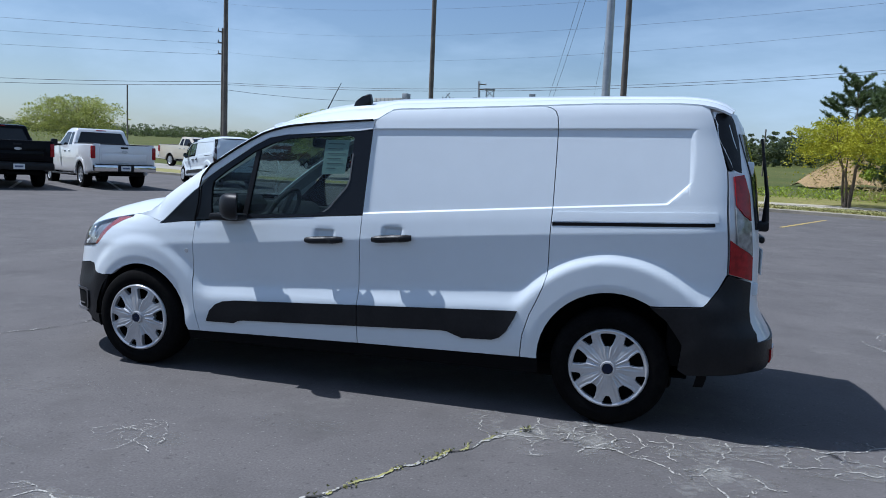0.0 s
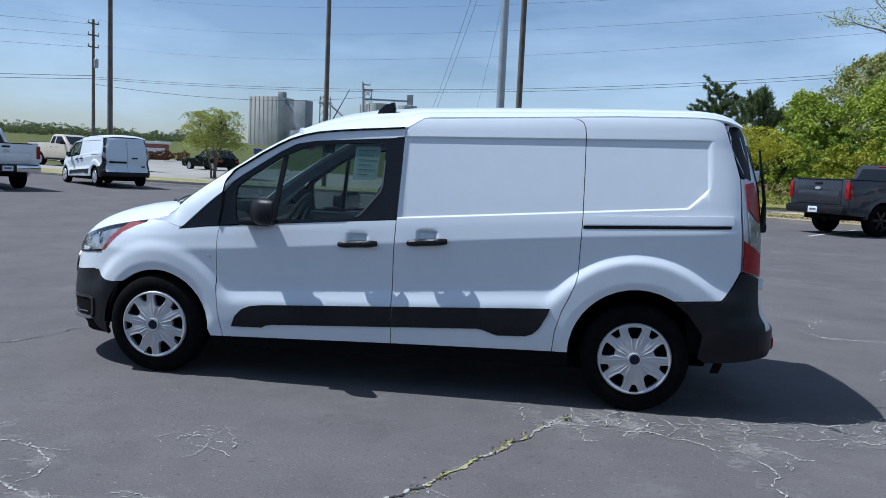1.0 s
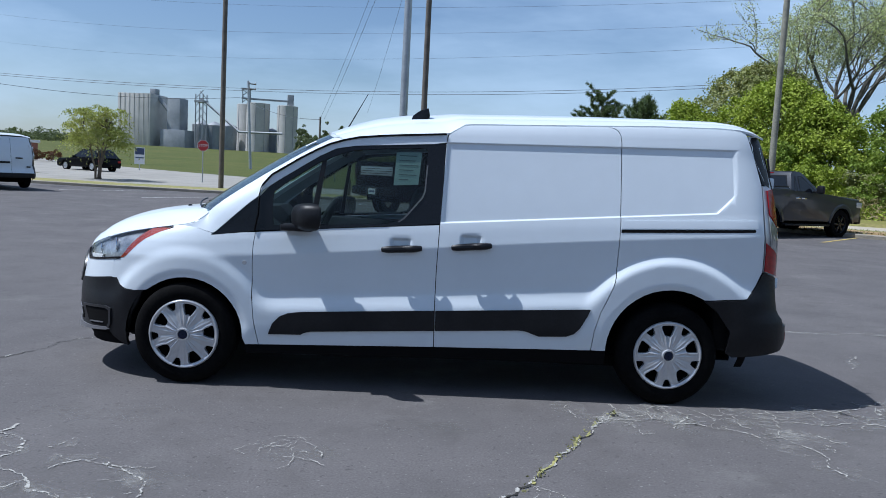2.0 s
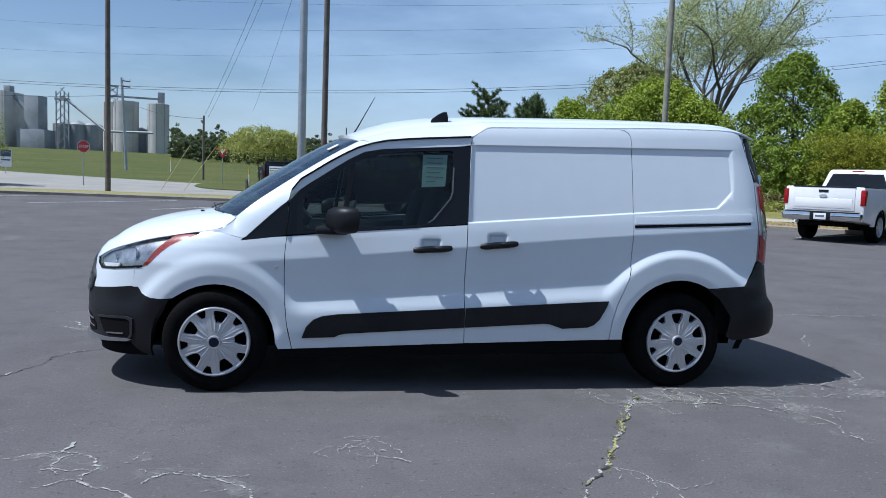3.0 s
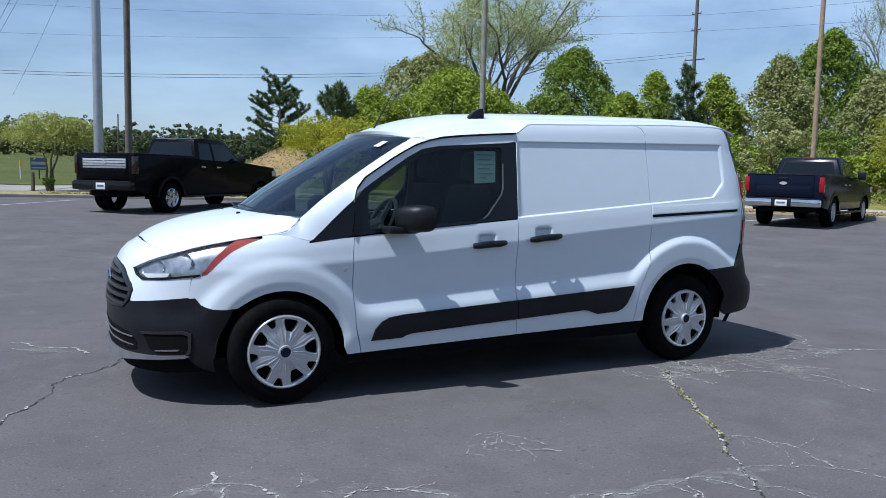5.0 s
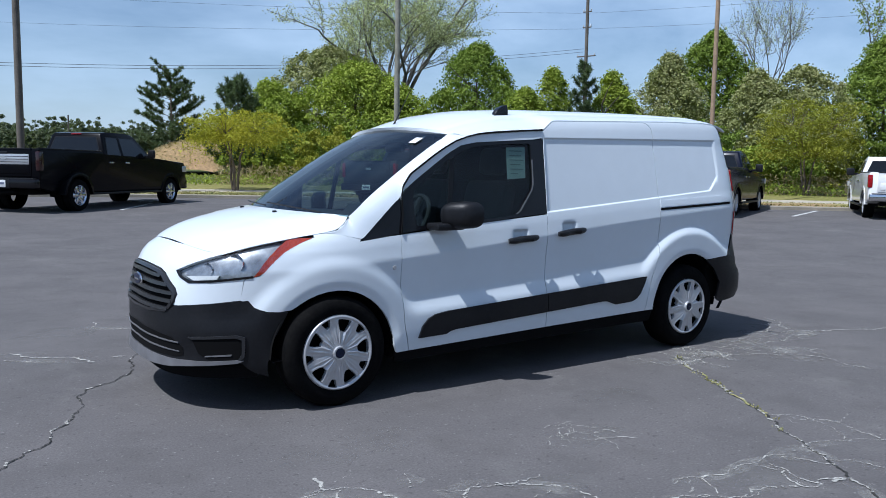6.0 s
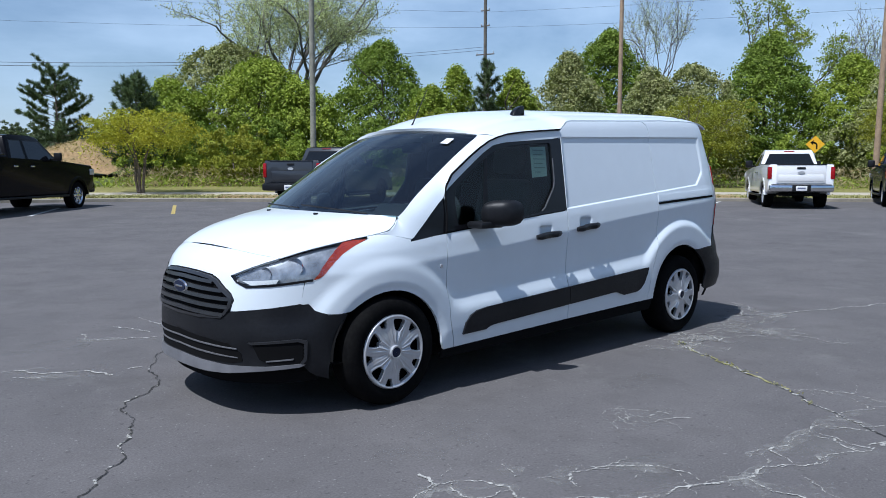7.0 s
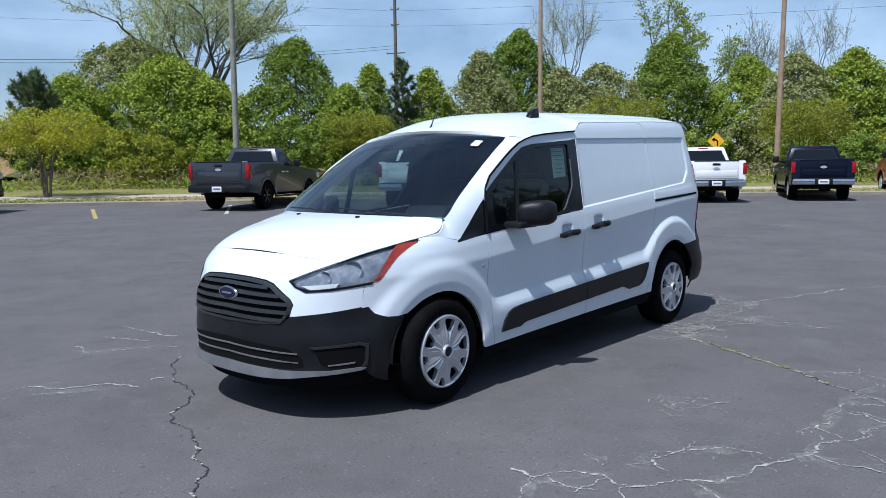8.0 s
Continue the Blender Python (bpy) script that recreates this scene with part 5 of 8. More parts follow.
def top_parts(body):
    # hood: a domed sheet with two raised flanks
    vs = [(-1 + 2 * i / 40) * 0.995 for i in range(41)]
    hood = sheet("hood", [[hood_point(v, w) for v in vs] for w in [0.004 + 0.99 * j / 24 for j in range(25)]], WHITE, body, thick=0.004)
    for y in (-0.3, 0.27):
        bm = box(bmesh.new(), (-0.162, y - 0.012, 1.08), (-0.138, y + 0.012, 1.109), 0.005)
        part("washer_nozzle", bm, BLACK_PLASTIC, hood)
    # windscreen between the pillar edges
    rows = []
    for j in range(15):
        e = along(PILLAR_EDGE, j / 14)
        row = []
        for i in range(25):
            v = -1 + 2 * i / 24
            bow = 0.2 - 0.1 * j / 14
            row.append(Vector((e.x - bow * (1 - v * v), e.y * -v, e.z + (0.02 + 0.022 * j / 14) * (1 - v * v))))
        rows.append(row)
    sheet("windscreen", rows, WINDSCREEN, body, "tinted windscreen with pale stickers")
    # shaded band along the lower edge and the header
    band = [[p + Vector((0.012, 0, -0.012)) for p in rows[0]], [p + Vector((0.012, 0, -0.012)) for p in rows[1]]]
    sheet("screen_band", band, GLOSS_BLACK, body)
    cowl = []
    for k in range(2):
        cowl.append([Vector((p.x - 0.035 + 0.05 * k, p.y, p.z - 0.03 + 0.03 * k)) for p in rows[0]])
    sheet("cowl_panel", cowl, BLACK_PLASTIC, body)
    for y0, y1 in ((-0.6, -0.06), (-0.02, 0.52)):
        bm = bmesh.new()
        pts = []
        for i in range(8):
            y = y0 + (y1 - y0) * i / 7
            v = y / 0.79
            pts.append((0.12 - 0.2 * (1 - v * v) - 0.02, y, 1.098 + 0.03 * (1 - v * v) + 0.02 * i / 7))
        tube(bm, pts, [0.005] * 8, 6)
        part("wiper", bm, BLACK_PLASTIC, body)
    # pale stickers behind the glass, near the driver's top corner and on the far side
    for w, h in ((0.06, 0.075),):
        a = rows[10][2].lerp(rows[11][3], 0.5)
        dx = (rows[11][3] - rows[10][3]).normalized()
        dy = (rows[11][4] - rows[11][3]).normalized()
        bm = bmesh.new()
        bm.faces.new([bm.verts.new(a + dx * (q * h / 2) + dy * (r * w / 2) + Vector((-0.006, 0, 0.006))) for q, r in ((-1, -1), (1, -1), (1, 1), (-1, 1))])
        part("screen_sticker", bm, PLATE, body)
    # painted pillar between the windscreen edge and the door frame
    low = [wall_point(x, z + 0.004) for x, z in SAIL_TOP] + [skin(X0 + x, z) for x, z in ((0.465, 1.288), (0.52, 1.352), (0.6, 1.404), (0.69, 1.461), (0.77, 1.508), (0.86, 1.553), (0.95, 1.584))]
    low_edge = [(1.09, 0.998), (1.19, 0.996), (1.3, 0.988), (X0 + 0.074, 0.966)]
    for s in (1, -1):
        grid = []
        # wing top: from the lamp's tip along the hood edge to the pillar foot
        for t in range(13):
            f = t / 12
            n = min(int(f * 3), 2)
            (u0, z0), (u1, z1) = low_edge[n], low_edge[n + 1]
            a = skin(u0 + (u1 - u0) * (f * 3 - n), z0 + (z1 - z0) * (f * 3 - n))
            b = along(HOOD_SIDE, 4 / 7 + 3 / 7 * f / 0.8) if f < 0.8 else HOOD_SIDE[-1].lerp(Vector(PILLAR_EDGE[0]), (f - 0.8) / 0.2)
            grid.append((a, b + Vector((0.0, -0.003 * (1 - f), 0.0)), 0.009 * f))
        for t in range(1, 29):
            grid.append((along(low, t / 28), along(PILLAR_EDGE, t / 28), 0.009 + 0.003 * min(1.0, t / 8)))
        rows_p = []
        for a, b, swell in grid:
            row = []
            for i in range(9):
                p = a.lerp(b, i / 8)
                k = swell * math.sin(math.pi * i / 8)
                row.append(Vector((p.x - k * 0.5, (p.y - k * 0.7) * s, p.z + k * 0.35)))
            rows_p.append(row)
        sheet("pillar", rows_p, WHITE, body, thick=0.008)
    # roof with a shallow ditch along each flank
    half = [0.0, 0.08, 0.16, 0.25, 0.34, 0.43, 0.52, 0.6, 0.66, 0.7, 0.725, 0.74, 0.755, 0.77, 0.785, 0.8, 0.82, 0.84, 0.87, 0.9, 0.93, 0.96, 0.98, 1.0]
    ROOF_V = [-q for q in half[:0:-1]] + half
    edge = [(0.95, 1.586), (1.046, 1.606), (1.18, 1.622), (1.33, 1.636), (1.602, 1.656), (1.7, 1.721), (1.74, 1.727), (2.2, 1.745), (2.5, 1.757), (2.9, 1.775), (3.35, 1.782), (3.45, 1.777), (3.53, 1.762), (3.6, 1.735), (3.64, 1.71)]
    mid = [(0.775, 1.652), (0.87, 1.69), (0.95, 1.72), (1.1, 1.765), (1.3, 1.8), (1.6, 1.822), (2.0, 1.837), (2.5, 1.851), (3.0, 1.859), (3.4, 1.861), (3.53, 1.848), (3.61, 1.822), (3.66, 1.785)]
    grid = []
    xs = [0.95 + (3.61 - 0.95) * i / 60 for i in range(61)]
    for i, x in enumerate(xs):
        f = i / 60
        ze = lerp_table(edge, x)
        p = skin(X0 + x, ze)
        if i == 0:
            p = Vector((0.95, p.y, p.z))
        xm = 0.775 + (3.66 - 0.775) * f
        row = []
        for v in ROOF_V:
            c = 1 - abs(v) ** 3.3
            c2 = 1 - v * v
            zc = lerp_table(mid, xm)
            ditch = 0.007 * soft(0.555, 0.575, abs(p.y * v)) * (1 - soft(0.575, 0.66, abs(p.y * v)))
            row.append(Vector((x + (xm - x) * c2, p.y * -v, ze + (zc - ze) * c - ditch)))
        grid.append(row)
    sheet("roof", grid, WHITE, body, thick=0.012)
    # header corner between roof front edge and windscreen top
    def front_row(v):
        k = max(0, min(len(ROOF_V) - 2, sum(1 for q in ROOF_V if q <= v) - 1))
        return grid[0][k].lerp(grid[0][k + 1], (v - ROOF_V[k]) / (ROOF_V[k + 1] - ROOF_V[k]))
    fill = [[a.lerp(b, t) + Vector((-0.012, 0, 0.012)) * math.sin(math.pi * t) for a, b in zip([front_row(-1 + 2 * i / 24) for i in range(25)], rows[14])] for t in (0, 0.5, 1.0)]
    sheet("roof_header", fill, WHITE, body, thick=0.006)
    # antenna and shark fin
    bm = bmesh.new()
    tube(bm, [(0.855, 0.01, 1.655), (0.89, 0.01, 1.715), (1.02, 0.01, 1.955)], [0.012, 0.005, 0.0022], 8)
    part("roof_antenna", bm, BLACK_PLASTIC, body)
    bm = prism(bmesh.new(), [(1.345, 1.72), (1.365, 1.775), (1.385, 1.792), (1.415, 1.813), (1.44, 1.825), (1.466, 1.829), (1.476, 1.79), (1.478, 1.72)], -0.537, -0.493, 0.008)
    part("shark_fin", bm, GLOSS_BLACK, body)


def tail_parts(body, rear_glass):
    def rear_panel(name, y0, y1, z0, z1, mat, lift, bevel_z=True):
        grid = []
        n, m = 14, 18
        for j in range(m + 1):
            z = z0 + (z1 - z0) * j / m
            row = []
            for i in range(n + 1):
                w = half_width(3.6, z)
                y = max(-0.972 * w, min(0.972 * w, y0 + (y1 - y0) * i / n))
                c = min(0.999, abs(y) / w)
                x = REAR_CORNER + (lerp_table(TAIL, z) - REAR_CORNER) * (1 - c ** REAR_POWER) ** (1 / REAR_POWER)
                row.append(Vector((x + lift, y, z)))
            grid.append(row)
        return sheet(name, grid, mat, body, thick=0.02)
    for s in (-1, 1):
        d = rear_panel("rear_door", s * 0.006, s * 0.765, 0.53, 1.74, WHITE, -0.004)
        if rear_glass:
            w = rear_panel("rear_window", s * 0.09, s * 0.66, 1.12, 1.63, DARK_GLASS, 0.003)
            w.parent = d
        for z in (1.45, 0.8):
            p = skin(X0 + 3.87, z)
            bm = box(bmesh.new(), (p.x - 0.045, min(-s * (p.y + 0.035), -s * (p.y - 0.016)), z - 0.035), (p.x + 0.02, max(-s * (p.y + 0.035), -s * (p.y - 0.016)), z + 0.035), 0.01)
            part("hinge", bm, WHITE, d)
        if s < 0 and rear_glass:
            bm = tube(bmesh.new(), [(3.85, -0.42, 1.14), (3.85, -0.42, 1.3), (3.8, -0.4, 1.62)], [0.022, 0.011, 0.007], 8)
            box(bm, (3.79, -0.46, 1.1), (3.87, -0.38, 1.16), 0.015)
            part("rear_wiper", bm, BLACK_PLASTIC, d)
    if rear_glass:
        part("rear_handle", box(bmesh.new(), (3.84, -0.3, 1.02), (3.87, 0.12, 1.06), 0.012), BLACK_PLASTIC, body)
    else:
        part("rear_handle", box(bmesh.new(), (3.83, -0.66, 0.84), (3.868, -0.04, 0.91), 0.012), BLACK_PLASTIC, body)
        part("badge", box(bmesh.new(), (3.83, 0.14, 1.01), (3.868, 0.36, 1.055), 0.008), BLACK_PLASTIC, body)
        part("badge", box(bmesh.new(), (3.83, 0.5, 0.72), (3.872, 0.62, 0.765), 0.008), BLACK_PLASTIC, body)
    for s in (1, -1):
        bump = ux([(3.265, 0.686), (3.4, 0.698), (3.53, 0.707), (3.55, 0.726), (3.6, 0.796), (3.648, 0.88), (3.81, 0.84), (3.795, 0.63), (3.77, 0.53), (4.06, 0.525)])
        outer = bump + [(U_END, 0.525), (U_END, 0.37)] + ux([(3.74, 0.37), (3.6, 0.35), (3.45, 0.335), (3.41, 0.36), (3.42, 0.5), (3.35, 0.62)])
        panel("rear_bumper", outer, BLACK_PLASTIC, body, lift=0.008, gap=0, side=s)
        if rear_glass:
            panel("bumper_reflector", [(U_END - 0.62, 0.4), (U_END - 0.45, 0.4), (U_END - 0.45, 0.47), (U_END - 0.62, 0.47)], RED_LAMP, body, lift=0.016, thick=0.008, gap=0, side=s)
    if rear_glass:
        part("number_plate", box(bmesh.new(), (3.86, -0.26, 0.83), (3.868, 0.05, 0.98), 0.003), PLATE, body)


def inside_parts(body):
    part("floor_pan", box(box(bmesh.new(), (0.42, -0.72, 0.2), (3.4, 0.72, 0.34), 0.03), (-0.5, -0.48, 0.21), (0.44, 0.48, 0.33), 0.03), DARK, body)
    # unseen plate, added to keep sun from leaking through the shell onto the ground
    part("sun_stop_plate", box(box(box(bmesh.new(), (-0.72, -0.54, 0.345), (3.7, 0.54, 0.365)), (0.43, -0.82, 0.345), (2.62, -0.54, 0.365)), (0.43, 0.54, 0.345), (2.62, 0.82, 0.365)), DARK, body)
    part("bulkhead", box(bmesh.new(), (1.6, -0.72, 0.34), (1.63, 0.72, 1.6), 0.005), DARK, body)
    grid = []
    for i in range(13):
        x = 0.03 + 0.54 * i / 12
        z = 1.06 - 0.05 * (1 - i / 12) ** 2 - 0.12 * max(0, (i - 9) / 3) ** 2
        grid.append([Vector((x, y, z + 0.03 * (1 - (y / 0.75) ** 2))) for y in [-0.75 + 1.5 * k / 12 for k in range(13)]])
    dash = sheet("dashboard", grid, CABIN, body, thick=0.02)
    part("instrument_hood", prism(bmesh.new(), [(0.32, 1.05), (0.4, 1.14), (0.52, 1.145), (0.58, 1.08), (0.55, 1.03)], -0.55, -0.2, 0.02), CABIN, dash)
    bm = bmesh.new()
    n = 28
    c, tilt = Vector((0.78, -0.38, 1.03)), Matrix.Rotation(radians(-62), 3, "Y")
    ring = [c + tilt @ Vector((0.185 * math.cos(2 * math.pi * k / n), 0.185 * math.sin(2 * math.pi * k / n), 0)) for k in range(n + 1)]
    tube(bm, ring, [0.016] * (n + 1), 8, cap=False)
    for a in (0, 2.1, 4.2):
        tube(bm, [c, c + tilt @ Vector((0.17 * math.cos(a), 0.17 * math.sin(a), 0))], [0.03, 0.018], 6)
    tube(bm, [c, c + Vector((-0.3, 0, -0.12))], [0.05, 0.05], 10)
    part("steering_wheel", bm, CABIN, body)
    for y in (-0.38, 0.38):
        bm = bmesh.new()
        box(bm, (0.8, y - 0.25, 0.55), (1.32, y + 0.25, 0.74), 0.06)
        box(bm, (-0.07, -0.24, 0.0), (0.07, 0.24, 0.62), 0.06, Matrix.Translation((1.32, y, 0.7)) @ Matrix.Rotation(radians(14), 4, "Y"))
        seat = part("seat", bm, CLOTH, body)
        bm = box(bmesh.new(), (-0.05, -0.14, 0.0), (0.05, 0.14, 0.2), 0.045, Matrix.Translation((1.47, y, 1.34)) @ Matrix.Rotation(radians(8), 4, "Y"))
        part("headrest", bm, CLOTH, seat)
    grid = []
    for i in range(11):
        x = 0.9 + 0.72 * i / 10
        grid.append([Vector((x, y, 1.62 + 0.1 * i / 10 - 0.05 * (y / 0.68) ** 2)) for y in [-0.68 + 1.36 * k / 10 for k in range(11)]])
    sheet("headliner", grid, PALE_TRIM, body)
    for s in (1, -1):
        a = [Vector((p[0] + 0.03, (p[1] + 0.05) * s, p[2] - 0.03)) for p in PILLAR_EDGE]
        b = [Vector((p[0] + 0.1, (p[1] + 0.03) * s, p[2] - 0.06)) for p in PILLAR_EDGE]
        sheet("pillar_trim", [a, b], PALE_TRIM, body)
        bm = box(bmesh.new(), (0.45, min(-s * 0.8, -s * 0.72), 0.36), (1.58, max(-s * 0.8, -s * 0.72), 1.02), 0.03)
        part("door_trim", bm, CABIN, body)
    bm = box(bmesh.new(), (0.86, -0.12, 1.49), (0.9, 0.12, 1.56), 0.02)
    part("inner_mirror", bm, BLACK_PLASTIC, body)
    # window sticker on the driver's glass
    for s in (1,):
        pa = panel("window_sticker", ux([(1.27, 1.32), (1.425, 1.33), (1.44, 1.535), (1.28, 1.53)]), PAPER, body, lift=-0.022, thick=0.001, gap=0)
        for k, (x0, x1) in enumerate(((1.3, 1.41), (1.3, 1.4), (1.3, 1.42), (1.3, 1.39), (1.3, 1.41), (1.3, 1.36))):
            z = 1.505 - 0.03 * k
            panel("print_line", ux([(x0, z), (x1, z), (x1, z + 0.006), (x0, z + 0.006)]), PRINT, pa, lift=-0.0195, thick=0.0005, gap=0)


def wheel(body, x, s):
    """Tyre, dished steel wheel and a silver cover."""
    y, up = 0.874, 1.0 if x < 1 else 1.02          # the loaded tail stands on slightly taller tyres
    bm = bmesh.new()
    prof = [(0.2, -0.19), (0.245, -0.205), (0.29, -0.2), (0.312, -0.185), (0.32, -0.15), (0.3215, -0.1), (0.32, -0.05), (0.312, -0.018), (0.295, 0.0), (0.262, 0.008), (0.232, 0.006), (0.214, -0.006), (0.205, -0.03)]
    lathe(bm, [(r * (up if r > 0.25 else 1.0), a * s) for r, a in prof], seg=56)
    m = Matrix.Translation((x, y * s, 0.3205 * up))
    bmesh.ops.transform(bm, matrix=m, verts=bm.verts[:])
    tyre = part("wheel", bm, RUBBER, body)
    bm = lathe(bmesh.new(), [(0.212, -0.012 * s), (0.2, -0.05 * s), (0.12, -0.06 * s), (0.01, -0.06 * s)], seg=40)
    bmesh.ops.transform(bm, matrix=m, verts=bm.verts[:])
    part("steel_wheel", bm, DARK, tyre)
    # cover: polar sheet with five deep pockets and five small windows between them, fluted towards the hub
    bm = bmesh.new()
    radii = [0.03, 0.036, 0.05, 0.065, 0.08, 0.095, 0.106, 0.113] + [0.118 + 0.0036 * k for k in range(25)] + [0.208, 0.213, 0.218, 0.22]
    n = 360
    big = [(0.12, 0.16), (0.124, 0.22), (0.14, 0.31), (0.16, 0.345), (0.186, 0.36), (0.192, 0.33), (0.195, 0.24)]
    small = [(0.157, 0.08), (0.161, 0.13), (0.18, 0.19), (0.2, 0.225), (0.204, 0.2), (0.206, 0.12)]

    def opening(r, a):
        """How far (r, a) lies inside an opening, in sectors: above 0 inside."""
        f = a * 10 / (2 * math.pi)
        k = round(f)
        t, table = (abs(f - k), big) if k % 2 == 0 else (abs(f - k), small)
        if not table[0][0] < r < table[-1][0]:
            return -1.0
        return lerp_table(table, r) - t

    def depth(r, a):
        d = lerp_table([(0.03, 0.013), (0.05, 0.012), (0.1, 0.011), (0.13, 0.008), (0.17, 0.004), (0.197, 0.005), (0.207, 0.011), (0.217, 0.008), (0.22, -0.006)], r)
        f = a * 10 / (2 * math.pi)
        k = round(f)
        t = abs(f - k)
        fade = soft(0.045, 0.07, r) * (1 - soft(0.188, 0.2, r))
        if k % 2 == 0:
            edge = lerp_table(big, r) if r > 0.121 else 0.2
            d += 0.004 * math.exp(-((t - edge - 0.06) / 0.07) ** 2) * fade
            if r <= 0.125:
                d -= 0.007 * soft(0.18, 0.06, t) * soft(0.05, 0.1, r)
        else:
            d += 0.002 * math.exp(-((t - 0.4) / 0.07) ** 2) * fade - 0.0025 * math.exp(-(t / 0.12) ** 2) * fade
        return d
    turn = 0.11 + (0.25 if x > 1 else 0.0)
    vs = [[bm.verts.new((r * math.cos(2 * math.pi * k / n + turn), depth(r, 2 * math.pi * k / n) * s, r * math.sin(2 * math.pi * k / n + turn))) for k in range(n)] for r in radii]
    for i in range(len(radii) - 1):
        rm = (radii[i] + radii[i + 1]) / 2
        for k in range(n):
            if opening(rm, 2 * math.pi * (k + 0.5) / n) > 0:
                continue
            bm.faces.new((vs[i][k], vs[i][(k + 1) % n], vs[i + 1][(k + 1) % n], vs[i + 1][k]))
    rim = [e for e in bm.edges if e.is_boundary]
    got = bmesh.ops.extrude_edge_only(bm, edges=rim)
    bmesh.ops.translate(bm, vec=(0, -0.026 * s, 0), verts=[v for v in got["geom"] if isinstance(v, bmesh.types.BMVert)])
    bmesh.ops.recalc_face_normals(bm, faces=bm.faces[:])
    bmesh.ops.transform(bm, matrix=m, verts=bm.verts[:])
    cover = part("wheel_cover", bm, SILVER, tyre, "silver wheel cover with five deep pockets", sharp=32)
    bm = lathe(bmesh.new(), [(0.03, 0.008 * s), (0.028, 0.024 * s), (0.022, 0.026 * s), (0.002, 0.026 * s)], seg=24)
    bmesh.ops.transform(bm, matrix=m, verts=bm.verts[:])
    part("centre_cap", bm, BLUE, tyre)
    bm = lathe(bmesh.new(), [(0.042, 0.008 * s), (0.039, 0.028 * s), (0.031, 0.028 * s), (0.029, 0.008 * s)], seg=24)
    bmesh.ops.transform(bm, matrix=m, verts=bm.verts[:])
    part("cap_ring", bm, SILVER, tyre)


main_van = van(None)


# ---- parked twin van and cars on the road ----
def behind(x, y, az, base):
    """A pose by the rear axle for a vehicle whose origin is its front axle."""
    h = radians(az)
    return stand(x + math.sin(h) * base, y + math.cos(h) * base, az)


twin = tagged(van(behind(-13.2, 21.2, -52, 3.062), False), "white cargo van with plain rear doors, parked by the kerb", "van")
for ob in twin.children_recursive:
    if ob.name.split(".")[0] in ("upper_lens", "lower_lens"):
        ob.data.materials[0] = DARK_LAMP


def car(label, m, paint, length, width, height, base, nose_h, deck_h, roof, group="vehicles on the road"):
    """A passenger car with origin under the rear axle; roof: x of screen foot, screen head, rear head, rear foot."""
    thing = empty("car", label, "car", m, group)
    W, f, r = width / 2, -base, 0.33
    front, rear = f - 0.85, length - base - 0.85
    low = [(front + 0.02, 0.3), (front, 0.55), (front + 0.06, nose_h - 0.08), (front + 0.3, nose_h), (roof[0], deck_h - 0.04), (roof[3], deck_h), (rear - 0.08, deck_h - 0.03), (rear, deck_h - 0.2), (rear - 0.02, 0.35)]
    low += [(rear - 0.1, 0.26)] + arc_points(0, r, 0.38, -8, 188, 10) + arc_points(f, r, 0.38, -8, 188, 10) + [(front + 0.2, 0.24)]
    part("body", prism(bmesh.new(), low, -W, W, 0.07, lambda z: 1 - 0.1 * max(0, z - 0.7) - 0.12 * max(0, 0.45 - z)), paint, thing)
    tap = lambda z: 0.93 - 0.24 * max(0, z - deck_h) / (height - deck_h)
    cab = [(roof[0], deck_h - 0.06), (roof[1], height - 0.04), (roof[1] + 0.3, height), (roof[2] - 0.2, height), (roof[2], height - 0.05), (roof[3], deck_h - 0.02)]
    part("cabin", prism(bmesh.new(), cab, -W, W, 0.04, tap), paint, thing)
    for s in (-1, 1):
        mid = (roof[1] + roof[2]) / 2
        ys = lambda z: s * (W * tap(z) + 0.004)
        for a0, a1, t0, t1 in ((roof[0] + 0.28, mid - 0.03, roof[1] + 0.15, mid - 0.03), (mid + 0.03, roof[3] - 0.22, mid + 0.03, roof[2] - 0.12)):
            bm = bmesh.new()
            za, zb = deck_h + 0.02, height - 0.1
            bm.faces.new([bm.verts.new(q) for q in ((a0, ys(za), za), (a1, ys(za), za), (t1, ys(zb), zb), (t0, ys(zb), zb))])
            part("side_window", bm, DARK_GLASS, thing)
        part("tail_lamp", box(bmesh.new(), (rear - 0.16, min(s * (W - 0.3), s * (W - 0.01)), deck_h - 0.28), (rear + 0.005, max(s * (W - 0.3), s * (W - 0.01)), deck_h - 0.14), 0.02), RED_LAMP, thing)
        part("mirror", box(bmesh.new(), (roof[0] + 0.4, min(s * W * 0.9, s * (W + 0.12)), deck_h), (roof[0] + 0.5, max(s * W * 0.9, s * (W + 0.12)), deck_h + 0.12), 0.03), paint, thing)
        for cx in (0, f):
            simple_wheel(thing, "wheel", cx, s * (W - 0.02), r, 0.22, SILVER)
    for x0, z0, x1, z1, nm in ((roof[3] + 0.004, deck_h + 0.02, roof[2] + 0.02, height - 0.09, "rear_window"), (roof[0] - 0.004, deck_h, roof[1] - 0.03, height - 0.08, "windscreen")):
        bm = bmesh.new()
        bm.faces.new([bm.verts.new(q) for q in ((x0, -W * 0.8, z0), (x0, W * 0.8, z0), (x1, W * 0.64, z1), (x1, -W * 0.64, z1))])
        part(nm, bm, DARK_GLASS, thing)
    return thing


car("black sport utility vehicle on the pale side road", stand(-20.6, 47.2, -62), TRUCK_BLACK, 4.2, 1.78, 1.5, 2.6, 0.8, 0.9, (-2.15, -1.2, 0.2, 0.72))


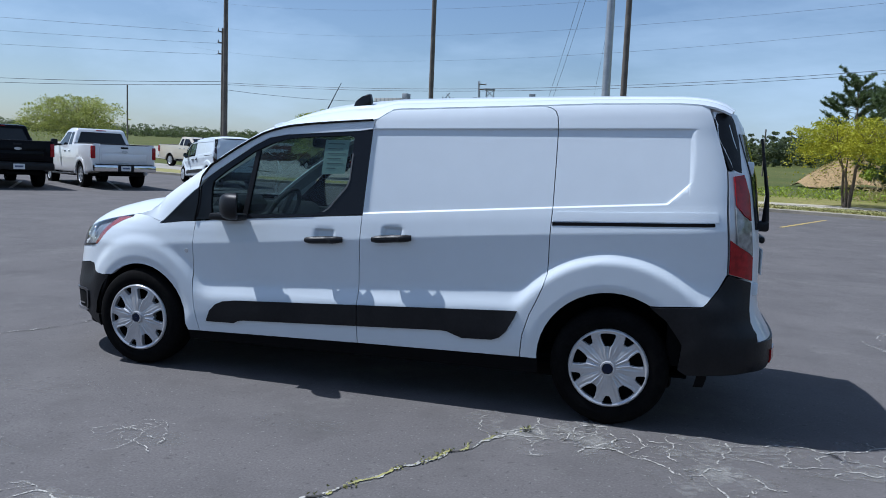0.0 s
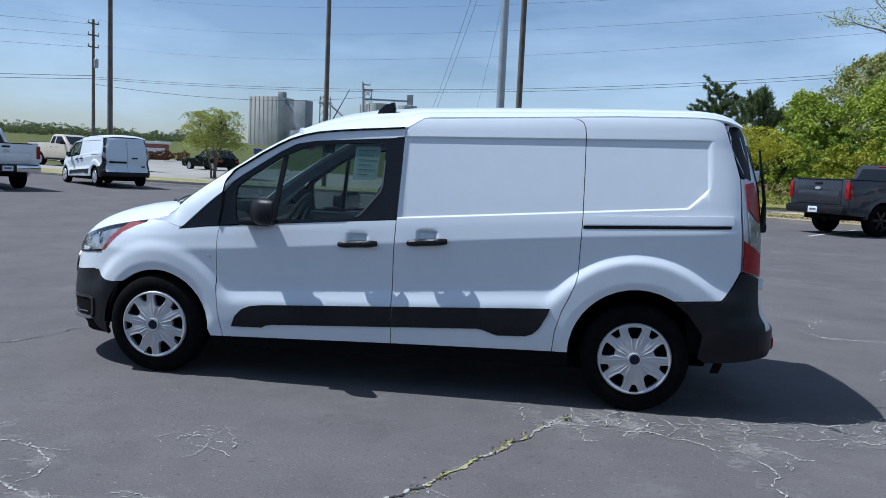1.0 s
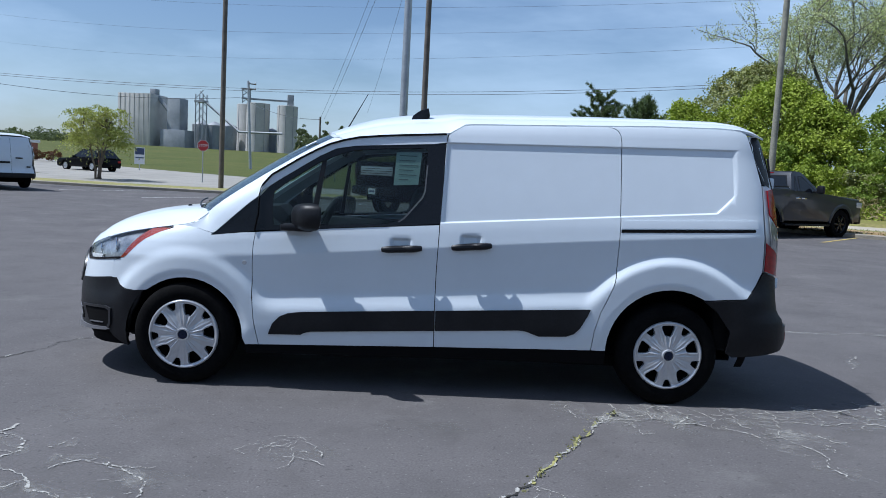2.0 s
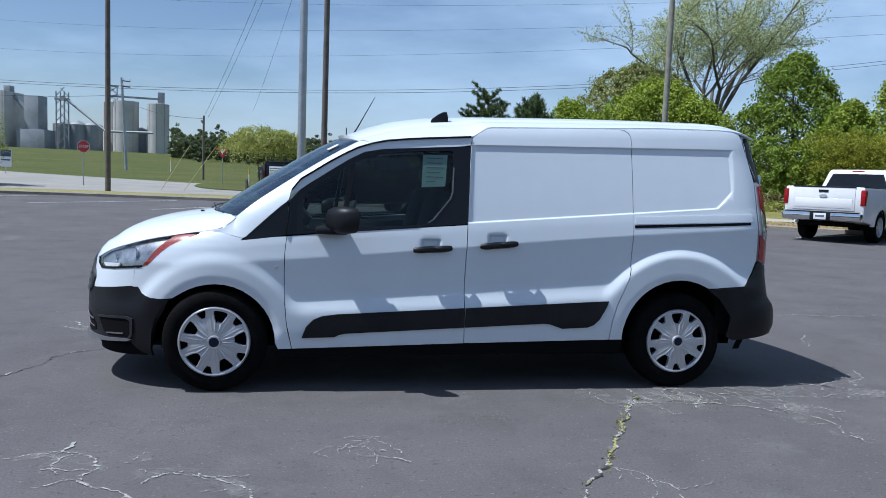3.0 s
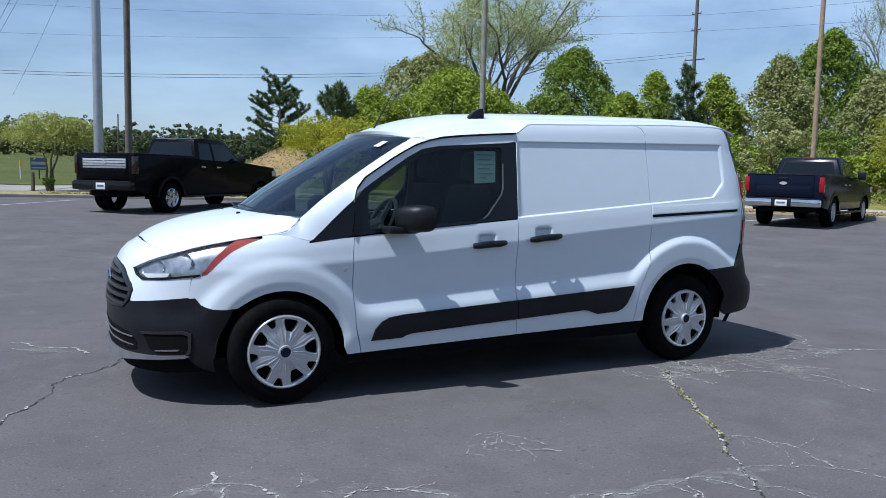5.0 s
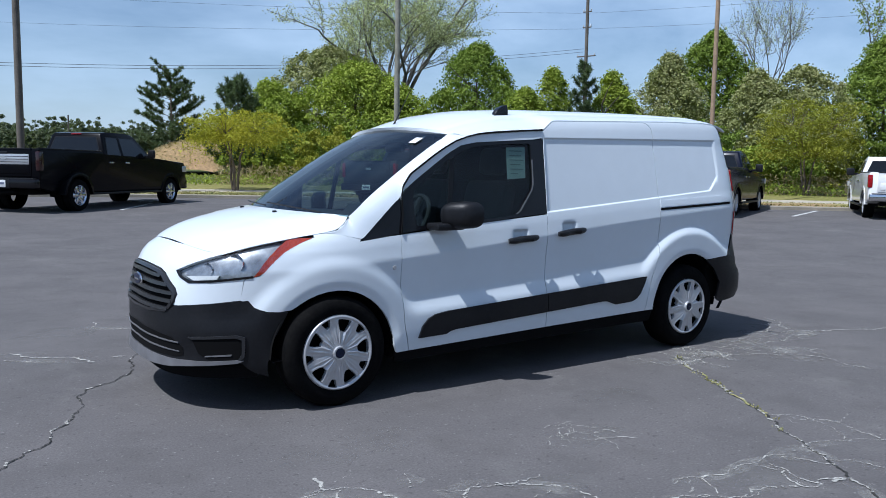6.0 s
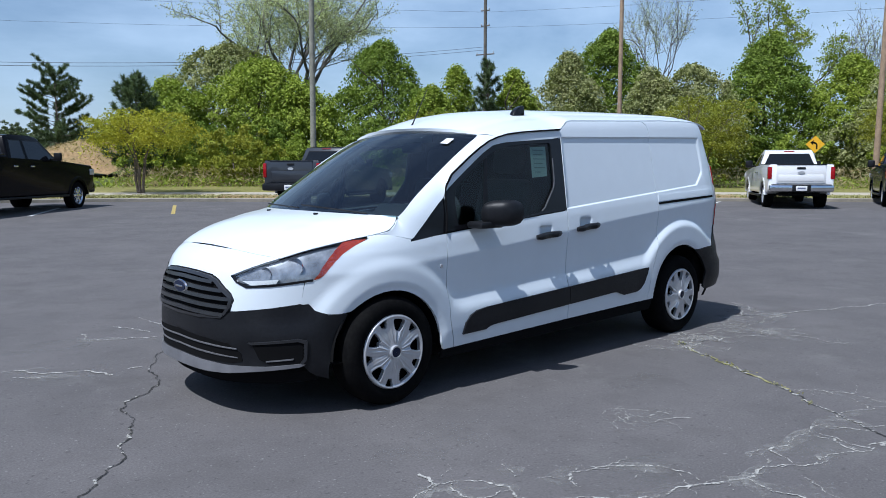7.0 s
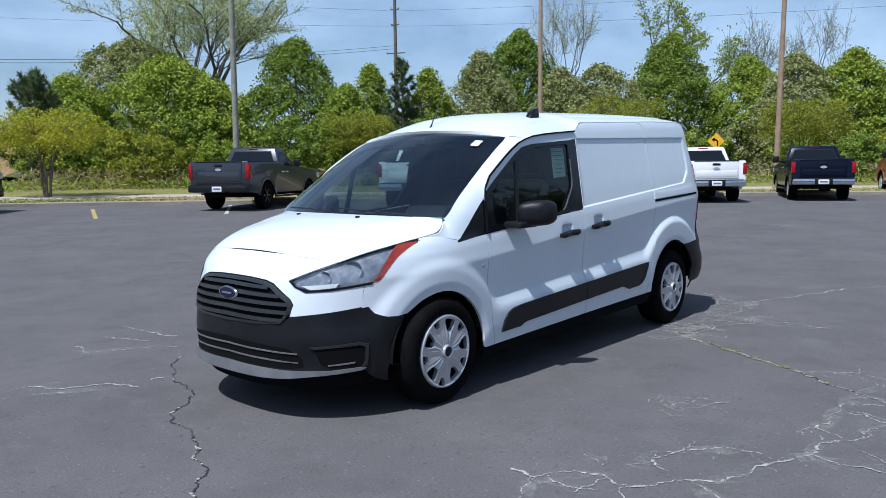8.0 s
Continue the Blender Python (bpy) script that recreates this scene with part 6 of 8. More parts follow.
# ---- poles, signs, wires ----
LOOKOUT = (-3.38, -3.82)


def seen(az, d):
    return LOOKOUT[0] + d * math.sin(radians(az)), LOOKOUT[1] + d * math.cos(radians(az))


def pole(label, x, y, h, r0, r1, mat, lean=(0, 0), name="pole"):
    z = rise(x, y)
    thing = empty(name, label, "pole", Matrix.Translation((x, y, z)))
    n = 8
    bm = tube(bmesh.new(), [(lean[0] * i / n, lean[1] * i / n, -0.2 + (h + 0.2) * i / n) for i in range(n + 1)], [r0 + (r1 - r0) * i / n for i in range(n + 1)], 12)
    part("shaft", bm, mat, thing)
    return thing


def crossarms(thing, h, az, count, gap, half):
    d = Vector((math.sin(radians(az)), math.cos(radians(az)), 0))
    for k in range(count):
        z = h - 0.35 - gap * k
        a = part("crossarm", tube(bmesh.new(), [d * -half + Vector((0, 0, z)), d * half + Vector((0, 0, z))], [0.06, 0.06], 6), POLE_WOOD, thing)
        for q in (-0.9, 0.9):
            bm = lathe(bmesh.new(), [(0.02, 0), (0.06, 0.05), (0.04, 0.1), (0.06, 0.15), (0.02, 0.22)], axis_y=False, seg=8)
            p = d * half * q + Vector((0, 0, z + 0.05))
            bmesh.ops.translate(bm, vec=p, verts=bm.verts[:])
            part("insulator", bm, STEEL, a)


def lamp_head(thing, h, az):
    d = Vector((math.sin(radians(az)), math.cos(radians(az)), 0))
    arm = part("lamp_arm", tube(bmesh.new(), [Vector((0, 0, h - 0.1)), d * 0.5 + Vector((0, 0, h))], [0.035, 0.03], 8), STEEL, thing)
    bm = box(bmesh.new(), (-0.35, -0.18, -0.09), (0.35, 0.18, 0.09), 0.04)
    bmesh.ops.transform(bm, matrix=Matrix.Translation(d * 0.85 + Vector((0, 0, h))) @ Matrix.Rotation(math.pi / 2 - radians(az), 4, "Z"), verts=bm.verts[:])
    part("lamp_housing", bm, STEEL, arm)


pole("tall dark steel light pole beside the parked van", -15.6, 24.6, 13, 0.115, 0.08, POLE_WOOD, name="light_pole")
U_LEFT = (-37.7, 58.8)
p = pole("wooden utility pole with crossarms across the road", *U_LEFT, 12.2, 0.17, 0.11, POLE_WOOD, name="utility_pole")
crossarms(p, 12.2, 20, 3, 1.0, 0.55)
part("transformer", lathe(bmesh.new(), [(0.02, 8.0), (0.19, 8.05), (0.2, 8.75), (0.05, 8.85)], axis_y=False, seg=14, centre=(0.32, -0.1, 0)), STEEL, p)
pole("tall brown wooden pole on the grass verge", -8.2, 30.6, 14, 0.12, 0.095, POLE_WOOD, name="wooden_pole")
pole("shiny galvanised steel pole", 0.2, 28.6, 16, 0.19, 0.14, STEEL, name="steel_pole")
pole("weathered wooden pole near the kerb", 1.12, 25.95, 14, 0.13, 0.1, POLE_WOOD, name="wooden_pole")
pole("grey weathered wooden pole behind a pickup truck", 13.0, 20.4, 15, 0.115, 0.085, GREY_WOOD, lean=(0.1, 0.1), name="wooden_pole")
pole("tan wooden pole at the edge of the trees", 23.2, 14.1, 16, 0.09, 0.07, TAN_WOOD, lean=(0.15, 0.1), name="wooden_pole")
p = pole("tan wooden light pole with a flat lamp head", 30.98, 7.3, 9.15, 0.125, 0.09, TAN_WOOD, lean=(0.1, -0.1), name="light_pole")
lamp_head(p, 9.05, 130)
U_RIGHT = (53.5, 52.0)
p = pole("tall utility pole rising behind the trees", *U_RIGHT, 22, 0.2, 0.14, POLE_WOOD, name="utility_pole")
crossarms(p, 19.5, 160, 4, 1.5, 0.45)
crossarms(p, 12.2, 160, 1, 1.5, 1.0)
p = pole("thin dark pole in the grass field", -8.2, 62.0, 5.3, 0.1, 0.08, POLE_WOOD, name="utility_pole")
p = pole("slim pale grey pole before the silos", -19.15, 84.0, 9.9, 0.17, 0.13, STEEL, lean=(-0.5, 0), name="utility_pole")
crossarms(p, 9.9, 60, 2, 0.6, 0.4)
pole("distant thin pole by the far woods", 5.6, 105.0, 6.5, 0.1, 0.08, POLE_WOOD, name="utility_pole")
pole("distant thin pole by the far woods", 13.0, 95.0, 5.5, 0.1, 0.08, POLE_WOOD, name="utility_pole")
p = pole("distant pole beyond the field", -75.0, 92.0, 9.0, 0.12, 0.1, POLE_WOOD, name="utility_pole")


def wire(label, a, b, sag, r=0.018, n=24):
    a, b = Vector(a), Vector(b)
    pts = [a.lerp(b, i / n) - Vector((0, 0, sag * 4 * (i / n) * (1 - i / n))) for i in range(n + 1)]
    return tagged(part("cable", tube(bmesh.new(), pts, [r] * (n + 1), 5), WIRE), label, "cable", "overhead cables")


ul, ur = rise(*U_LEFT), rise(*U_RIGHT)
for dz, dy in ((0.0, 0), (0.32, 0.4)):
    wire("dark overhead cable between utility poles", (U_LEFT[0], U_LEFT[1] + dy, ul + 7.1 + dz * 0.6), (U_RIGHT[0], U_RIGHT[1] + dy, ur + 12.3 + dz), 2.5, 0.016 if dz >= 0 else 0.01)
    wire("dark overhead cable leaving a utility pole", (U_LEFT[0], U_LEFT[1] + dy, ul + 7.1 + dz), (-92, 42 + dy, 8.6 + dz * 2), 0.9, 0.022)
for k in range(4):
    wire("thin overhead cable high in the sky", (U_RIGHT[0], U_RIGHT[1], ur + 19.0 - 1.5 * k), (-120, 160 + 4 * k, 46 - 5.5 * k), 5.0, 0.011)
    wire("thin overhead cable high in the sky", (U_RIGHT[0], U_RIGHT[1], ur + 19.0 - 1.5 * k), (74, -60, 17 - 1.5 * k), 1.8, 0.01)
for k in range(3):
    wire("thin overhead cable from a wooden pole", (U_LEFT[0], U_LEFT[1], ul + 11.8 - 1.0 * k), (-130, 30, 18.5 - 2.0 * k), 1.0, 0.011)
for x in (0.0, 0.35):
    wire("thin slanting cable from the steel pole", (0.2 + x, 28.6, 14.0), (-8.2 + x, 62.0, 6.0), 0.4, 0.01)
wire("thin slanting cable from the wooden pole", (1.12, 25.95, 13.0), (-4.5, 66.0, 7.0), 0.4, 0.008)
wire("sagging service cable before the silos", (-19.6, 84.0, 9.0), (-8.2, 62.0, 5.9), 0.5, 0.02)
wire("sagging service cable over the side road", (-37.7, 58.8, 7.6), (-19.6, 84.0, 9.5), 0.8, 0.018)
GUARD = material("yellow_guy_guard", (0.42, 0.38, 0.15), 0.6)
for a, b in (((-6.7, 34.7), (-5.4, 35.2)), ((-5.6, 34.6), (-4.1, 35.0))):
    z = rise(*a)
    tagged(part("guy_guard", tube(bmesh.new(), [(a[0], a[1], z), (b[0], b[1], z + 2.3)], [0.016, 0.016], 6), GUARD), "yellowish guy wire guard slanting from the ground", "guy wire", "guy wires")


def sign(label, x, y, z, az, outline_pts, mat, rim=None, post=STEEL, face_marks=()):
    """A sheet sign on a post; az is the way it faces."""
    g = rise(x, y)
    thing = empty("road_sign", label, "sign", Matrix.Translation((x, y, g)) @ Matrix.Rotation(math.pi - radians(az), 4, "Z"))
    part("post", tube(bmesh.new(), [(0, 0.03, -0.1), (0, 0.03, z + 0.2)], [0.03, 0.03], 8), post, thing)
    n = 0
    for pts, m, d in [(outline_pts, mat, 0.0)] + list(face_marks):
        bm = bmesh.new()
        a = [bm.verts.new((px, -0.004 - d, z + pz)) for px, pz in pts]
        b = [bm.verts.new((px, 0.004, z + pz)) for px, pz in pts]
        bm.faces.new(a)
        bm.faces.new(b[::-1])
        for i in range(len(a)):
            bm.faces.new((a[i], b[i], b[(i + 1) % len(a)], a[(i + 1) % len(a)]))
        bmesh.ops.recalc_face_normals(bm, faces=bm.faces[:])
        part("plate" if n == 0 else "marking", bm, m, thing)
        n += 1
    return thing


def letters(thing, text, size, z, mat, d):
    cu = bpy.data.curves.new("lettering", "FONT")
    cu.body, cu.size, cu.align_x, cu.align_y, cu.extrude = text, size, "CENTER", "CENTER", 0.002
    ob = new("lettering", cu)
    cu.materials.append(mat)
    ob.parent = thing
    ob.matrix_local = Matrix.Translation((0, -d, z)) @ Matrix.Rotation(radians(90), 4, "X")


octagon = [(0.3 * math.cos(radians(22.5 + 45 * k)), 0.3 * math.sin(radians(22.5 + 45 * k))) for k in range(8)]
s = sign("red octagonal stop sign on a thin post", -10.9, 36.9, 2.03, 160, [(1.07 * a, 1.07 * b) for a, b in octagon], SIGN_WHITE, face_marks=[(octagon, SIGN_RED, 0.004)])
letters(s, "STOP", 0.2, 2.03, SIGN_WHITE, 0.012)
tri = [(-0.46, 0.27), (0.46, 0.27), (0.0, -0.53)]
sign("red and white triangular give-way sign", -5.7, 53.0, 2.3, 190, tri, SIGN_RED, face_marks=[([(0.45 * a, 0.45 * b + 0.01) for a, b in tri], SIGN_WHITE, 0.004)])
arrow = [(0.97 * q, 0.97 * w) for q, w in ((0.05, -0.3), (0.13, -0.3), (0.13, -0.02), (0.06, 0.1), (-0.1, 0.16), (-0.08, 0.26), (-0.28, 0.12), (-0.13, -0.04), (-0.11, 0.06), (0.02, 0.0), (0.05, -0.06))]
sign("yellow diamond warning sign with a black bent arrow", *seen(68.2, 52), 2.3, 248, [(0, -0.52), (0.52, 0), (0, 0.52), (-0.52, 0)], SIGN_YELLOW, face_marks=[(arrow, DARK, 0.004)])
sign("small white and blue notice board in the grass", -21.4, 56.0, 1.15, 165, [(-0.38, -0.65), (0.38, -0.65), (0.38, 0.65), (-0.38, 0.65)], SIGN_WHITE,
     face_marks=[([(-0.34, 0.1), (0.34, 0.1), (0.34, 0.6), (-0.34, 0.6)], SIGN_BLUE, 0.004), ([(-0.3, -0.2), (0.3, -0.2), (0.3, -0.1), (-0.3, -0.1)], SIGN_BLUE, 0.004)])
sign("small dark grey notice board near the road", -2.35, 47.0, 0.95, 185, [(-0.45, -0.36), (0.45, -0.36), (0.45, 0.36), (-0.45, 0.36)], SIGN_BLUE, post=DARK,
     face_marks=[([(-0.4, -0.05), (0.4, -0.05), (0.4, 0.12), (-0.4, 0.12)], SILO_DARK, 0.004), ([(-0.4, -0.28), (0.4, -0.28), (0.4, -0.2), (-0.4, -0.2)], SILO_DARK, 0.004)])
for x, y, h in ((-3.3, 46.4, 1.15), (-2.2, 30.2, 0.8), (6.6, 26.6, 1.2), (-14.5, 84.0, 1.6)):
    z = rise(x, y)
    post = empty("marker_post", "thin yellow and white marker post in the grass", "post", Matrix.Translation((x, y, z)), "marker posts")
    part("stake", tube(bmesh.new(), [(0, 0, -0.05), (0, 0, h * 0.7)], [0.035 if h > 1 else 0.075, 0.035 if h > 1 else 0.08], 8), SIGN_WHITE if h > 1 else POLE_WOOD, post)
    part("cap", tube(bmesh.new(), [(0, 0, h * 0.7), (0, 0, h)], [0.04 if h > 1 else 0.08, 0.036 if h > 1 else 0.07], 8), SIGN_YELLOW if h > 1 else POLE_WOOD, post)


# ---- grain works beyond the field ----
def silo(x, y, r, h, mat, label, conical=False, z0=None):
    z = rise(x, y) if z0 is None else z0
    thing = empty("silo", label, "silo", Matrix.Translation((x, y, z)), "silos")
    part("barrel", lathe(bmesh.new(), [(r, -2), (r, h), (r * 0.98, h + 0.1), (0.05, h + (r * 0.5 if conical else 0.4))], axis_y=False, seg=28), mat, thing)
    bm = bmesh.new()
    for k in range(8):
        a = 2 * math.pi * k / 8
        tube(bm, [(1.005 * r * math.cos(a), 1.005 * r * math.sin(a), 0), (1.005 * r * math.cos(a), 1.005 * r * math.sin(a), h)], [0.15, 0.15], 5)
    part("seam", bm, SILO_DARK, thing)
    return thing


def bearing(t_az, d, eye=(0.12, -5.66)):
    return eye[0] + d * math.sin(radians(t_az)), eye[1] + d * math.cos(radians(t_az))


x, y = bearing(-10.3, 420)
silo(x, y, 5.2, 26.4, SILO, "tall pale concrete grain silo", z0=8.5)
x, y = bearing(-12.35, 425)
silo(x, y, 6.0, 27.2, SILO, "tall pale concrete grain silo", z0=8.5)
x, y = bearing(-12.95, 438)
silo(x, y, 6.6, 27.2, SILO, "tall pale concrete grain silo", z0=8.5)
x, y = bearing(-11.4, 432)
silo(x, y, 4.0, 13.5, SILO_DARK, "grey metal grain bin", True, 8.5)
for az in (-14.4, -15.3, -16.2):
    x, y = bearing(az, 430)
    silo(x, y, 4.6, 14.5, SILO_DARK, "grey metal grain bin", True, 8.5)
x, y = bearing(-19.85, 432)
works = empty("grain_elevator", "grey corrugated grain elevator with a conveyor tower", "building", Matrix.Translation((x, y, 8.5)) @ Matrix.Rotation(radians(-12), 4, "Z"))
part("hall", box(bmesh.new(), (-10.5, -8, -3), (7.5, 8, 28.0), 0.1), SILO, works, "pale corrugated sheet walls")
for k in range(7):
    part("rib", box(bmesh.new(), (-9.5 + 2.6 * k, -8.12, -3), (-9.2 + 2.6 * k, -8.02, 28.0)), SILO, works)
part("roof_house", box(bmesh.new(), (3.5, -2, 28), (6.5, 2, 31), 0.1), SILO_DARK, works)
part("tower", box(bmesh.new(), (14.5, -4, -3), (21.5, 4, 26.5), 0.1), SILO_DARK, works)
part("annex", box(bmesh.new(), (12.0, -6, -3), (25.5, 5, 10.5), 0.1), SILO_DARK, works)
part("conveyor", tube(bmesh.new(), [(7, 0, 27), (15, 0, 18)], [0.9, 0.9], 8), SILO_DARK, works)
bm = bmesh.new()
for px in (29.0, 33.0):
    for py in (-2, 2):
        tube(bm, [(px, py, -3), (px, py, 29)], [0.3, 0.3], 6)
for k in range(8):
    z = -1 + 4 * k
    tube(bm, [(29, -2, z), (33, -2, z + 4)], [0.2, 0.2], 5)
    tube(bm, [(29, 2, z + 4), (33, 2, z)], [0.2, 0.2], 5)
box(bm, (28.4, -2.5, 25), (33.6, 2.5, 26))
part("lift_frame", bm, SILO_DARK, works)
part("long_conveyor", tube(bmesh.new(), [(31, 0, 27), (52, 0, 11), (75, 0, 11)], [0.6, 0.6, 0.6], 6), SILO_DARK, works)
x, y = bearing(-12.3, 424)
top = empty("gallery", "grey conveyor gallery on top of the silos", "building", Matrix.Translation((x, y, 35.6)) @ Matrix.Rotation(radians(12), 4, "Z"))
part("walkway", box(bmesh.new(), (-9, -0.7, 1.8), (17, 0.7, 2.7), 0.05), SILO_DARK, top)
part("head_house", box(bmesh.new(), (14.5, -1.6, -0.4), (17.8, 1.6, 5.6), 0.1), SILO_DARK, top)
bm = bmesh.new()
for px in (-8.5, -4.5):
    for py in (-2, 2):
        tube(bm, [(px, py, 0), (px, py, 7.5)], [0.2, 0.2], 6)
for k in range(2):
    tube(bm, [(-8.5, -2, 3.5 * k), (-4.5, -2, 3.5 * k + 3.5)], [0.2, 0.2], 5)
    tube(bm, [(-4.5, 2, 3.5 * k), (-8.5, 2, 3.5 * k + 3.5)], [0.2, 0.2], 5)
box(bm, (-9.2, -2.3, 7.0), (-3.8, 2.3, 7.5))
part("mast", bm, SILO_DARK, top)
BRICK_RED = material("red_brown_wall", (0.3, 0.12, 0.08), 0.85, second=(0.22, 0.09, 0.06), scale=1.0)
hut = empty("roadside_sign_wall", "low red-brown roadside wall sign with pale band", "sign", stand(-37.5, 68.5, -30))
part("wall", box(bmesh.new(), (-0.3, -1.7, 0), (0.3, 1.7, 1.6), 0.05), BRICK_RED, hut)
part("cap", box(bmesh.new(), (-0.4, -1.9, 1.6), (0.4, 1.9, 1.85), 0.04), SIGN_WHITE, hut)
part("face_band", box(bmesh.new(), (0.3, -1.3, 0.5), (0.34, 1.3, 1.2), 0.01), SIGN_WHITE, hut)


# ---- trees ----
rng = np.random.default_rng(7)


def leaf_mesh(name, centres, outward, size, mat, parent, long=1.5):
    """Many small folded leaves, one island each; outward biases the way they face."""
    n = len(centres)
    d = rng.normal(size=(n, 3))
    d += outward * 0.8 + np.array([0, 0, 0.3])
    d /= np.linalg.norm(d, axis=1)[:, None]
    a = np.cross(d, rng.normal(size=(n, 3)))
    a /= np.linalg.norm(a, axis=1)[:, None] + 1e-9
    b = np.cross(d, a)
    s = size * rng.uniform(0.6, 1.35, size=(n, 1))
    v = np.empty((n, 4, 3))
    v[:, 0], v[:, 1] = centres - a * s * long * 0.5, centres - b * s * 0.5 + d * s * 0.12
    v[:, 2], v[:, 3] = centres + a * s * long * 0.5, centres + b * s * 0.5 + d * s * 0.12
    me = bpy.data.meshes.new(name)
    me.vertices.add(4 * n)
    me.vertices.foreach_set("co", v.reshape(-1))
    me.loops.add(4 * n)
    me.loops.foreach_set("vertex_index", np.arange(4 * n, dtype=np.int32))
    me.polygons.add(n)
    me.polygons.foreach_set("loop_start", np.arange(0, 4 * n, 4, dtype=np.int32))
    me.update(calc_edges=True)
    me.validate()
    me.materials.append(mat)
    ob = new(name, me)
    ob.parent = parent
    return ob


def clump_mesh(name, centres, outward, per, spread, size, mat, parent, long=1.5):
    """Clusters of leaves round the given centres."""
    m = len(centres)
    k = rng.normal(size=(m, per, 3)) * np.array(spread) * rng.uniform(0.6, 1.35, size=(m, 1, 1))
    k[:, :, 2] -= 0.35 * (k[:, :, 0] ** 2 + k[:, :, 1] ** 2) / max(spread[0], 1e-3)
    pts = (centres[:, None, :] + k).reshape(-1, 3)
    pts[:, 2] = np.clip(pts[:, 2], 0.03, None)
    return leaf_mesh(name, pts, np.repeat(outward, per, axis=0) * 0.9, size, mat, parent, long)


def crown_points(centre, radii, clumps, per, spread, hollow=0.55, lump=0.45):
    """Leaves in clumps over an uneven ellipsoid."""
    d = rng.normal(size=(clumps, 3))
    d /= np.linalg.norm(d, axis=1)[:, None]
    reach = hollow + (1 - hollow) * rng.uniform(0, 1, size=(clumps, 1)) ** 0.6
    wob = 1 + lump * np.array([noise.noise(Vector(q) * 1.7 + Vector(centre)) for q in d])[:, None]
    c = np.array(centre) + d * reach * wob * np.array(radii)
    k = rng.normal(size=(clumps, per, 3))
    k /= np.linalg.norm(k, axis=2)[:, :, None]
    k *= rng.uniform(0.2, 1.0, size=(clumps, per, 1)) ** 0.5
    k[:, :, 2] *= 0.7
    pts = (c[:, None, :] + k * spread).reshape(-1, 3)
    out_dir = (0.6 * np.repeat(d, per, axis=0) + 0.6 * k.reshape(-1, 3))
    return pts, out_dir


def limbs(bm, base, height, r, count, reach, start=0.3, seed=0, levels=2, fine=None):
    """A tapered trunk with forking limbs."""
    rnd = random.Random(seed)

    def grow(p, d, length, rad, level):
        pts, q, dd = [p], p, d
        n = 5
        for i in range(n):
            dd = (dd + Vector((rnd.uniform(-1, 1), rnd.uniform(-1, 1), rnd.uniform(-0.3, 0.7))) * 0.18).normalized()
            q = q + dd * length / n
            pts.append(q)
        tube(bm, pts, [max(0.012, rad * (1 - 0.7 * i / n)) for i in range(n + 1)], 7 if level == 0 else 5, cap=False)
        if level < levels:
            for k in range(count if level == 0 else max(2, count - 2)):
                t = start + (1 - start) * (k + rnd.random()) / count
                i = min(n - 1, int(t * n))
                o = pts[i].lerp(pts[i + 1], t * n - i)
                a = rnd.uniform(0, 2 * math.pi)
                side = Vector((math.cos(a), math.sin(a), rnd.uniform(0.3, 1.0))).normalized()
                grow(o, (dd * 0.4 + side).normalized(), length * (reach if level == 0 or fine is None else fine) * rnd.uniform(0.6, 1.0), rad * 0.55 * (1 - 0.4 * t), level + 1)
    grow(Vector(base), Vector((0, 0, 1)), height, r, 0)


ROUND = [(0.0, 0.5), (0.12, 0.82), (0.3, 1.0), (0.5, 0.98), (0.7, 0.82), (0.85, 0.58), (0.95, 0.32), (1.0, 0.1)]
OVAL = [(0.0, 0.55), (0.15, 0.85), (0.35, 1.0), (0.55, 0.88), (0.75, 0.62), (0.9, 0.34), (1.0, 0.08)]


def broadleaf(x, y, h, w, mat, label, seed=1, low=0.04, form=ROUND, per=80, leaf=0.118, group="woodland trees"):
    """A full tree: a trunk with limbs, and a crown of small drooping sprays over a lumpy outline, with hollows between."""
    tree = empty("tree", label, "tree", Matrix.Translation((x, y, rise(x, y) - 0.1)), group)
    bm = bmesh.new()
    limbs(bm, (0, 0, 0), h * 0.75, 0.02 * h, 6, 0.42, 0.25, seed, 1)
    part("trunk", bm, BARK, tree)
    r = random.Random(seed + 100)
    off = Vector((seed * 3.7, seed * 1.3, 0))
    cs, ds = [], []
    while len(cs) < int(7.2 * w * h):
        t = r.random() ** 0.9
        a = r.uniform(0, 2 * math.pi)
        d = Vector((math.cos(a), math.sin(a), 0.0))
        wide = w / 2 * lerp_table(form, t)
        q = Vector((d.x * wide, d.y * wide, h * (low + (1 - low) * t)))
        lump = noise.noise(q * 0.55 + off) * 0.34 + noise.noise(q * 1.3 + off) * 0.26
        if lump < -0.22 and r.random() < 0.55:
            continue
        k = (1 + lump) * (r.uniform(0.86, 1.02) if r.random() < 0.72 else r.uniform(0.35, 0.86))
        cs.append((q.x * k, q.y * k, q.z * (1 + 0.1 * lump)))
        ds.append((d.x * 0.7, d.y * 0.7, 0.25 + 0.9 * t))
    clump_mesh("crown", np.array(cs), np.array(ds), per, (0.3, 0.3, 0.15), leaf, mat, tree)
    return tree


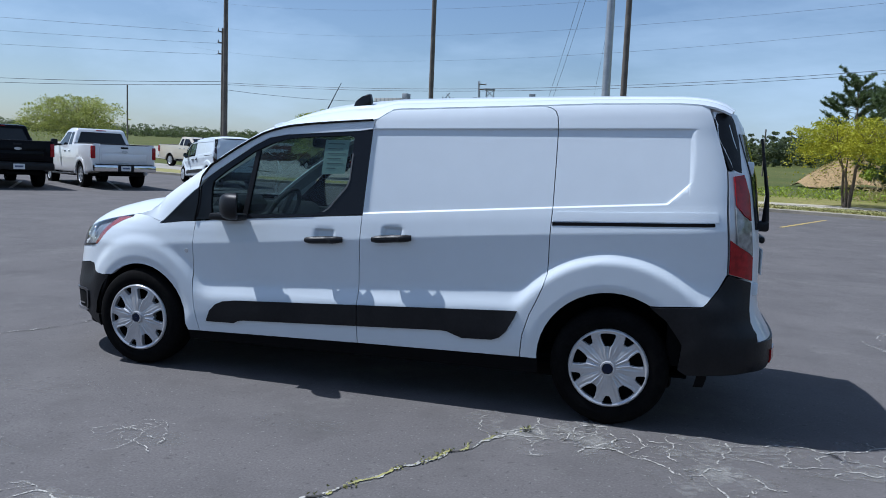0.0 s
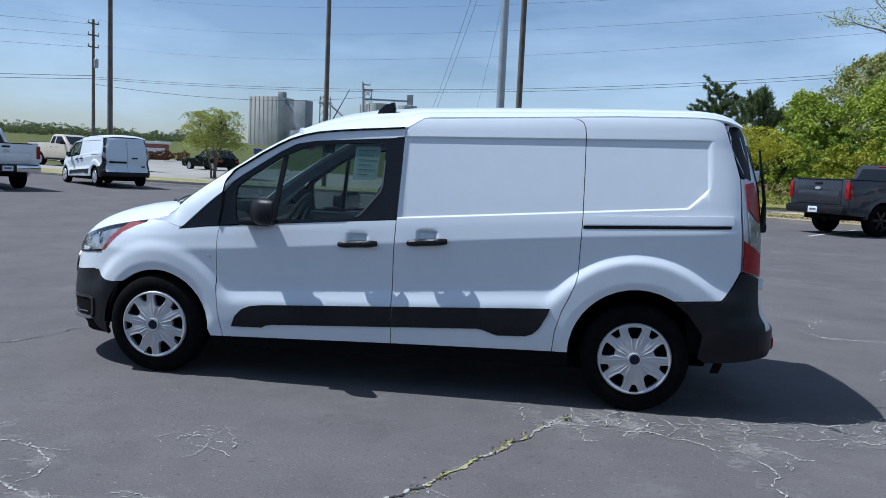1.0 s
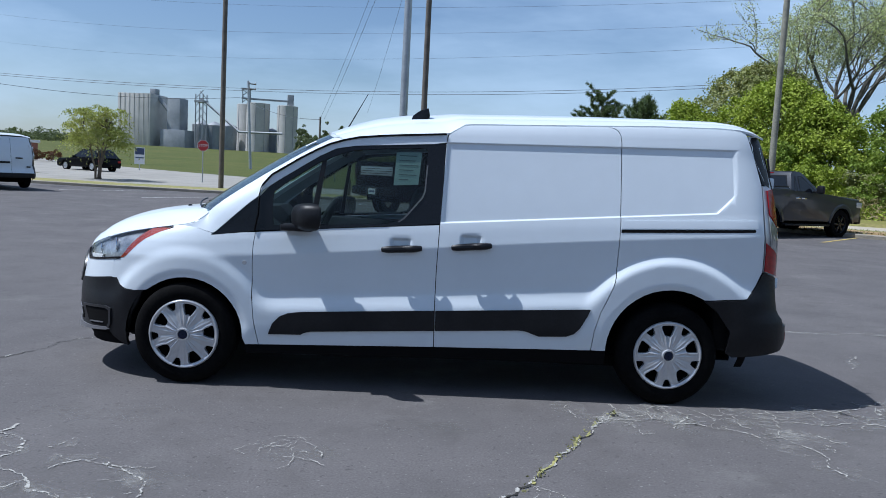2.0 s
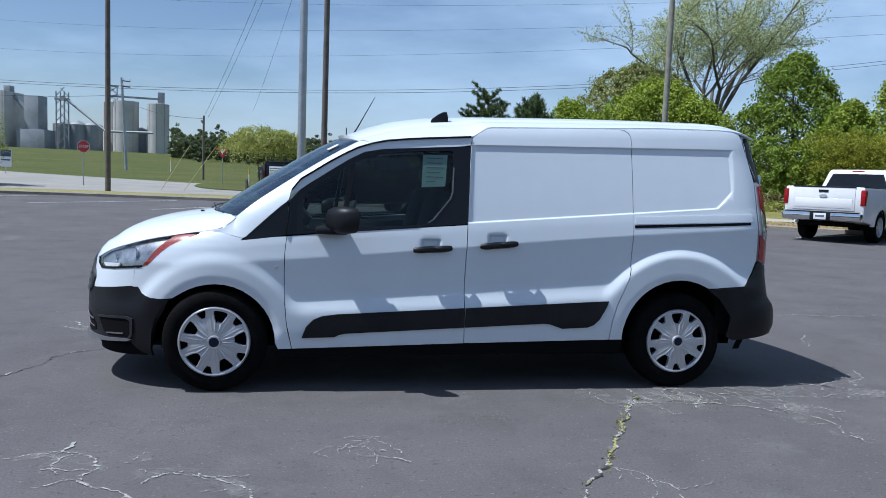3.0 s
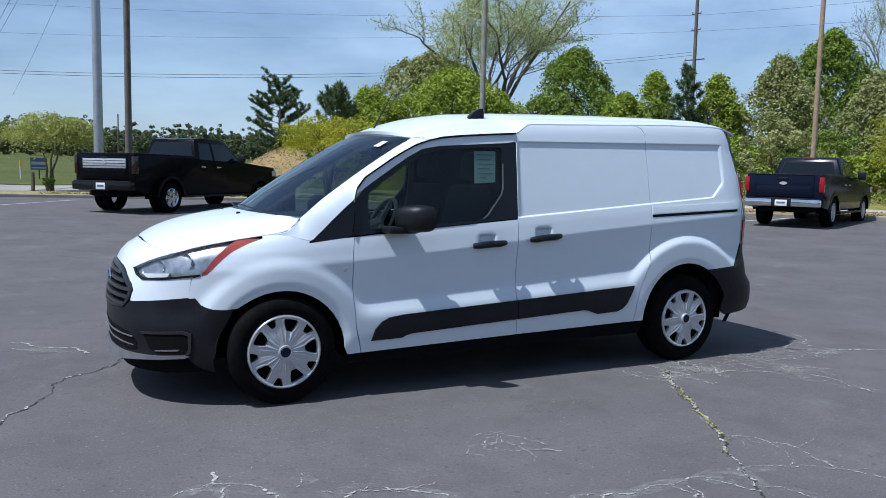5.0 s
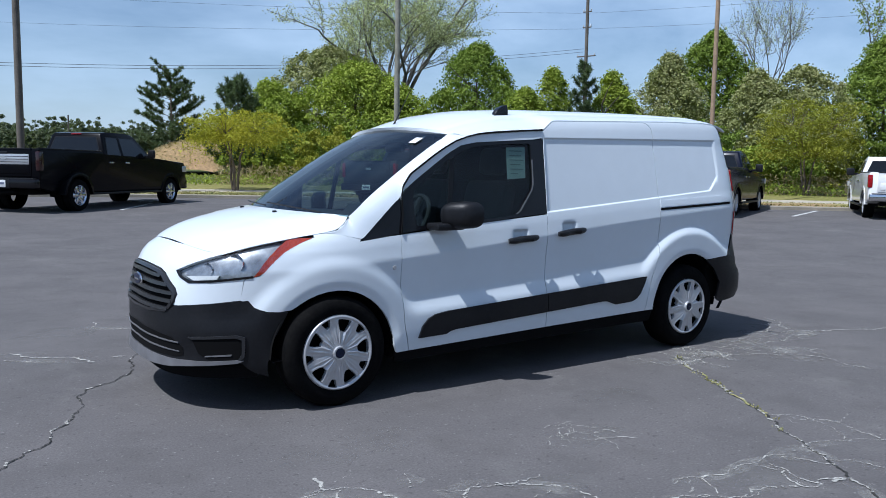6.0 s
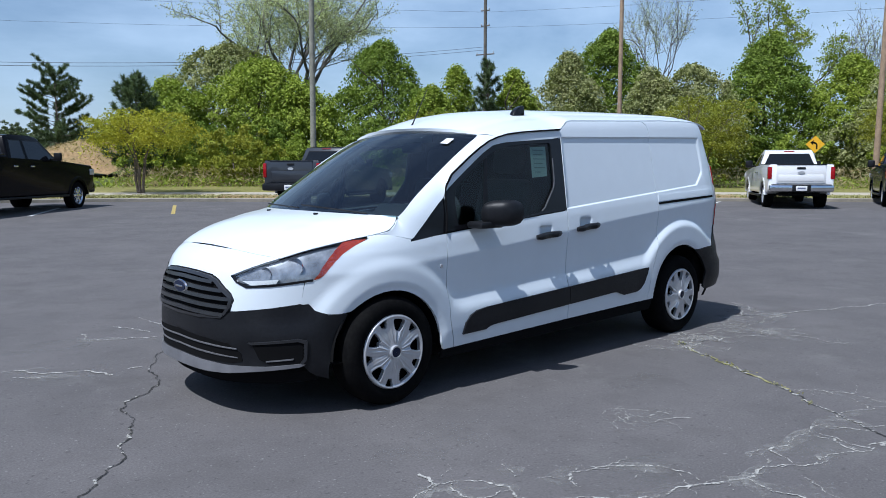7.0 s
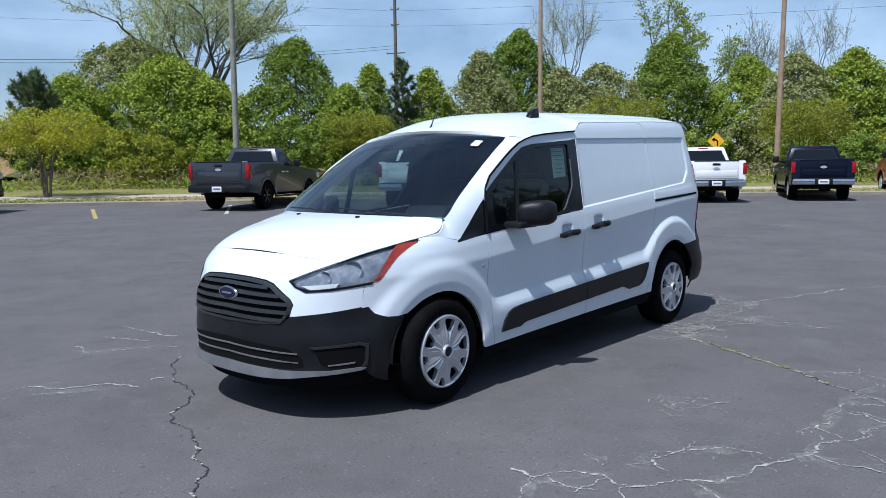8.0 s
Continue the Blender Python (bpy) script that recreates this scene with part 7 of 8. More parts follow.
def small_tree(x, y, h, w, mat, label, seed=1, stems=4, clumps=70, per=60, leaf=0.058, flat=0.36):
    """A multi-stemmed ornamental tree with a spreading crown of flat sprays in tiers."""
    tree = empty("small_tree", label, "tree", Matrix.Translation((x, y, rise(x, y) + 0.05)), "ornamental trees")
    bm = bmesh.new()
    r = random.Random(seed)
    ends = []
    for k in range(stems):
        a = 2 * math.pi * k / stems + r.random()
        lean = r.uniform(0.1, 0.2) * w
        pts = [Vector((0.12 * math.cos(a), 0.12 * math.sin(a), -0.05))]
        for i in range(1, 6):
            t = i / 5
            pts.append(Vector((math.cos(a) * (0.12 + lean * t * t), math.sin(a) * (0.12 + lean * t * t), h * 0.68 * t)) + Vector((r.uniform(-1, 1), r.uniform(-1, 1), 0)) * 0.06)
        tube(bm, pts, [0.06, 0.055, 0.045, 0.035, 0.025, 0.015], 7)
        ends += pts[3:]
    cs, ds = [], []
    for k in range(int(clumps * 2.2)):
        a, q = r.uniform(0, 2 * math.pi), r.random() ** 0.55
        top = 1 - 0.5 * q * q
        z = h * (1 - flat * 1.1 * (1 - r.random() ** 1.2)) * (0.86 + 0.14 * top)
        wob = 1 + 0.35 * noise.noise(Vector((math.cos(a) * 1.4, math.sin(a) * 1.4, z * 1.3 + seed)))
        c = Vector((math.cos(a) * q * w / 2 * wob, math.sin(a) * q * w / 2 * wob, z))
        cs.append(tuple(c))
        ds.append((0.2 * math.cos(a), 0.2 * math.sin(a), 0.9))
        if k % 3 == 0:
            o = min(ends, key=lambda e: (e - c).length + (2 if e.z > c.z else 0))
            tube(bm, [o, o.lerp(c, 0.5) + Vector((0, 0, 0.1)), c], [0.018, 0.011, 0.005], 4, cap=False)
    part("stem", bm, BARK, tree)
    clump_mesh("crown", np.array(cs), np.array(ds), int(per * 1.7), (0.05 * w + 0.06, 0.05 * w + 0.06, 0.055), leaf, mat, tree)
    return tree


def needle_mesh(name, tufts_at, along_dirs, per, length, mat, parent):
    """Tufts of needles that spray out round the tip of each twig."""
    m = len(tufts_at)
    d = rng.normal(size=(m, per, 3)) + 0.9 * along_dirs[:, None, :]
    d /= np.linalg.norm(d, axis=2)[:, :, None]
    c = np.repeat(tufts_at[:, None, :], per, axis=1) - along_dirs[:, None, :] * rng.uniform(0, 0.3, size=(m, per, 1))
    d, c = d.reshape(-1, 3), c.reshape(-1, 3)
    n = len(c)
    side = np.cross(d, rng.normal(size=(n, 3)))
    side /= np.linalg.norm(side, axis=1)[:, None] + 1e-9
    ln = length * rng.uniform(0.6, 1.2, size=(n, 1))
    v = np.empty((n, 3, 3))
    v[:, 0], v[:, 1], v[:, 2] = c - side * 0.022, c + side * 0.022, c + d * ln
    me = bpy.data.meshes.new(name)
    me.from_pydata(v.reshape(-1, 3).tolist(), [], np.arange(3 * n).reshape(n, 3).tolist())
    me.materials.append(mat)
    ob = new(name, me)
    ob.parent = parent
    return ob


def pine(x, y, h, w, label, seed=1, start=0.25, whorls=13, lift=0.25, per=80, length=0.27, crown=0.75):
    """A pine: a straight trunk, whorls of boughs with side twigs, a tuft of needles at each twig's end."""
    tree = empty("pine_tree", label, "tree", Matrix.Translation((x, y, rise(x, y) - 0.1)), "pines")
    r = random.Random(seed)
    bm = bmesh.new()
    tube(bm, [(0, 0, 0), (0.05, 0, h * 0.5), (0, 0.03, h)], [0.017 * h, 0.011 * h, 0.02], 8)
    at, way = [], []
    for k in range(whorls):
        t = start + (0.98 - start) * k / (whorls - 1)
        u = (t - start) / (1 - start)
        full = w / 2 * (0.25 + 0.75 * math.sin(math.pi * (0.25 + 0.7 * u)) if crown > 0.7 else (1.02 - u) ** 0.75)
        for j in range(r.randrange(4, 7)):
            if r.random() < 0.12:
                continue
            a = 2 * math.pi * j / 5 + k * 0.9 + r.uniform(-0.4, 0.4)
            ln = full * r.uniform(0.55, 1.15) + 0.15
            o = Vector((0, 0, h * t + r.uniform(-0.15, 0.15)))
            d = Vector((math.cos(a), math.sin(a), lift + r.uniform(-0.2, 0.25) + 0.5 * u))
            tip = o + d * ln
            mid = o.lerp(tip, 0.55) - Vector((0, 0, 0.06 * ln))
            tube(bm, [o, mid, tip], [0.032, 0.02, 0.009], 4, cap=False)
            m = max(3, int(ln * 7.5))
            for i in range(m):
                q = 0.3 + 0.7 * (i + 0.7) / m
                p = o.lerp(mid, q / 0.55) if q < 0.55 else mid.lerp(tip, (q - 0.55) / 0.45)
                e = (d.normalized() * 0.7 + Vector((r.uniform(-1, 1), r.uniform(-1, 1), r.uniform(-0.1, 0.9)))).normalized()
                end = p + e * r.uniform(0.12, 0.42) * min(1.0, ln)
                tube(bm, [p, end], [0.008, 0.004], 3, cap=False)
                at.append(tuple(end))
                way.append(tuple(e))
    part("trunk", bm, BARK, tree)
    needle_mesh("needles", np.array(at), np.array(way), per, length, LEAF_PINE, tree)
    return tree


def leafing_tree(x, y, h, w, label, seed, leaf_mat, leaves, fork=0.3, limbs_n=6, trunk=0.4, levels=5, bark=PALE_BARK, leaf=0.1, top=False):
    """A tree in early leaf: a trunk, great limbs that fork again and again into twigs, and a thin veil of leaves on the twigs."""
    tree = empty("tree", label, "tree", Matrix.Translation((x, y, rise(x, y) - 0.1)), "trees in early leaf")
    bm = bmesh.new()
    r = random.Random(seed)
    fine = []

    def grow(p, d, length, rad, level):
        pts, q = [p], p
        for i in range(4):
            d = (d + Vector((r.uniform(-1, 1), r.uniform(-1, 1), r.uniform(-0.6, 0.75))) * 0.2).normalized()
            q = q + d * length / 4
            pts.append(q)
        end = rad * 0.66
        tube(bm, pts, [max(0.011, rad + (end - rad) * i / 4) for i in range(5)], 7 if level < 2 else (4 if level < 4 else 3), cap=False)
        if level >= levels - 2:
            fine.extend(pts[1:])
        if level < levels:
            for k in range(3 if level > 0 else 2):
                a = r.uniform(0, 2 * math.pi)
                side = Vector((math.cos(a), math.sin(a), r.uniform(-0.25, 0.55)))
                grow(pts[-1] if k == 0 else pts[r.choice((2, 3))], (d + side * (0.6 if k == 0 else 1.1)).normalized(), length * r.uniform(0.62, 0.84), rad * (0.66 if k == 0 else 0.5), level + 1)
    tube(bm, [(0, 0, -0.2), (0.1, 0, h * fork * 0.5), (0.0, 0.1, h * fork)], [trunk * 1.35, trunk, trunk * 0.9], 9)
    for k in range(limbs_n):
        a = 2 * math.pi * k / limbs_n + r.uniform(-0.3, 0.3)
        lean = (0.35, 1.25, 0.75)[k % 3]
        grow(Vector((0, 0.05, h * fork * r.uniform(0.75, 0.98))), Vector((math.cos(a) * lean, math.sin(a) * lean, 1)).normalized(), h * 0.24, trunk * 0.62, 0)
    reach = sorted(math.hypot(v.co.x, v.co.y) for v in bm.verts)
    k = w / 2 / reach[int(len(reach) * 0.985)]
    hi = sorted(v.co.z for v in bm.verts)
    t = h / hi[int(len(hi) * 0.995)]
    for v in bm.verts:
        v.co = Vector((v.co.x * k, v.co.y * k, v.co.z * t))
    part("trunk", bm, bark, tree)
    ends = np.array([(q.x * k, q.y * k, q.z * t) for q in fine])
    if top:
        ends = ends[rng.random(len(ends)) < 0.45]
    c = ends[rng.integers(0, len(ends), leaves)] + rng.normal(size=(leaves, 3)) * np.array([0.2, 0.2, 0.12])
    leaf_mesh("foliage", c, rng.normal(size=(leaves, 3)) * 0.4, leaf, leaf_mat, tree)
    return tree


# woodland: bearing from the end of the walk, distance, height, spread
WOODS = [(23.6, 53, 7.2, 5.2, LEAF_GREEN), (27.6, 62, 11.2, 10.5, LEAF_GREY), (29.6, 53, 8.8, 8.0, LEAF_GREEN), (32.6, 51, 7.2, 5.5, LEAF_GREEN),
         (38.3, 55, 10.6, 7.4, LEAF_DARK), (42.0, 52, 7.0, 4.2, LEAF_GREEN), (43.7, 59, 9.3, 3.6, LEAF_GREEN), (47.8, 58, 8.8, 3.8, LEAF_GREEN), (51.7, 60, 10.2, 5.8, LEAF_GREY), (54.6, 64, 12.8, 7.0, LEAF_DARK),
         (57.4, 58, 8.6, 5.0, LEAF_GREY), (60.4, 58, 8.8, 6.6, LEAF_GREY), (65.0, 62, 11.2, 7.4, LEAF_DARK), (70.2, 62, 9.4, 6.6, LEAF_GREEN), (73.2, 58, 8.9, 6.4, LEAF_GREY), (76.6, 58, 8.8, 6.2, LEAF_GREEN), (80.5, 58, 9.2, 7.0, LEAF_DARK), (85, 58, 9, 7, LEAF_GREEN)]
for i, (az, d, h, w, mat) in enumerate(WOODS):
    names = {LEAF_GREEN: "leafy bright green tree in the wood", LEAF_GREY: "pale grey-green tree in the wood", LEAF_DARK: "full rounded dark green tree in the wood"}
    broadleaf(*seen(az, d), h * 0.91, w, mat, names[mat], seed=i, form=OVAL if w < 0.72 * h else ROUND)
pine(17.2, 67.0, 8.7, 5.6, "tall open pine standing before the far woods", 3, 0.2, 15, 0.2, 60, 0.3)
pine(13.9, 40.2, 6.0, 3.9, "young dark pine at the wood's edge", 5, 0.05, 12, 0.9, 60, 0.32, 0.5)
pine(*seen(46.0, 56), 8.4, 3.6, "narrow dark pine in the wood", 6, 0.05, 15, 0.5, 55, 0.32, 0.5)
pine(*seen(48.6, 60), 7.0, 3.0, "narrow dark pine in the wood", 8, 0.05, 13, 0.5, 55, 0.32, 0.5)
leafing_tree(*seen(32.2, 68), 18.5, 20.0, "large spreading tree in early leaf above the wood", 11, LEAF_PALE, 46000, 0.26, 7, 0.3, leaf=0.085)
leafing_tree(*seen(57.8, 70), 15.5, 8.0, "tall bare-limbed tree behind the wood", 12, LEAF_PALE, 2600, 0.4, 5, 0.2, 5, leaf=0.08)
leafing_tree(*seen(65.6, 68), 14.8, 9.5, "tall thin-leaved tree behind the wood", 14, LEAF_GREEN, 11000, 0.4, 5, 0.22, 4, BARK, 0.105, True)
leafing_tree(*seen(71.2, 66), 12.2, 6.0, "tall bare-limbed tree behind the wood", 15, LEAF_PALE, 1500, 0.4, 5, 0.18, 5, leaf=0.08)
leafing_tree(*seen(74.4, 66), 12.4, 5.0, "tall bare-limbed tree behind the wood", 16, LEAF_PALE, 800, 0.4, 5, 0.16, 5, leaf=0.08)
# understorey along the wood's edge
rnd = random.Random(5)
for i in range(26):
    az = 23.0 + 2.45 * i
    d = 44.5 + 4 * rnd.random() + (2 if i % 2 else 0) + (13 if 62 < az < 74 else 0)
    x, y = seen(az, d)
    h, w = rnd.uniform(2.2, 4.4), rnd.uniform(3.4, 5.2)
    mat = (LEAF_GREEN, LEAF_DARK, LEAF_OLIVE, LEAF_DARK, LEAF_GREEN, LEAF_GREY, LEAF_DARK)[i % 7]
    z = rise(x, y)
    bush = empty("bush", {LEAF_GREEN: "green leafy bush at the wood's edge", LEAF_DARK: "dark green bush at the wood's edge", LEAF_OLIVE: "olive-green bush at the wood's edge", LEAF_GREY: "grey-green bush at the wood's edge"}[mat], "bush", Matrix.Translation((x, y, z)), "bushes at the wood's edge")
    bm = bmesh.new()
    limbs(bm, (0, 0, -0.05), h * 0.6, 0.05, 5, 0.5, 0.1, i, 1)
    part("stems", bm, BARK, bush)
    pts, o = crown_points((0, 0, h * 0.48), (w / 2, w / 2, h * 0.52), 110, 70, 0.32, 0.45, 0.5)
    pts[:, 2] = np.clip(pts[:, 2], 0.03, None)
    leaf_mesh("foliage", pts, o, 0.1, mat, bush)
# red-brown shrubs by the roadside wall
for i, (dx, dy) in enumerate(((1.6, -1.4), (2.9, -0.4), (4.2, 0.5))):
    x, y = -37.5 + dx, 68.5 + dy - 2.4
    h = (1.1, 1.3, 1.15)[i]
    shrub = empty("shrub", "low red-brown leafy shrub by the roadside wall", "shrub", Matrix.Translation((x, y, rise(x, y))), "red-brown shrubs")
    bm = bmesh.new()
    limbs(bm, (0, 0, -0.05), h * 0.6, 0.03, 5, 0.4, 0.1, i, 1)
    part("stems", bm, BARK, shrub)
    pts, o = crown_points((0, 0, h * 0.5), (1.0, 1.0, h * 0.5), 24, 40, 0.22, 0.4, 0.4)
    pts[:, 2] = np.clip(pts[:, 2], 0.03, None)
    leaf_mesh("foliage", pts, o, 0.1, LEAF_RED, shrub)
x, y = -1.65, 30.2
shrub = empty("shrub", "small dark brown-green weedy shrub by the kerb", "shrub", Matrix.Translation((x, y, rise(x, y) + 0.1)))
bm = bmesh.new()
limbs(bm, (0, 0, -0.05), 0.4, 0.015, 6, 0.4, 0.1, 9, 1)
part("stems", bm, BARK, shrub)
pts, o = crown_points((0, 0, 0.32), (0.26, 0.26, 0.3), 16, 30, 0.12, 0.3, 0.4)
pts[:, 2] = np.clip(pts[:, 2], 0.03, None)
leaf_mesh("foliage", pts, o, 0.06, LEAF_DARK, shrub)
# ornamental trees on the verge
small_tree(-15.3, 34.0, 3.7, 3.2, LEAF_BLOOM, "small ornamental tree with pale blossom by the road", 2, flat=0.46, per=55)
small_tree(-27.0, 28.6, 3.75, 4.6, LEAF_BLOOM, "spreading ornamental tree with pale blossom", 3, clumps=100, per=50)
small_tree(-1.6, 30.5, 3.15, 3.3, LEAF_BLOOM, "small yellow-green ornamental tree by the road", 4, stems=3, flat=0.24, per=50)
small_tree(9.9, 29.2, 3.6, 4.3, LEAF_YELLOW, "multi-stemmed yellow-green ornamental tree on the verge", 5, stems=5, clumps=84, per=50, flat=0.31)
small_tree(33.6, 16.4, 4.6, 4.4, LEAF_OLIVE, "multi-stemmed olive-green tree before the wood", 6, clumps=90, flat=0.5)
small_tree(*seen(42.6, 45), 4.2, 3.6, LEAF_OLIVE, "olive-green small tree before the wood", 7, clumps=90)
small_tree(*seen(73.6, 46), 4.4, 4.4, LEAF_OLIVE, "olive-green small tree before the wood", 8, clumps=90)


def far_woods():
    """A long line of woods on the horizon, plus unseen trees added behind the camera."""
    cs, os_ = [], []
    for i in range(900):
        az = -75 + 97 * (i % 450) / 450 + rng.uniform(-0.3, 0.3)
        if -24 < az < -9.2:
            continue
        near, back = az > -14, i >= 450
        d = (rng.uniform(240, 300) if back else rng.uniform(170, 235)) if near else rng.uniform(330, 420)
        k = d / 200
        x, y = bearing(az, d)
        h = (7.5 + 4.0 * rng.uniform() ** 1.7 if back else rng.uniform(4.2, 7.0)) if near else 2.4 + 3.6 * rng.uniform() ** 1.6
        z = rise(x, y)
        pts, o = crown_points((x, y, z + h * 0.47), (1.9 * k, 1.9 * k, h * 0.5), 20 if near else 10, 34 if near else 24, 0.55 * k, 0.4, 0.5)
        cs.append(pts)
        os_.append(o)
    # unseen trees behind the camera, added to darken reflections in the van's side
    for i in range(230):
        az = 95 + 170 * i / 230 + rng.uniform(-0.4, 0.4)
        x, y = bearing(az, rng.uniform(55, 75))
        h = rng.uniform(8.0, 11.0)
        pts, o = crown_points((x, y, rise(x, y) + h * 0.5), (3.4, 3.4, h * 0.5), 16, 26, 1.6, 0.4, 0.3)
        cs.append(pts)
        os_.append(o)
    ob = leaf_mesh("far_woods", np.concatenate(cs), np.concatenate(os_), 0.42, LEAF_FAR, None, long=1.3)
    return tagged(ob, "distant line of dark green woods on the horizon, with unseen trees added behind", "woods", kind="stuff")


far_woods()


def tufts(name, label, count, place, size, mat, tall):
    pts = np.array([place() for _ in range(count)])
    c = np.array([[x, y, rise(x, y) + h] for x, y, h in pts])
    ob = leaf_mesh(name, c, np.tile([[0, 0, -0.2]], (count, 1)), size, mat, None, long=tall)
    return tagged(ob, label, "grass", kind="stuff")


tufts("tall_weeds", "tall dry straw and weeds before the wood", 8000, lambda: (lambda p, h: (p[0], p[1], h))(seen(rnd.uniform(20, 80), rnd.uniform(41.5, 45)), rnd.uniform(0.1, 0.9) ** 1.5 * 1.2), 0.04, STRAW, 9.0)
tufts("green_weeds", "rough green weeds before the wood", 9000, lambda: (lambda p, h: (p[0], p[1], h))(seen(rnd.uniform(14, 82), rnd.uniform(40.5, 45.5)), rnd.uniform(0.03, 0.55)), 0.05, LEAF_GREEN, 4.0)
VERGE = [p for p in LOT_EDGE if -3 < p[0] < 34]


SOIL_EDGE = [p for p in LOT_EDGE if 9.5 < p[0] < 24]
WIDE_SOIL = [p for p in LOT_EDGE if 15.5 < p[0] < 23]
tagged(strip("soil_strip", WIDE_SOIL, [(2.1, 0.131), (3.4, 0.115), (4.55, 0.04)], SOIL), "bare orange-brown soil before the wood", "soil", kind="structure")
tagged(strip("soil_strip", SOIL_EDGE, [(0.22, 0.108), (1.2, 0.128), (2.2, 0.125)], SOIL), "bare orange-brown soil behind the kerb", "soil", kind="structure")


def on_verge():
    i = rnd.randrange(len(VERGE) - 1)
    a, b = Vector(VERGE[i]), Vector(VERGE[i + 1])
    p = a.lerp(b, rnd.random())
    t = (b - a).normalized()
    d = rnd.uniform(0.2, 4.4)
    return p.x - t.y * d, p.y + t.x * d, 0.12 * (1 - d / 5) + 0.03


tufts("verge_grass", "short dry and green grass blades on the verge", 14000, on_verge, 0.035, DRY_GRASS, 3.0)
bank = flat_patch("soil_bank", [(13.0, 60.0), (18.0, 57.5), (25.0, 60.0), (26.0, 67.0), (19.0, 70.5), (12.5, 67.0)], 0.05, SOIL, 1.0)
for v in bank.data.vertices:
    dx, dy = v.co.x - 19.2, v.co.y - 64.0
    v.co.z += 2.9 * max(0.0, 1 - (dx * dx + dy * dy) / 46)
tufts("bank_grass", "dry straw-coloured grass on the soil bank", 2200, lambda: (lambda x, y: (x, y, 0.12 + 2.9 * max(0.0, 1 - ((x - 19.2) ** 2 + (y - 64.0) ** 2) / 46)))(rnd.uniform(13.5, 24.5), rnd.uniform(58.5, 69)), 0.06, STRAW, 5.0)
tagged(bank, "bare orange-brown soil bank with dry grass", "soil", kind="structure")


# ---- cracks in the asphalt ----
def crack(name, line, width, mat, label, rough=0.05, seed=0, lift=0.004, gaps=0.0, levels=5):
    """A ragged ribbon along a jittered line."""
    r = random.Random(seed)
    pts = [Vector(p) for p in line]
    for _ in range(levels):
        nxt = [pts[0]]
        for a, b in zip(pts, pts[1:]):
            n = Vector((-(b - a).y, (b - a).x))
            nxt += [(a + b) / 2 + n * r.uniform(-1, 1) * rough * 2.2, b]
        pts = nxt
    verts, faces, w, open_run = [], [], 0.6, True
    for i, p in enumerate(pts):
        t = pts[min(i + 1, len(pts) - 1)] - pts[max(i - 1, 0)]
        n = Vector((-t.y, t.x)).normalized() if t.length else Vector((1, 0))
        w = min(1.3, max(0.35, w + r.uniform(-0.25, 0.25)))
        if r.random() < 0.2:
            open_run = r.random() > gaps
        k = width * w * (0.3 if i in (0, len(pts) - 1) else 1)
        for s in (-1, 1):
            q = p + n * k * 0.5 * s * r.uniform(0.6, 1.4)
            verts.append((q.x, q.y, rise(q.x, q.y) + lift))
        if i and open_run:
            faces.append((2 * i - 2, 2 * i - 1, 2 * i + 1, 2 * i))
    return tagged(raw(name, verts, faces, mat), label, "crack", "cracks in the asphalt", "structure")


MAIN = [(2.7, -1.1), (2.53, -1.33), (2.37, -1.6), (2.27, -1.83), (2.18, -1.98), (2.08, -2.16), (2.02, -2.29), (1.83, -2.5), (1.74, -2.69), (1.68, -2.82), (1.6, -2.91), (1.48, -3.06), (1.3, -3.4), (1.1, -4.1), (0.7, -5.0)]
crack("crack", MAIN, 0.012, CRACK_DARK, "dark open crack running through the asphalt", 0.07, 1, 0.0045)
crack("crack", MAIN, 0.017, GRIT, "pale silt filling a crack in the asphalt", 0.07, 1, 0.0052, 0.4)
crack("dust_streak", MAIN, 0.13, DUST, "thin pale dust along the long crack", 0.03, 1, 0.0012, 0.0, 1)
crack("crack", MAIN[:8], 0.013, WEED, "yellow weeds growing in a crack", 0.07, 1, 0.0058, 0.75)
# branches off the long crack towards the tail
BRANCH = [[(2.02, -2.29), (2.16, -2.41), (2.12, -2.62), (1.98, -2.77), (2.18, -2.87), (2.5, -3.2)], [(2.16, -2.41), (2.23, -2.52), (2.19, -2.72), (2.16, -2.88)], [(1.64, -2.87), (1.74, -2.97), (1.85, -3.15)], [(1.69, -2.7), (1.98, -2.77)],
          [(1.47, -2.72), (1.59, -2.9)], [(1.34, -2.74), (1.31, -2.99), (1.49, -3.04)], [(1.73, -2.67), (1.5, -2.71), (1.29, -2.69), (1.08, -2.7), (0.87, -2.64), (0.75, -2.66)], [(0.87, -2.64), (0.73, -2.76)], [(1.29, -2.69), (1.32, -2.83), (1.22, -2.98)], [(0.93, -2.67), (0.83, -2.83)]]
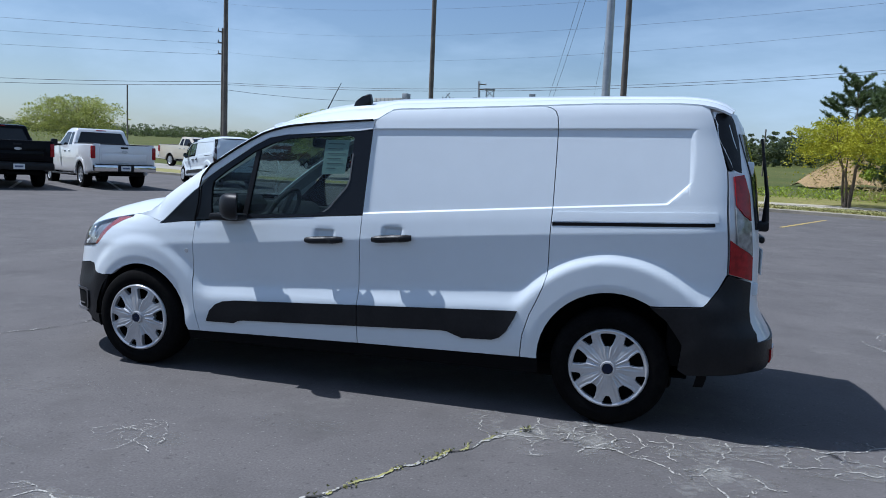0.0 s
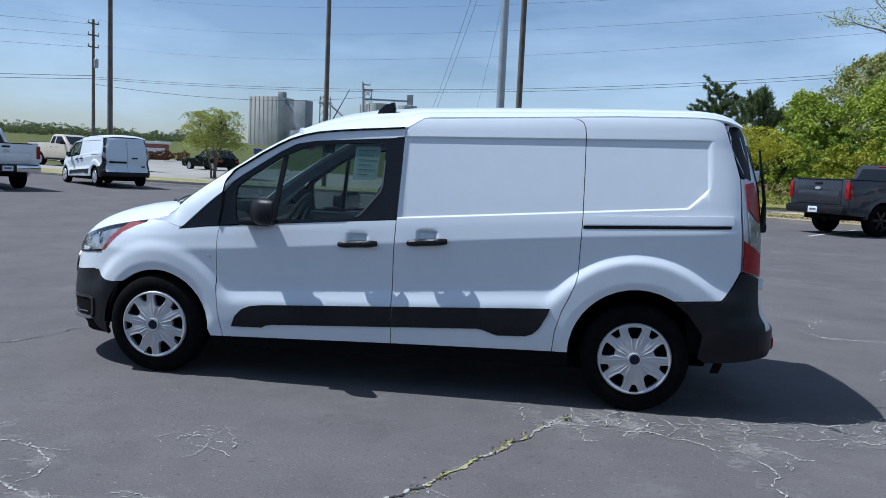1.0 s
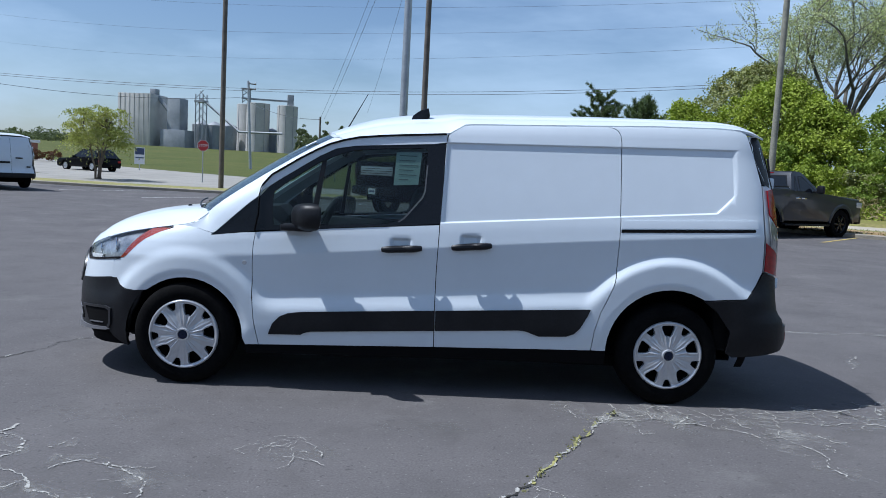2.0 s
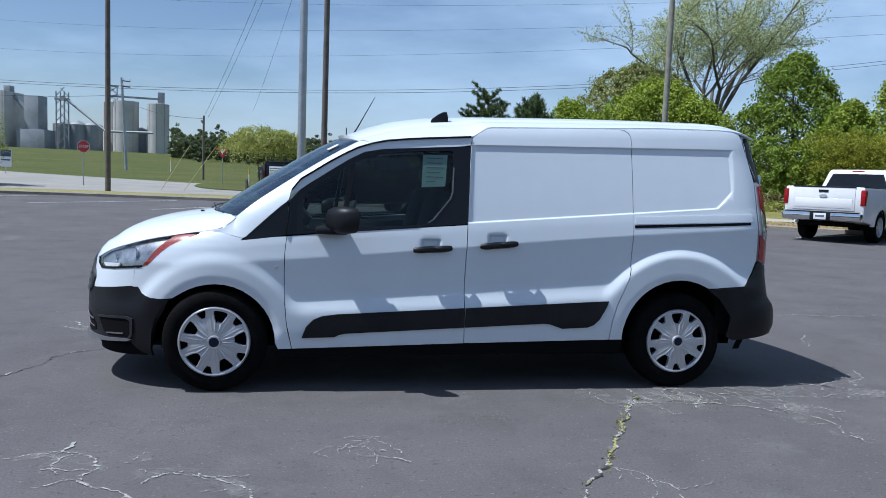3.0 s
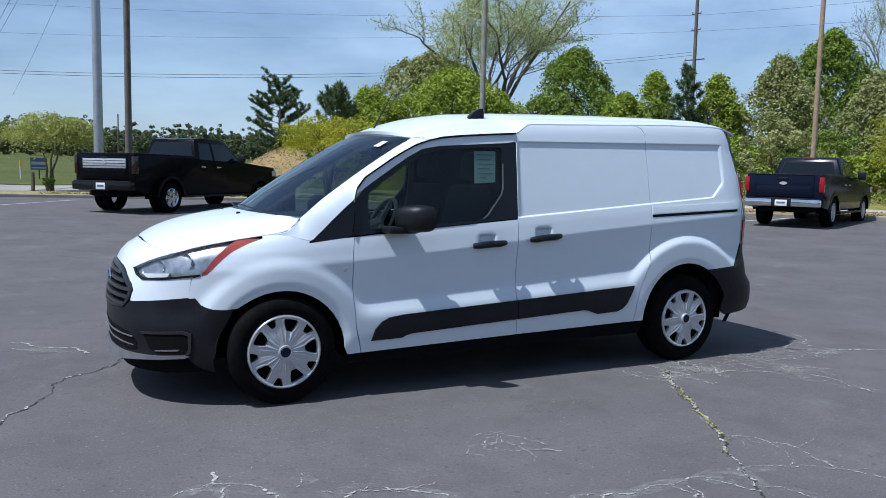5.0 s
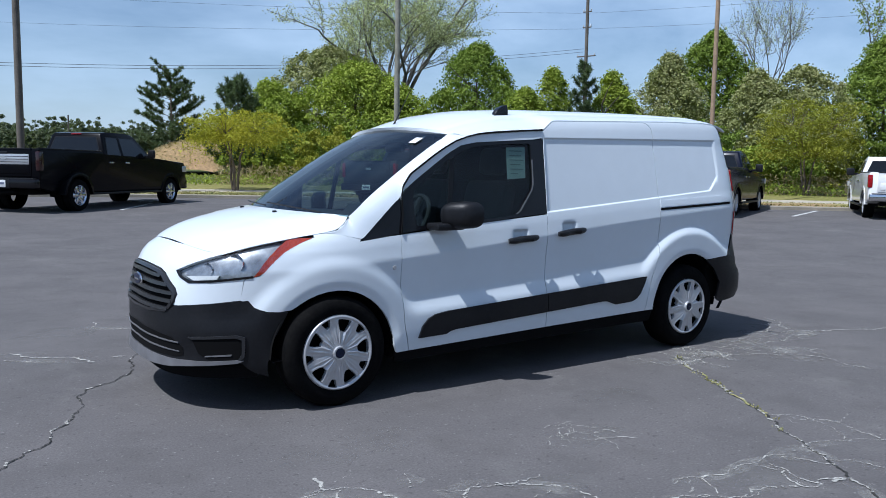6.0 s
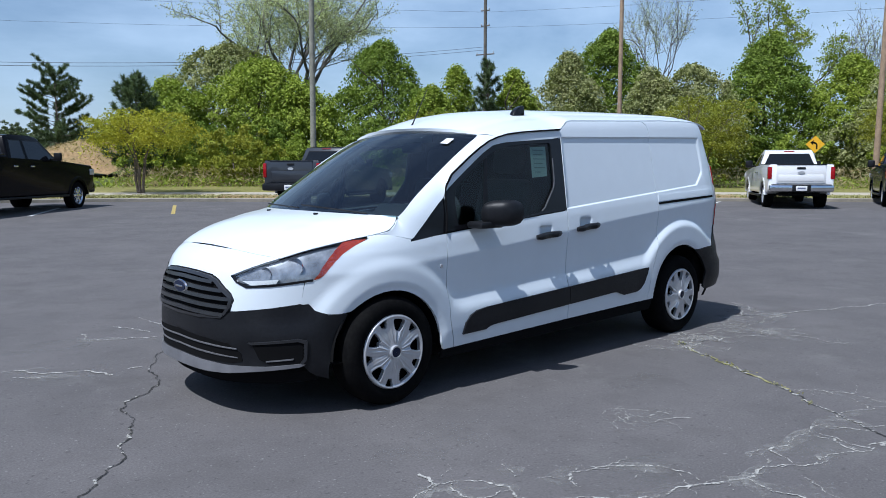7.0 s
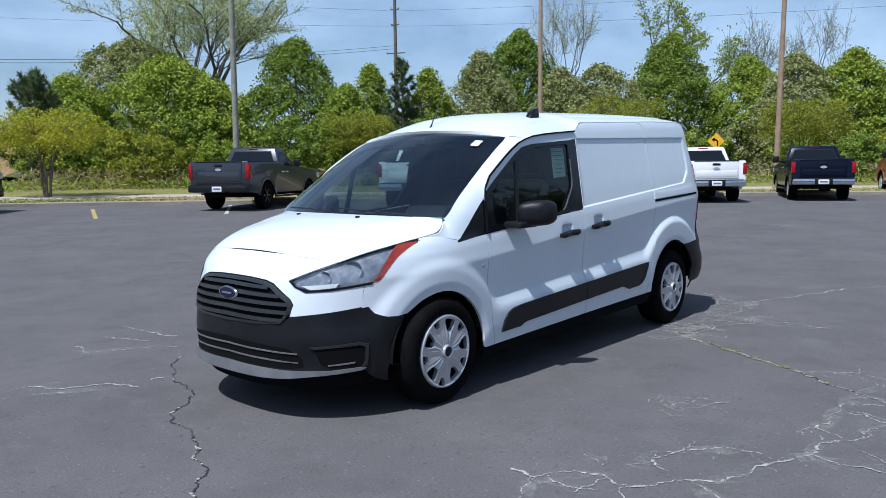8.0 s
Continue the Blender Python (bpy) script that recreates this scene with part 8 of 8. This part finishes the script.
# the broad pale crack that runs across before the van, with its loops
PALE = [[(1.5, -3.06), (1.22, -2.98), (1.08, -2.9), (0.91, -2.91), (0.74, -2.8), (0.49, -2.77), (0.36, -2.72), (0.18, -2.62), (0.04, -2.62), (-0.17, -2.45), (-0.4, -2.28), (-0.36, -2.13), (-0.4, -2.01), (-0.59, -1.89), (-0.56, -1.76)],
        [(0.32, -2.65), (0.34, -2.47), (0.24, -2.35), (0.14, -2.27), (-0.02, -2.21), (-0.09, -2.25), (-0.13, -2.34)], [(-0.52, -1.94), (-0.58, -2.07), (-0.51, -2.19)], [(-0.19, -1.92), (-0.26, -2.07)], [(0.49, -2.77), (0.44, -2.92), (0.5, -3.3)], [(0.7, -2.94), (0.62, -3.05), (0.54, -3.16)],
        [(-0.59, -1.89), (-0.82, -1.98), (-1.0, -2.03)], [(-0.17, -2.45), (-0.35, -2.7), (-0.2, -3.0)]]
WEB = [[(0.76, -1.8), (0.95, -1.79), (0.88, -1.97), (1.07, -2.17)], [(0.95, -1.79), (0.78, -1.95), (0.91, -2.08), (0.86, -2.23)], [(0.7, -1.87), (0.61, -2.01), (0.7, -2.11)], [(0.8, -1.77), (0.98, -1.9), (1.02, -2.1)], [(0.66, -1.93), (0.84, -1.93), (0.96, -2.0)], [(0.72, -2.04), (0.86, -1.84)]]
# long thin lines behind the tail and before the nose
FAR_LINES = [[(4.25, -0.94), (4.7, -1.12), (5.34, -1.32), (6.6, -1.95), (7.8, -2.4)], [(5.02, 2.38), (5.12, 2.0), (5.42, 1.98), (5.98, 2.1), (7.4, 2.0)], [(5.43, 3.16), (5.19, 2.43)], [(4.99, 0.42), (5.19, 0.78), (5.31, 0.92)], [(4.77, -0.45), (4.69, -0.68), (4.46, -0.89)],
             [(-0.23, 1.73), (-0.5, 1.99), (-0.79, 2.14), (-0.75, 2.42)], [(-0.28, 2.1), (-0.42, 2.57)], [(-0.72, 0.96), (-0.86, 1.0)], [(-1.52, 1.5), (-1.35, 1.27), (-1.13, 1.15), (-0.96, 0.88)], [(-1.51, 1.27), (-1.35, 1.15)], [(-0.12, 2.86), (-0.08, 2.47), (-0.01, 2.13)]]
# the crazed patch behind the rear wheel
CRAZE_A = [[(2.53, -1.33), (2.43, -1.22), (2.39, -1.05), (2.42, -0.87)], [(2.53, -1.33), (2.62, -1.24), (2.75, -1.22), (2.86, -1.25), (3.15, -1.25), (3.23, -1.32), (3.44, -1.46), (3.56, -1.43), (3.66, -1.63), (3.68, -1.76), (3.63, -2.07)],
           [(2.7, -0.91), (2.76, -1.18), (2.84, -1.14), (2.95, -0.95), (3.08, -0.91), (3.14, -1.07), (3.43, -1.04), (3.68, -0.98), (4.0, -0.85), (4.19, -0.87), (4.39, -0.77), (4.65, -0.57)], [(3.14, -1.07), (3.07, -1.21), (2.98, -1.37)]]
CRAZE_B = [[(3.22, -0.97), (3.27, -1.07), (3.22, -1.29)], [(3.43, -1.04), (3.4, -1.17), (3.45, -1.3)], [(3.38, -0.89), (3.43, -1.04)], [(3.7, -0.92), (3.67, -1.11), (3.61, -1.32), (3.56, -1.43)], [(3.61, -1.32), (3.78, -1.34), (3.84, -1.48), (3.93, -1.48)],
           [(3.69, -1.1), (3.93, -1.17), (4.09, -1.11), (4.37, -1.13), (4.7, -1.12)], [(4.01, -0.88), (3.99, -1.04), (3.93, -1.17)], [(4.19, -0.87), (4.28, -0.85), (4.23, -0.99), (4.26, -1.1)], [(4.54, -0.67), (4.45, -0.88), (4.47, -0.94)], [(2.7, -1.28), (2.76, -1.41), (2.76, -1.49)],
           [(3.03, -0.93), (3.04, -1.06), (2.94, -1.2)], [(2.82, -0.92), (2.84, -1.1)], [(2.62, -1.24), (2.68, -1.08), (2.76, -1.18)], [(2.86, -1.25), (2.9, -1.1), (3.04, -1.06)]]
n = 0
for lines, width, dust in ((BRANCH, 0.009, 0.16), (PALE, 0.009, 0.18), (FAR_LINES, 0.013, 0.22), (CRAZE_A, 0.0095, 0.26), (CRAZE_B, 0.0075, 0.22)):
    for line in lines:
        broad = lines is PALE and line is PALE[0]
        crack("crack", line, 0.014 if broad else width, GRIT, "pale silt-filled hairline crack in the asphalt", 0.075, 20 + n, 0.004 + 0.00006 * n, 0.04)
        crack("dust_streak", line, 0.24 if broad else dust, DUST, "thin pale dust along a crack in the asphalt", 0.03, 20 + n, 0.0014 + 0.00004 * n, 0.0, 1)
        n += 1
# finer hairlines branching beside the crazed lines
r = random.Random(44)
for line in CRAZE_A[1:3] + CRAZE_B + PALE[:2] + BRANCH[:2]:
    for a, b in zip(line, line[1:]):
        if r.random() < 0.75:
            o = Vector(a).lerp(Vector(b), r.random())
            q = r.uniform(0, 2 * math.pi)
            end = o + Vector((math.cos(q), math.sin(q))) * r.uniform(0.08, 0.26)
            crack("crack", [o, o.lerp(end, 0.5) + Vector((r.uniform(-0.02, 0.02), r.uniform(-0.02, 0.02))), end], 0.005, GRIT, "pale hairline crack in crazed asphalt", 0.12, 300 + n, 0.0042 + 0.00003 * (n - 40), 0.2, 4)
            n += 1
for i, line in enumerate(WEB):
    crack("crack", line, 0.0055, GRIT, "pale hairline crack in a small web", 0.1, 140 + i, 0.0085 + 0.0001 * i, 0.15)
FRONT = [(-0.34, 1.45), (-0.5, 1.32), (-0.72, 0.96), (-0.78, 0.83), (-0.87, 0.45), (-1.05, 0.3), (-1.18, 0.14), (-1.23, 0.0), (-1.26, -0.18), (-1.33, -0.35), (-1.46, -0.59), (-1.6, -0.77), (-1.72, -0.94), (-2.0, -1.4)]
crack("crack", FRONT, 0.0085, CRACK_DARK, "dark jagged crack before the van's nose", 0.085, 3, 0.0045, 0.08)
crack("crack", FRONT, 0.014, GRIT, "pale edges of a jagged crack", 0.085, 3, 0.0052, 0.8)


def dust_patches():
    """Thin pale dust lying on the asphalt round the crazed places."""
    r = random.Random(9)
    for k, (u, v, w) in enumerate(((2.75, -1.2, 0.34), (3.5, -1.2, 0.6), (4.3, -1.0, 0.5), (0.84, -1.97, 0.3), (-1.35, 2.1, 0.6), (-1.2, 1.2, 0.35), (0.1, -2.45, 0.5), (1.1, -2.85, 0.4), (1.5, -1.5, 0.25), (-0.2, -1.5, 0.4))):
        blob = [(u + w * (1 + 0.25 * r.uniform(-1, 1)) * math.cos(q), v + 0.45 * w * (1 + 0.3 * r.uniform(-1, 1)) * math.sin(q)) for q in [2 * math.pi * n / 22 for n in range(22)]]
        tagged(flat_patch("dust_patch", blob, 0.0004 + 0.0001 * k, HAZE), "patch of thin pale dust on the asphalt", "dust", kind="structure")


dust_patches()


def crack_weeds():
    """Small yellow-green tufts rooted in the long crack."""
    r = random.Random(21)
    cs = []
    for a, b in zip(MAIN[0:7], MAIN[1:8]):
        for _ in range(2):
            q = Vector(a).lerp(Vector(b), r.random())
            for _ in range(r.randrange(4, 16)):
                x, y = q.x + r.gauss(0, 0.016), q.y + r.gauss(0, 0.022)
                cs.append((x, y, rise(x, y) + r.uniform(0.004, 0.02)))
    ob = leaf_mesh("crack_weeds", np.array(cs), np.tile([[0, 0, 0.3]], (len(cs), 1)), 0.009, WEED, None, long=2.0)
    return tagged(ob, "small yellow-green weeds growing in the long crack", "weeds", kind="stuff")


crack_weeds()
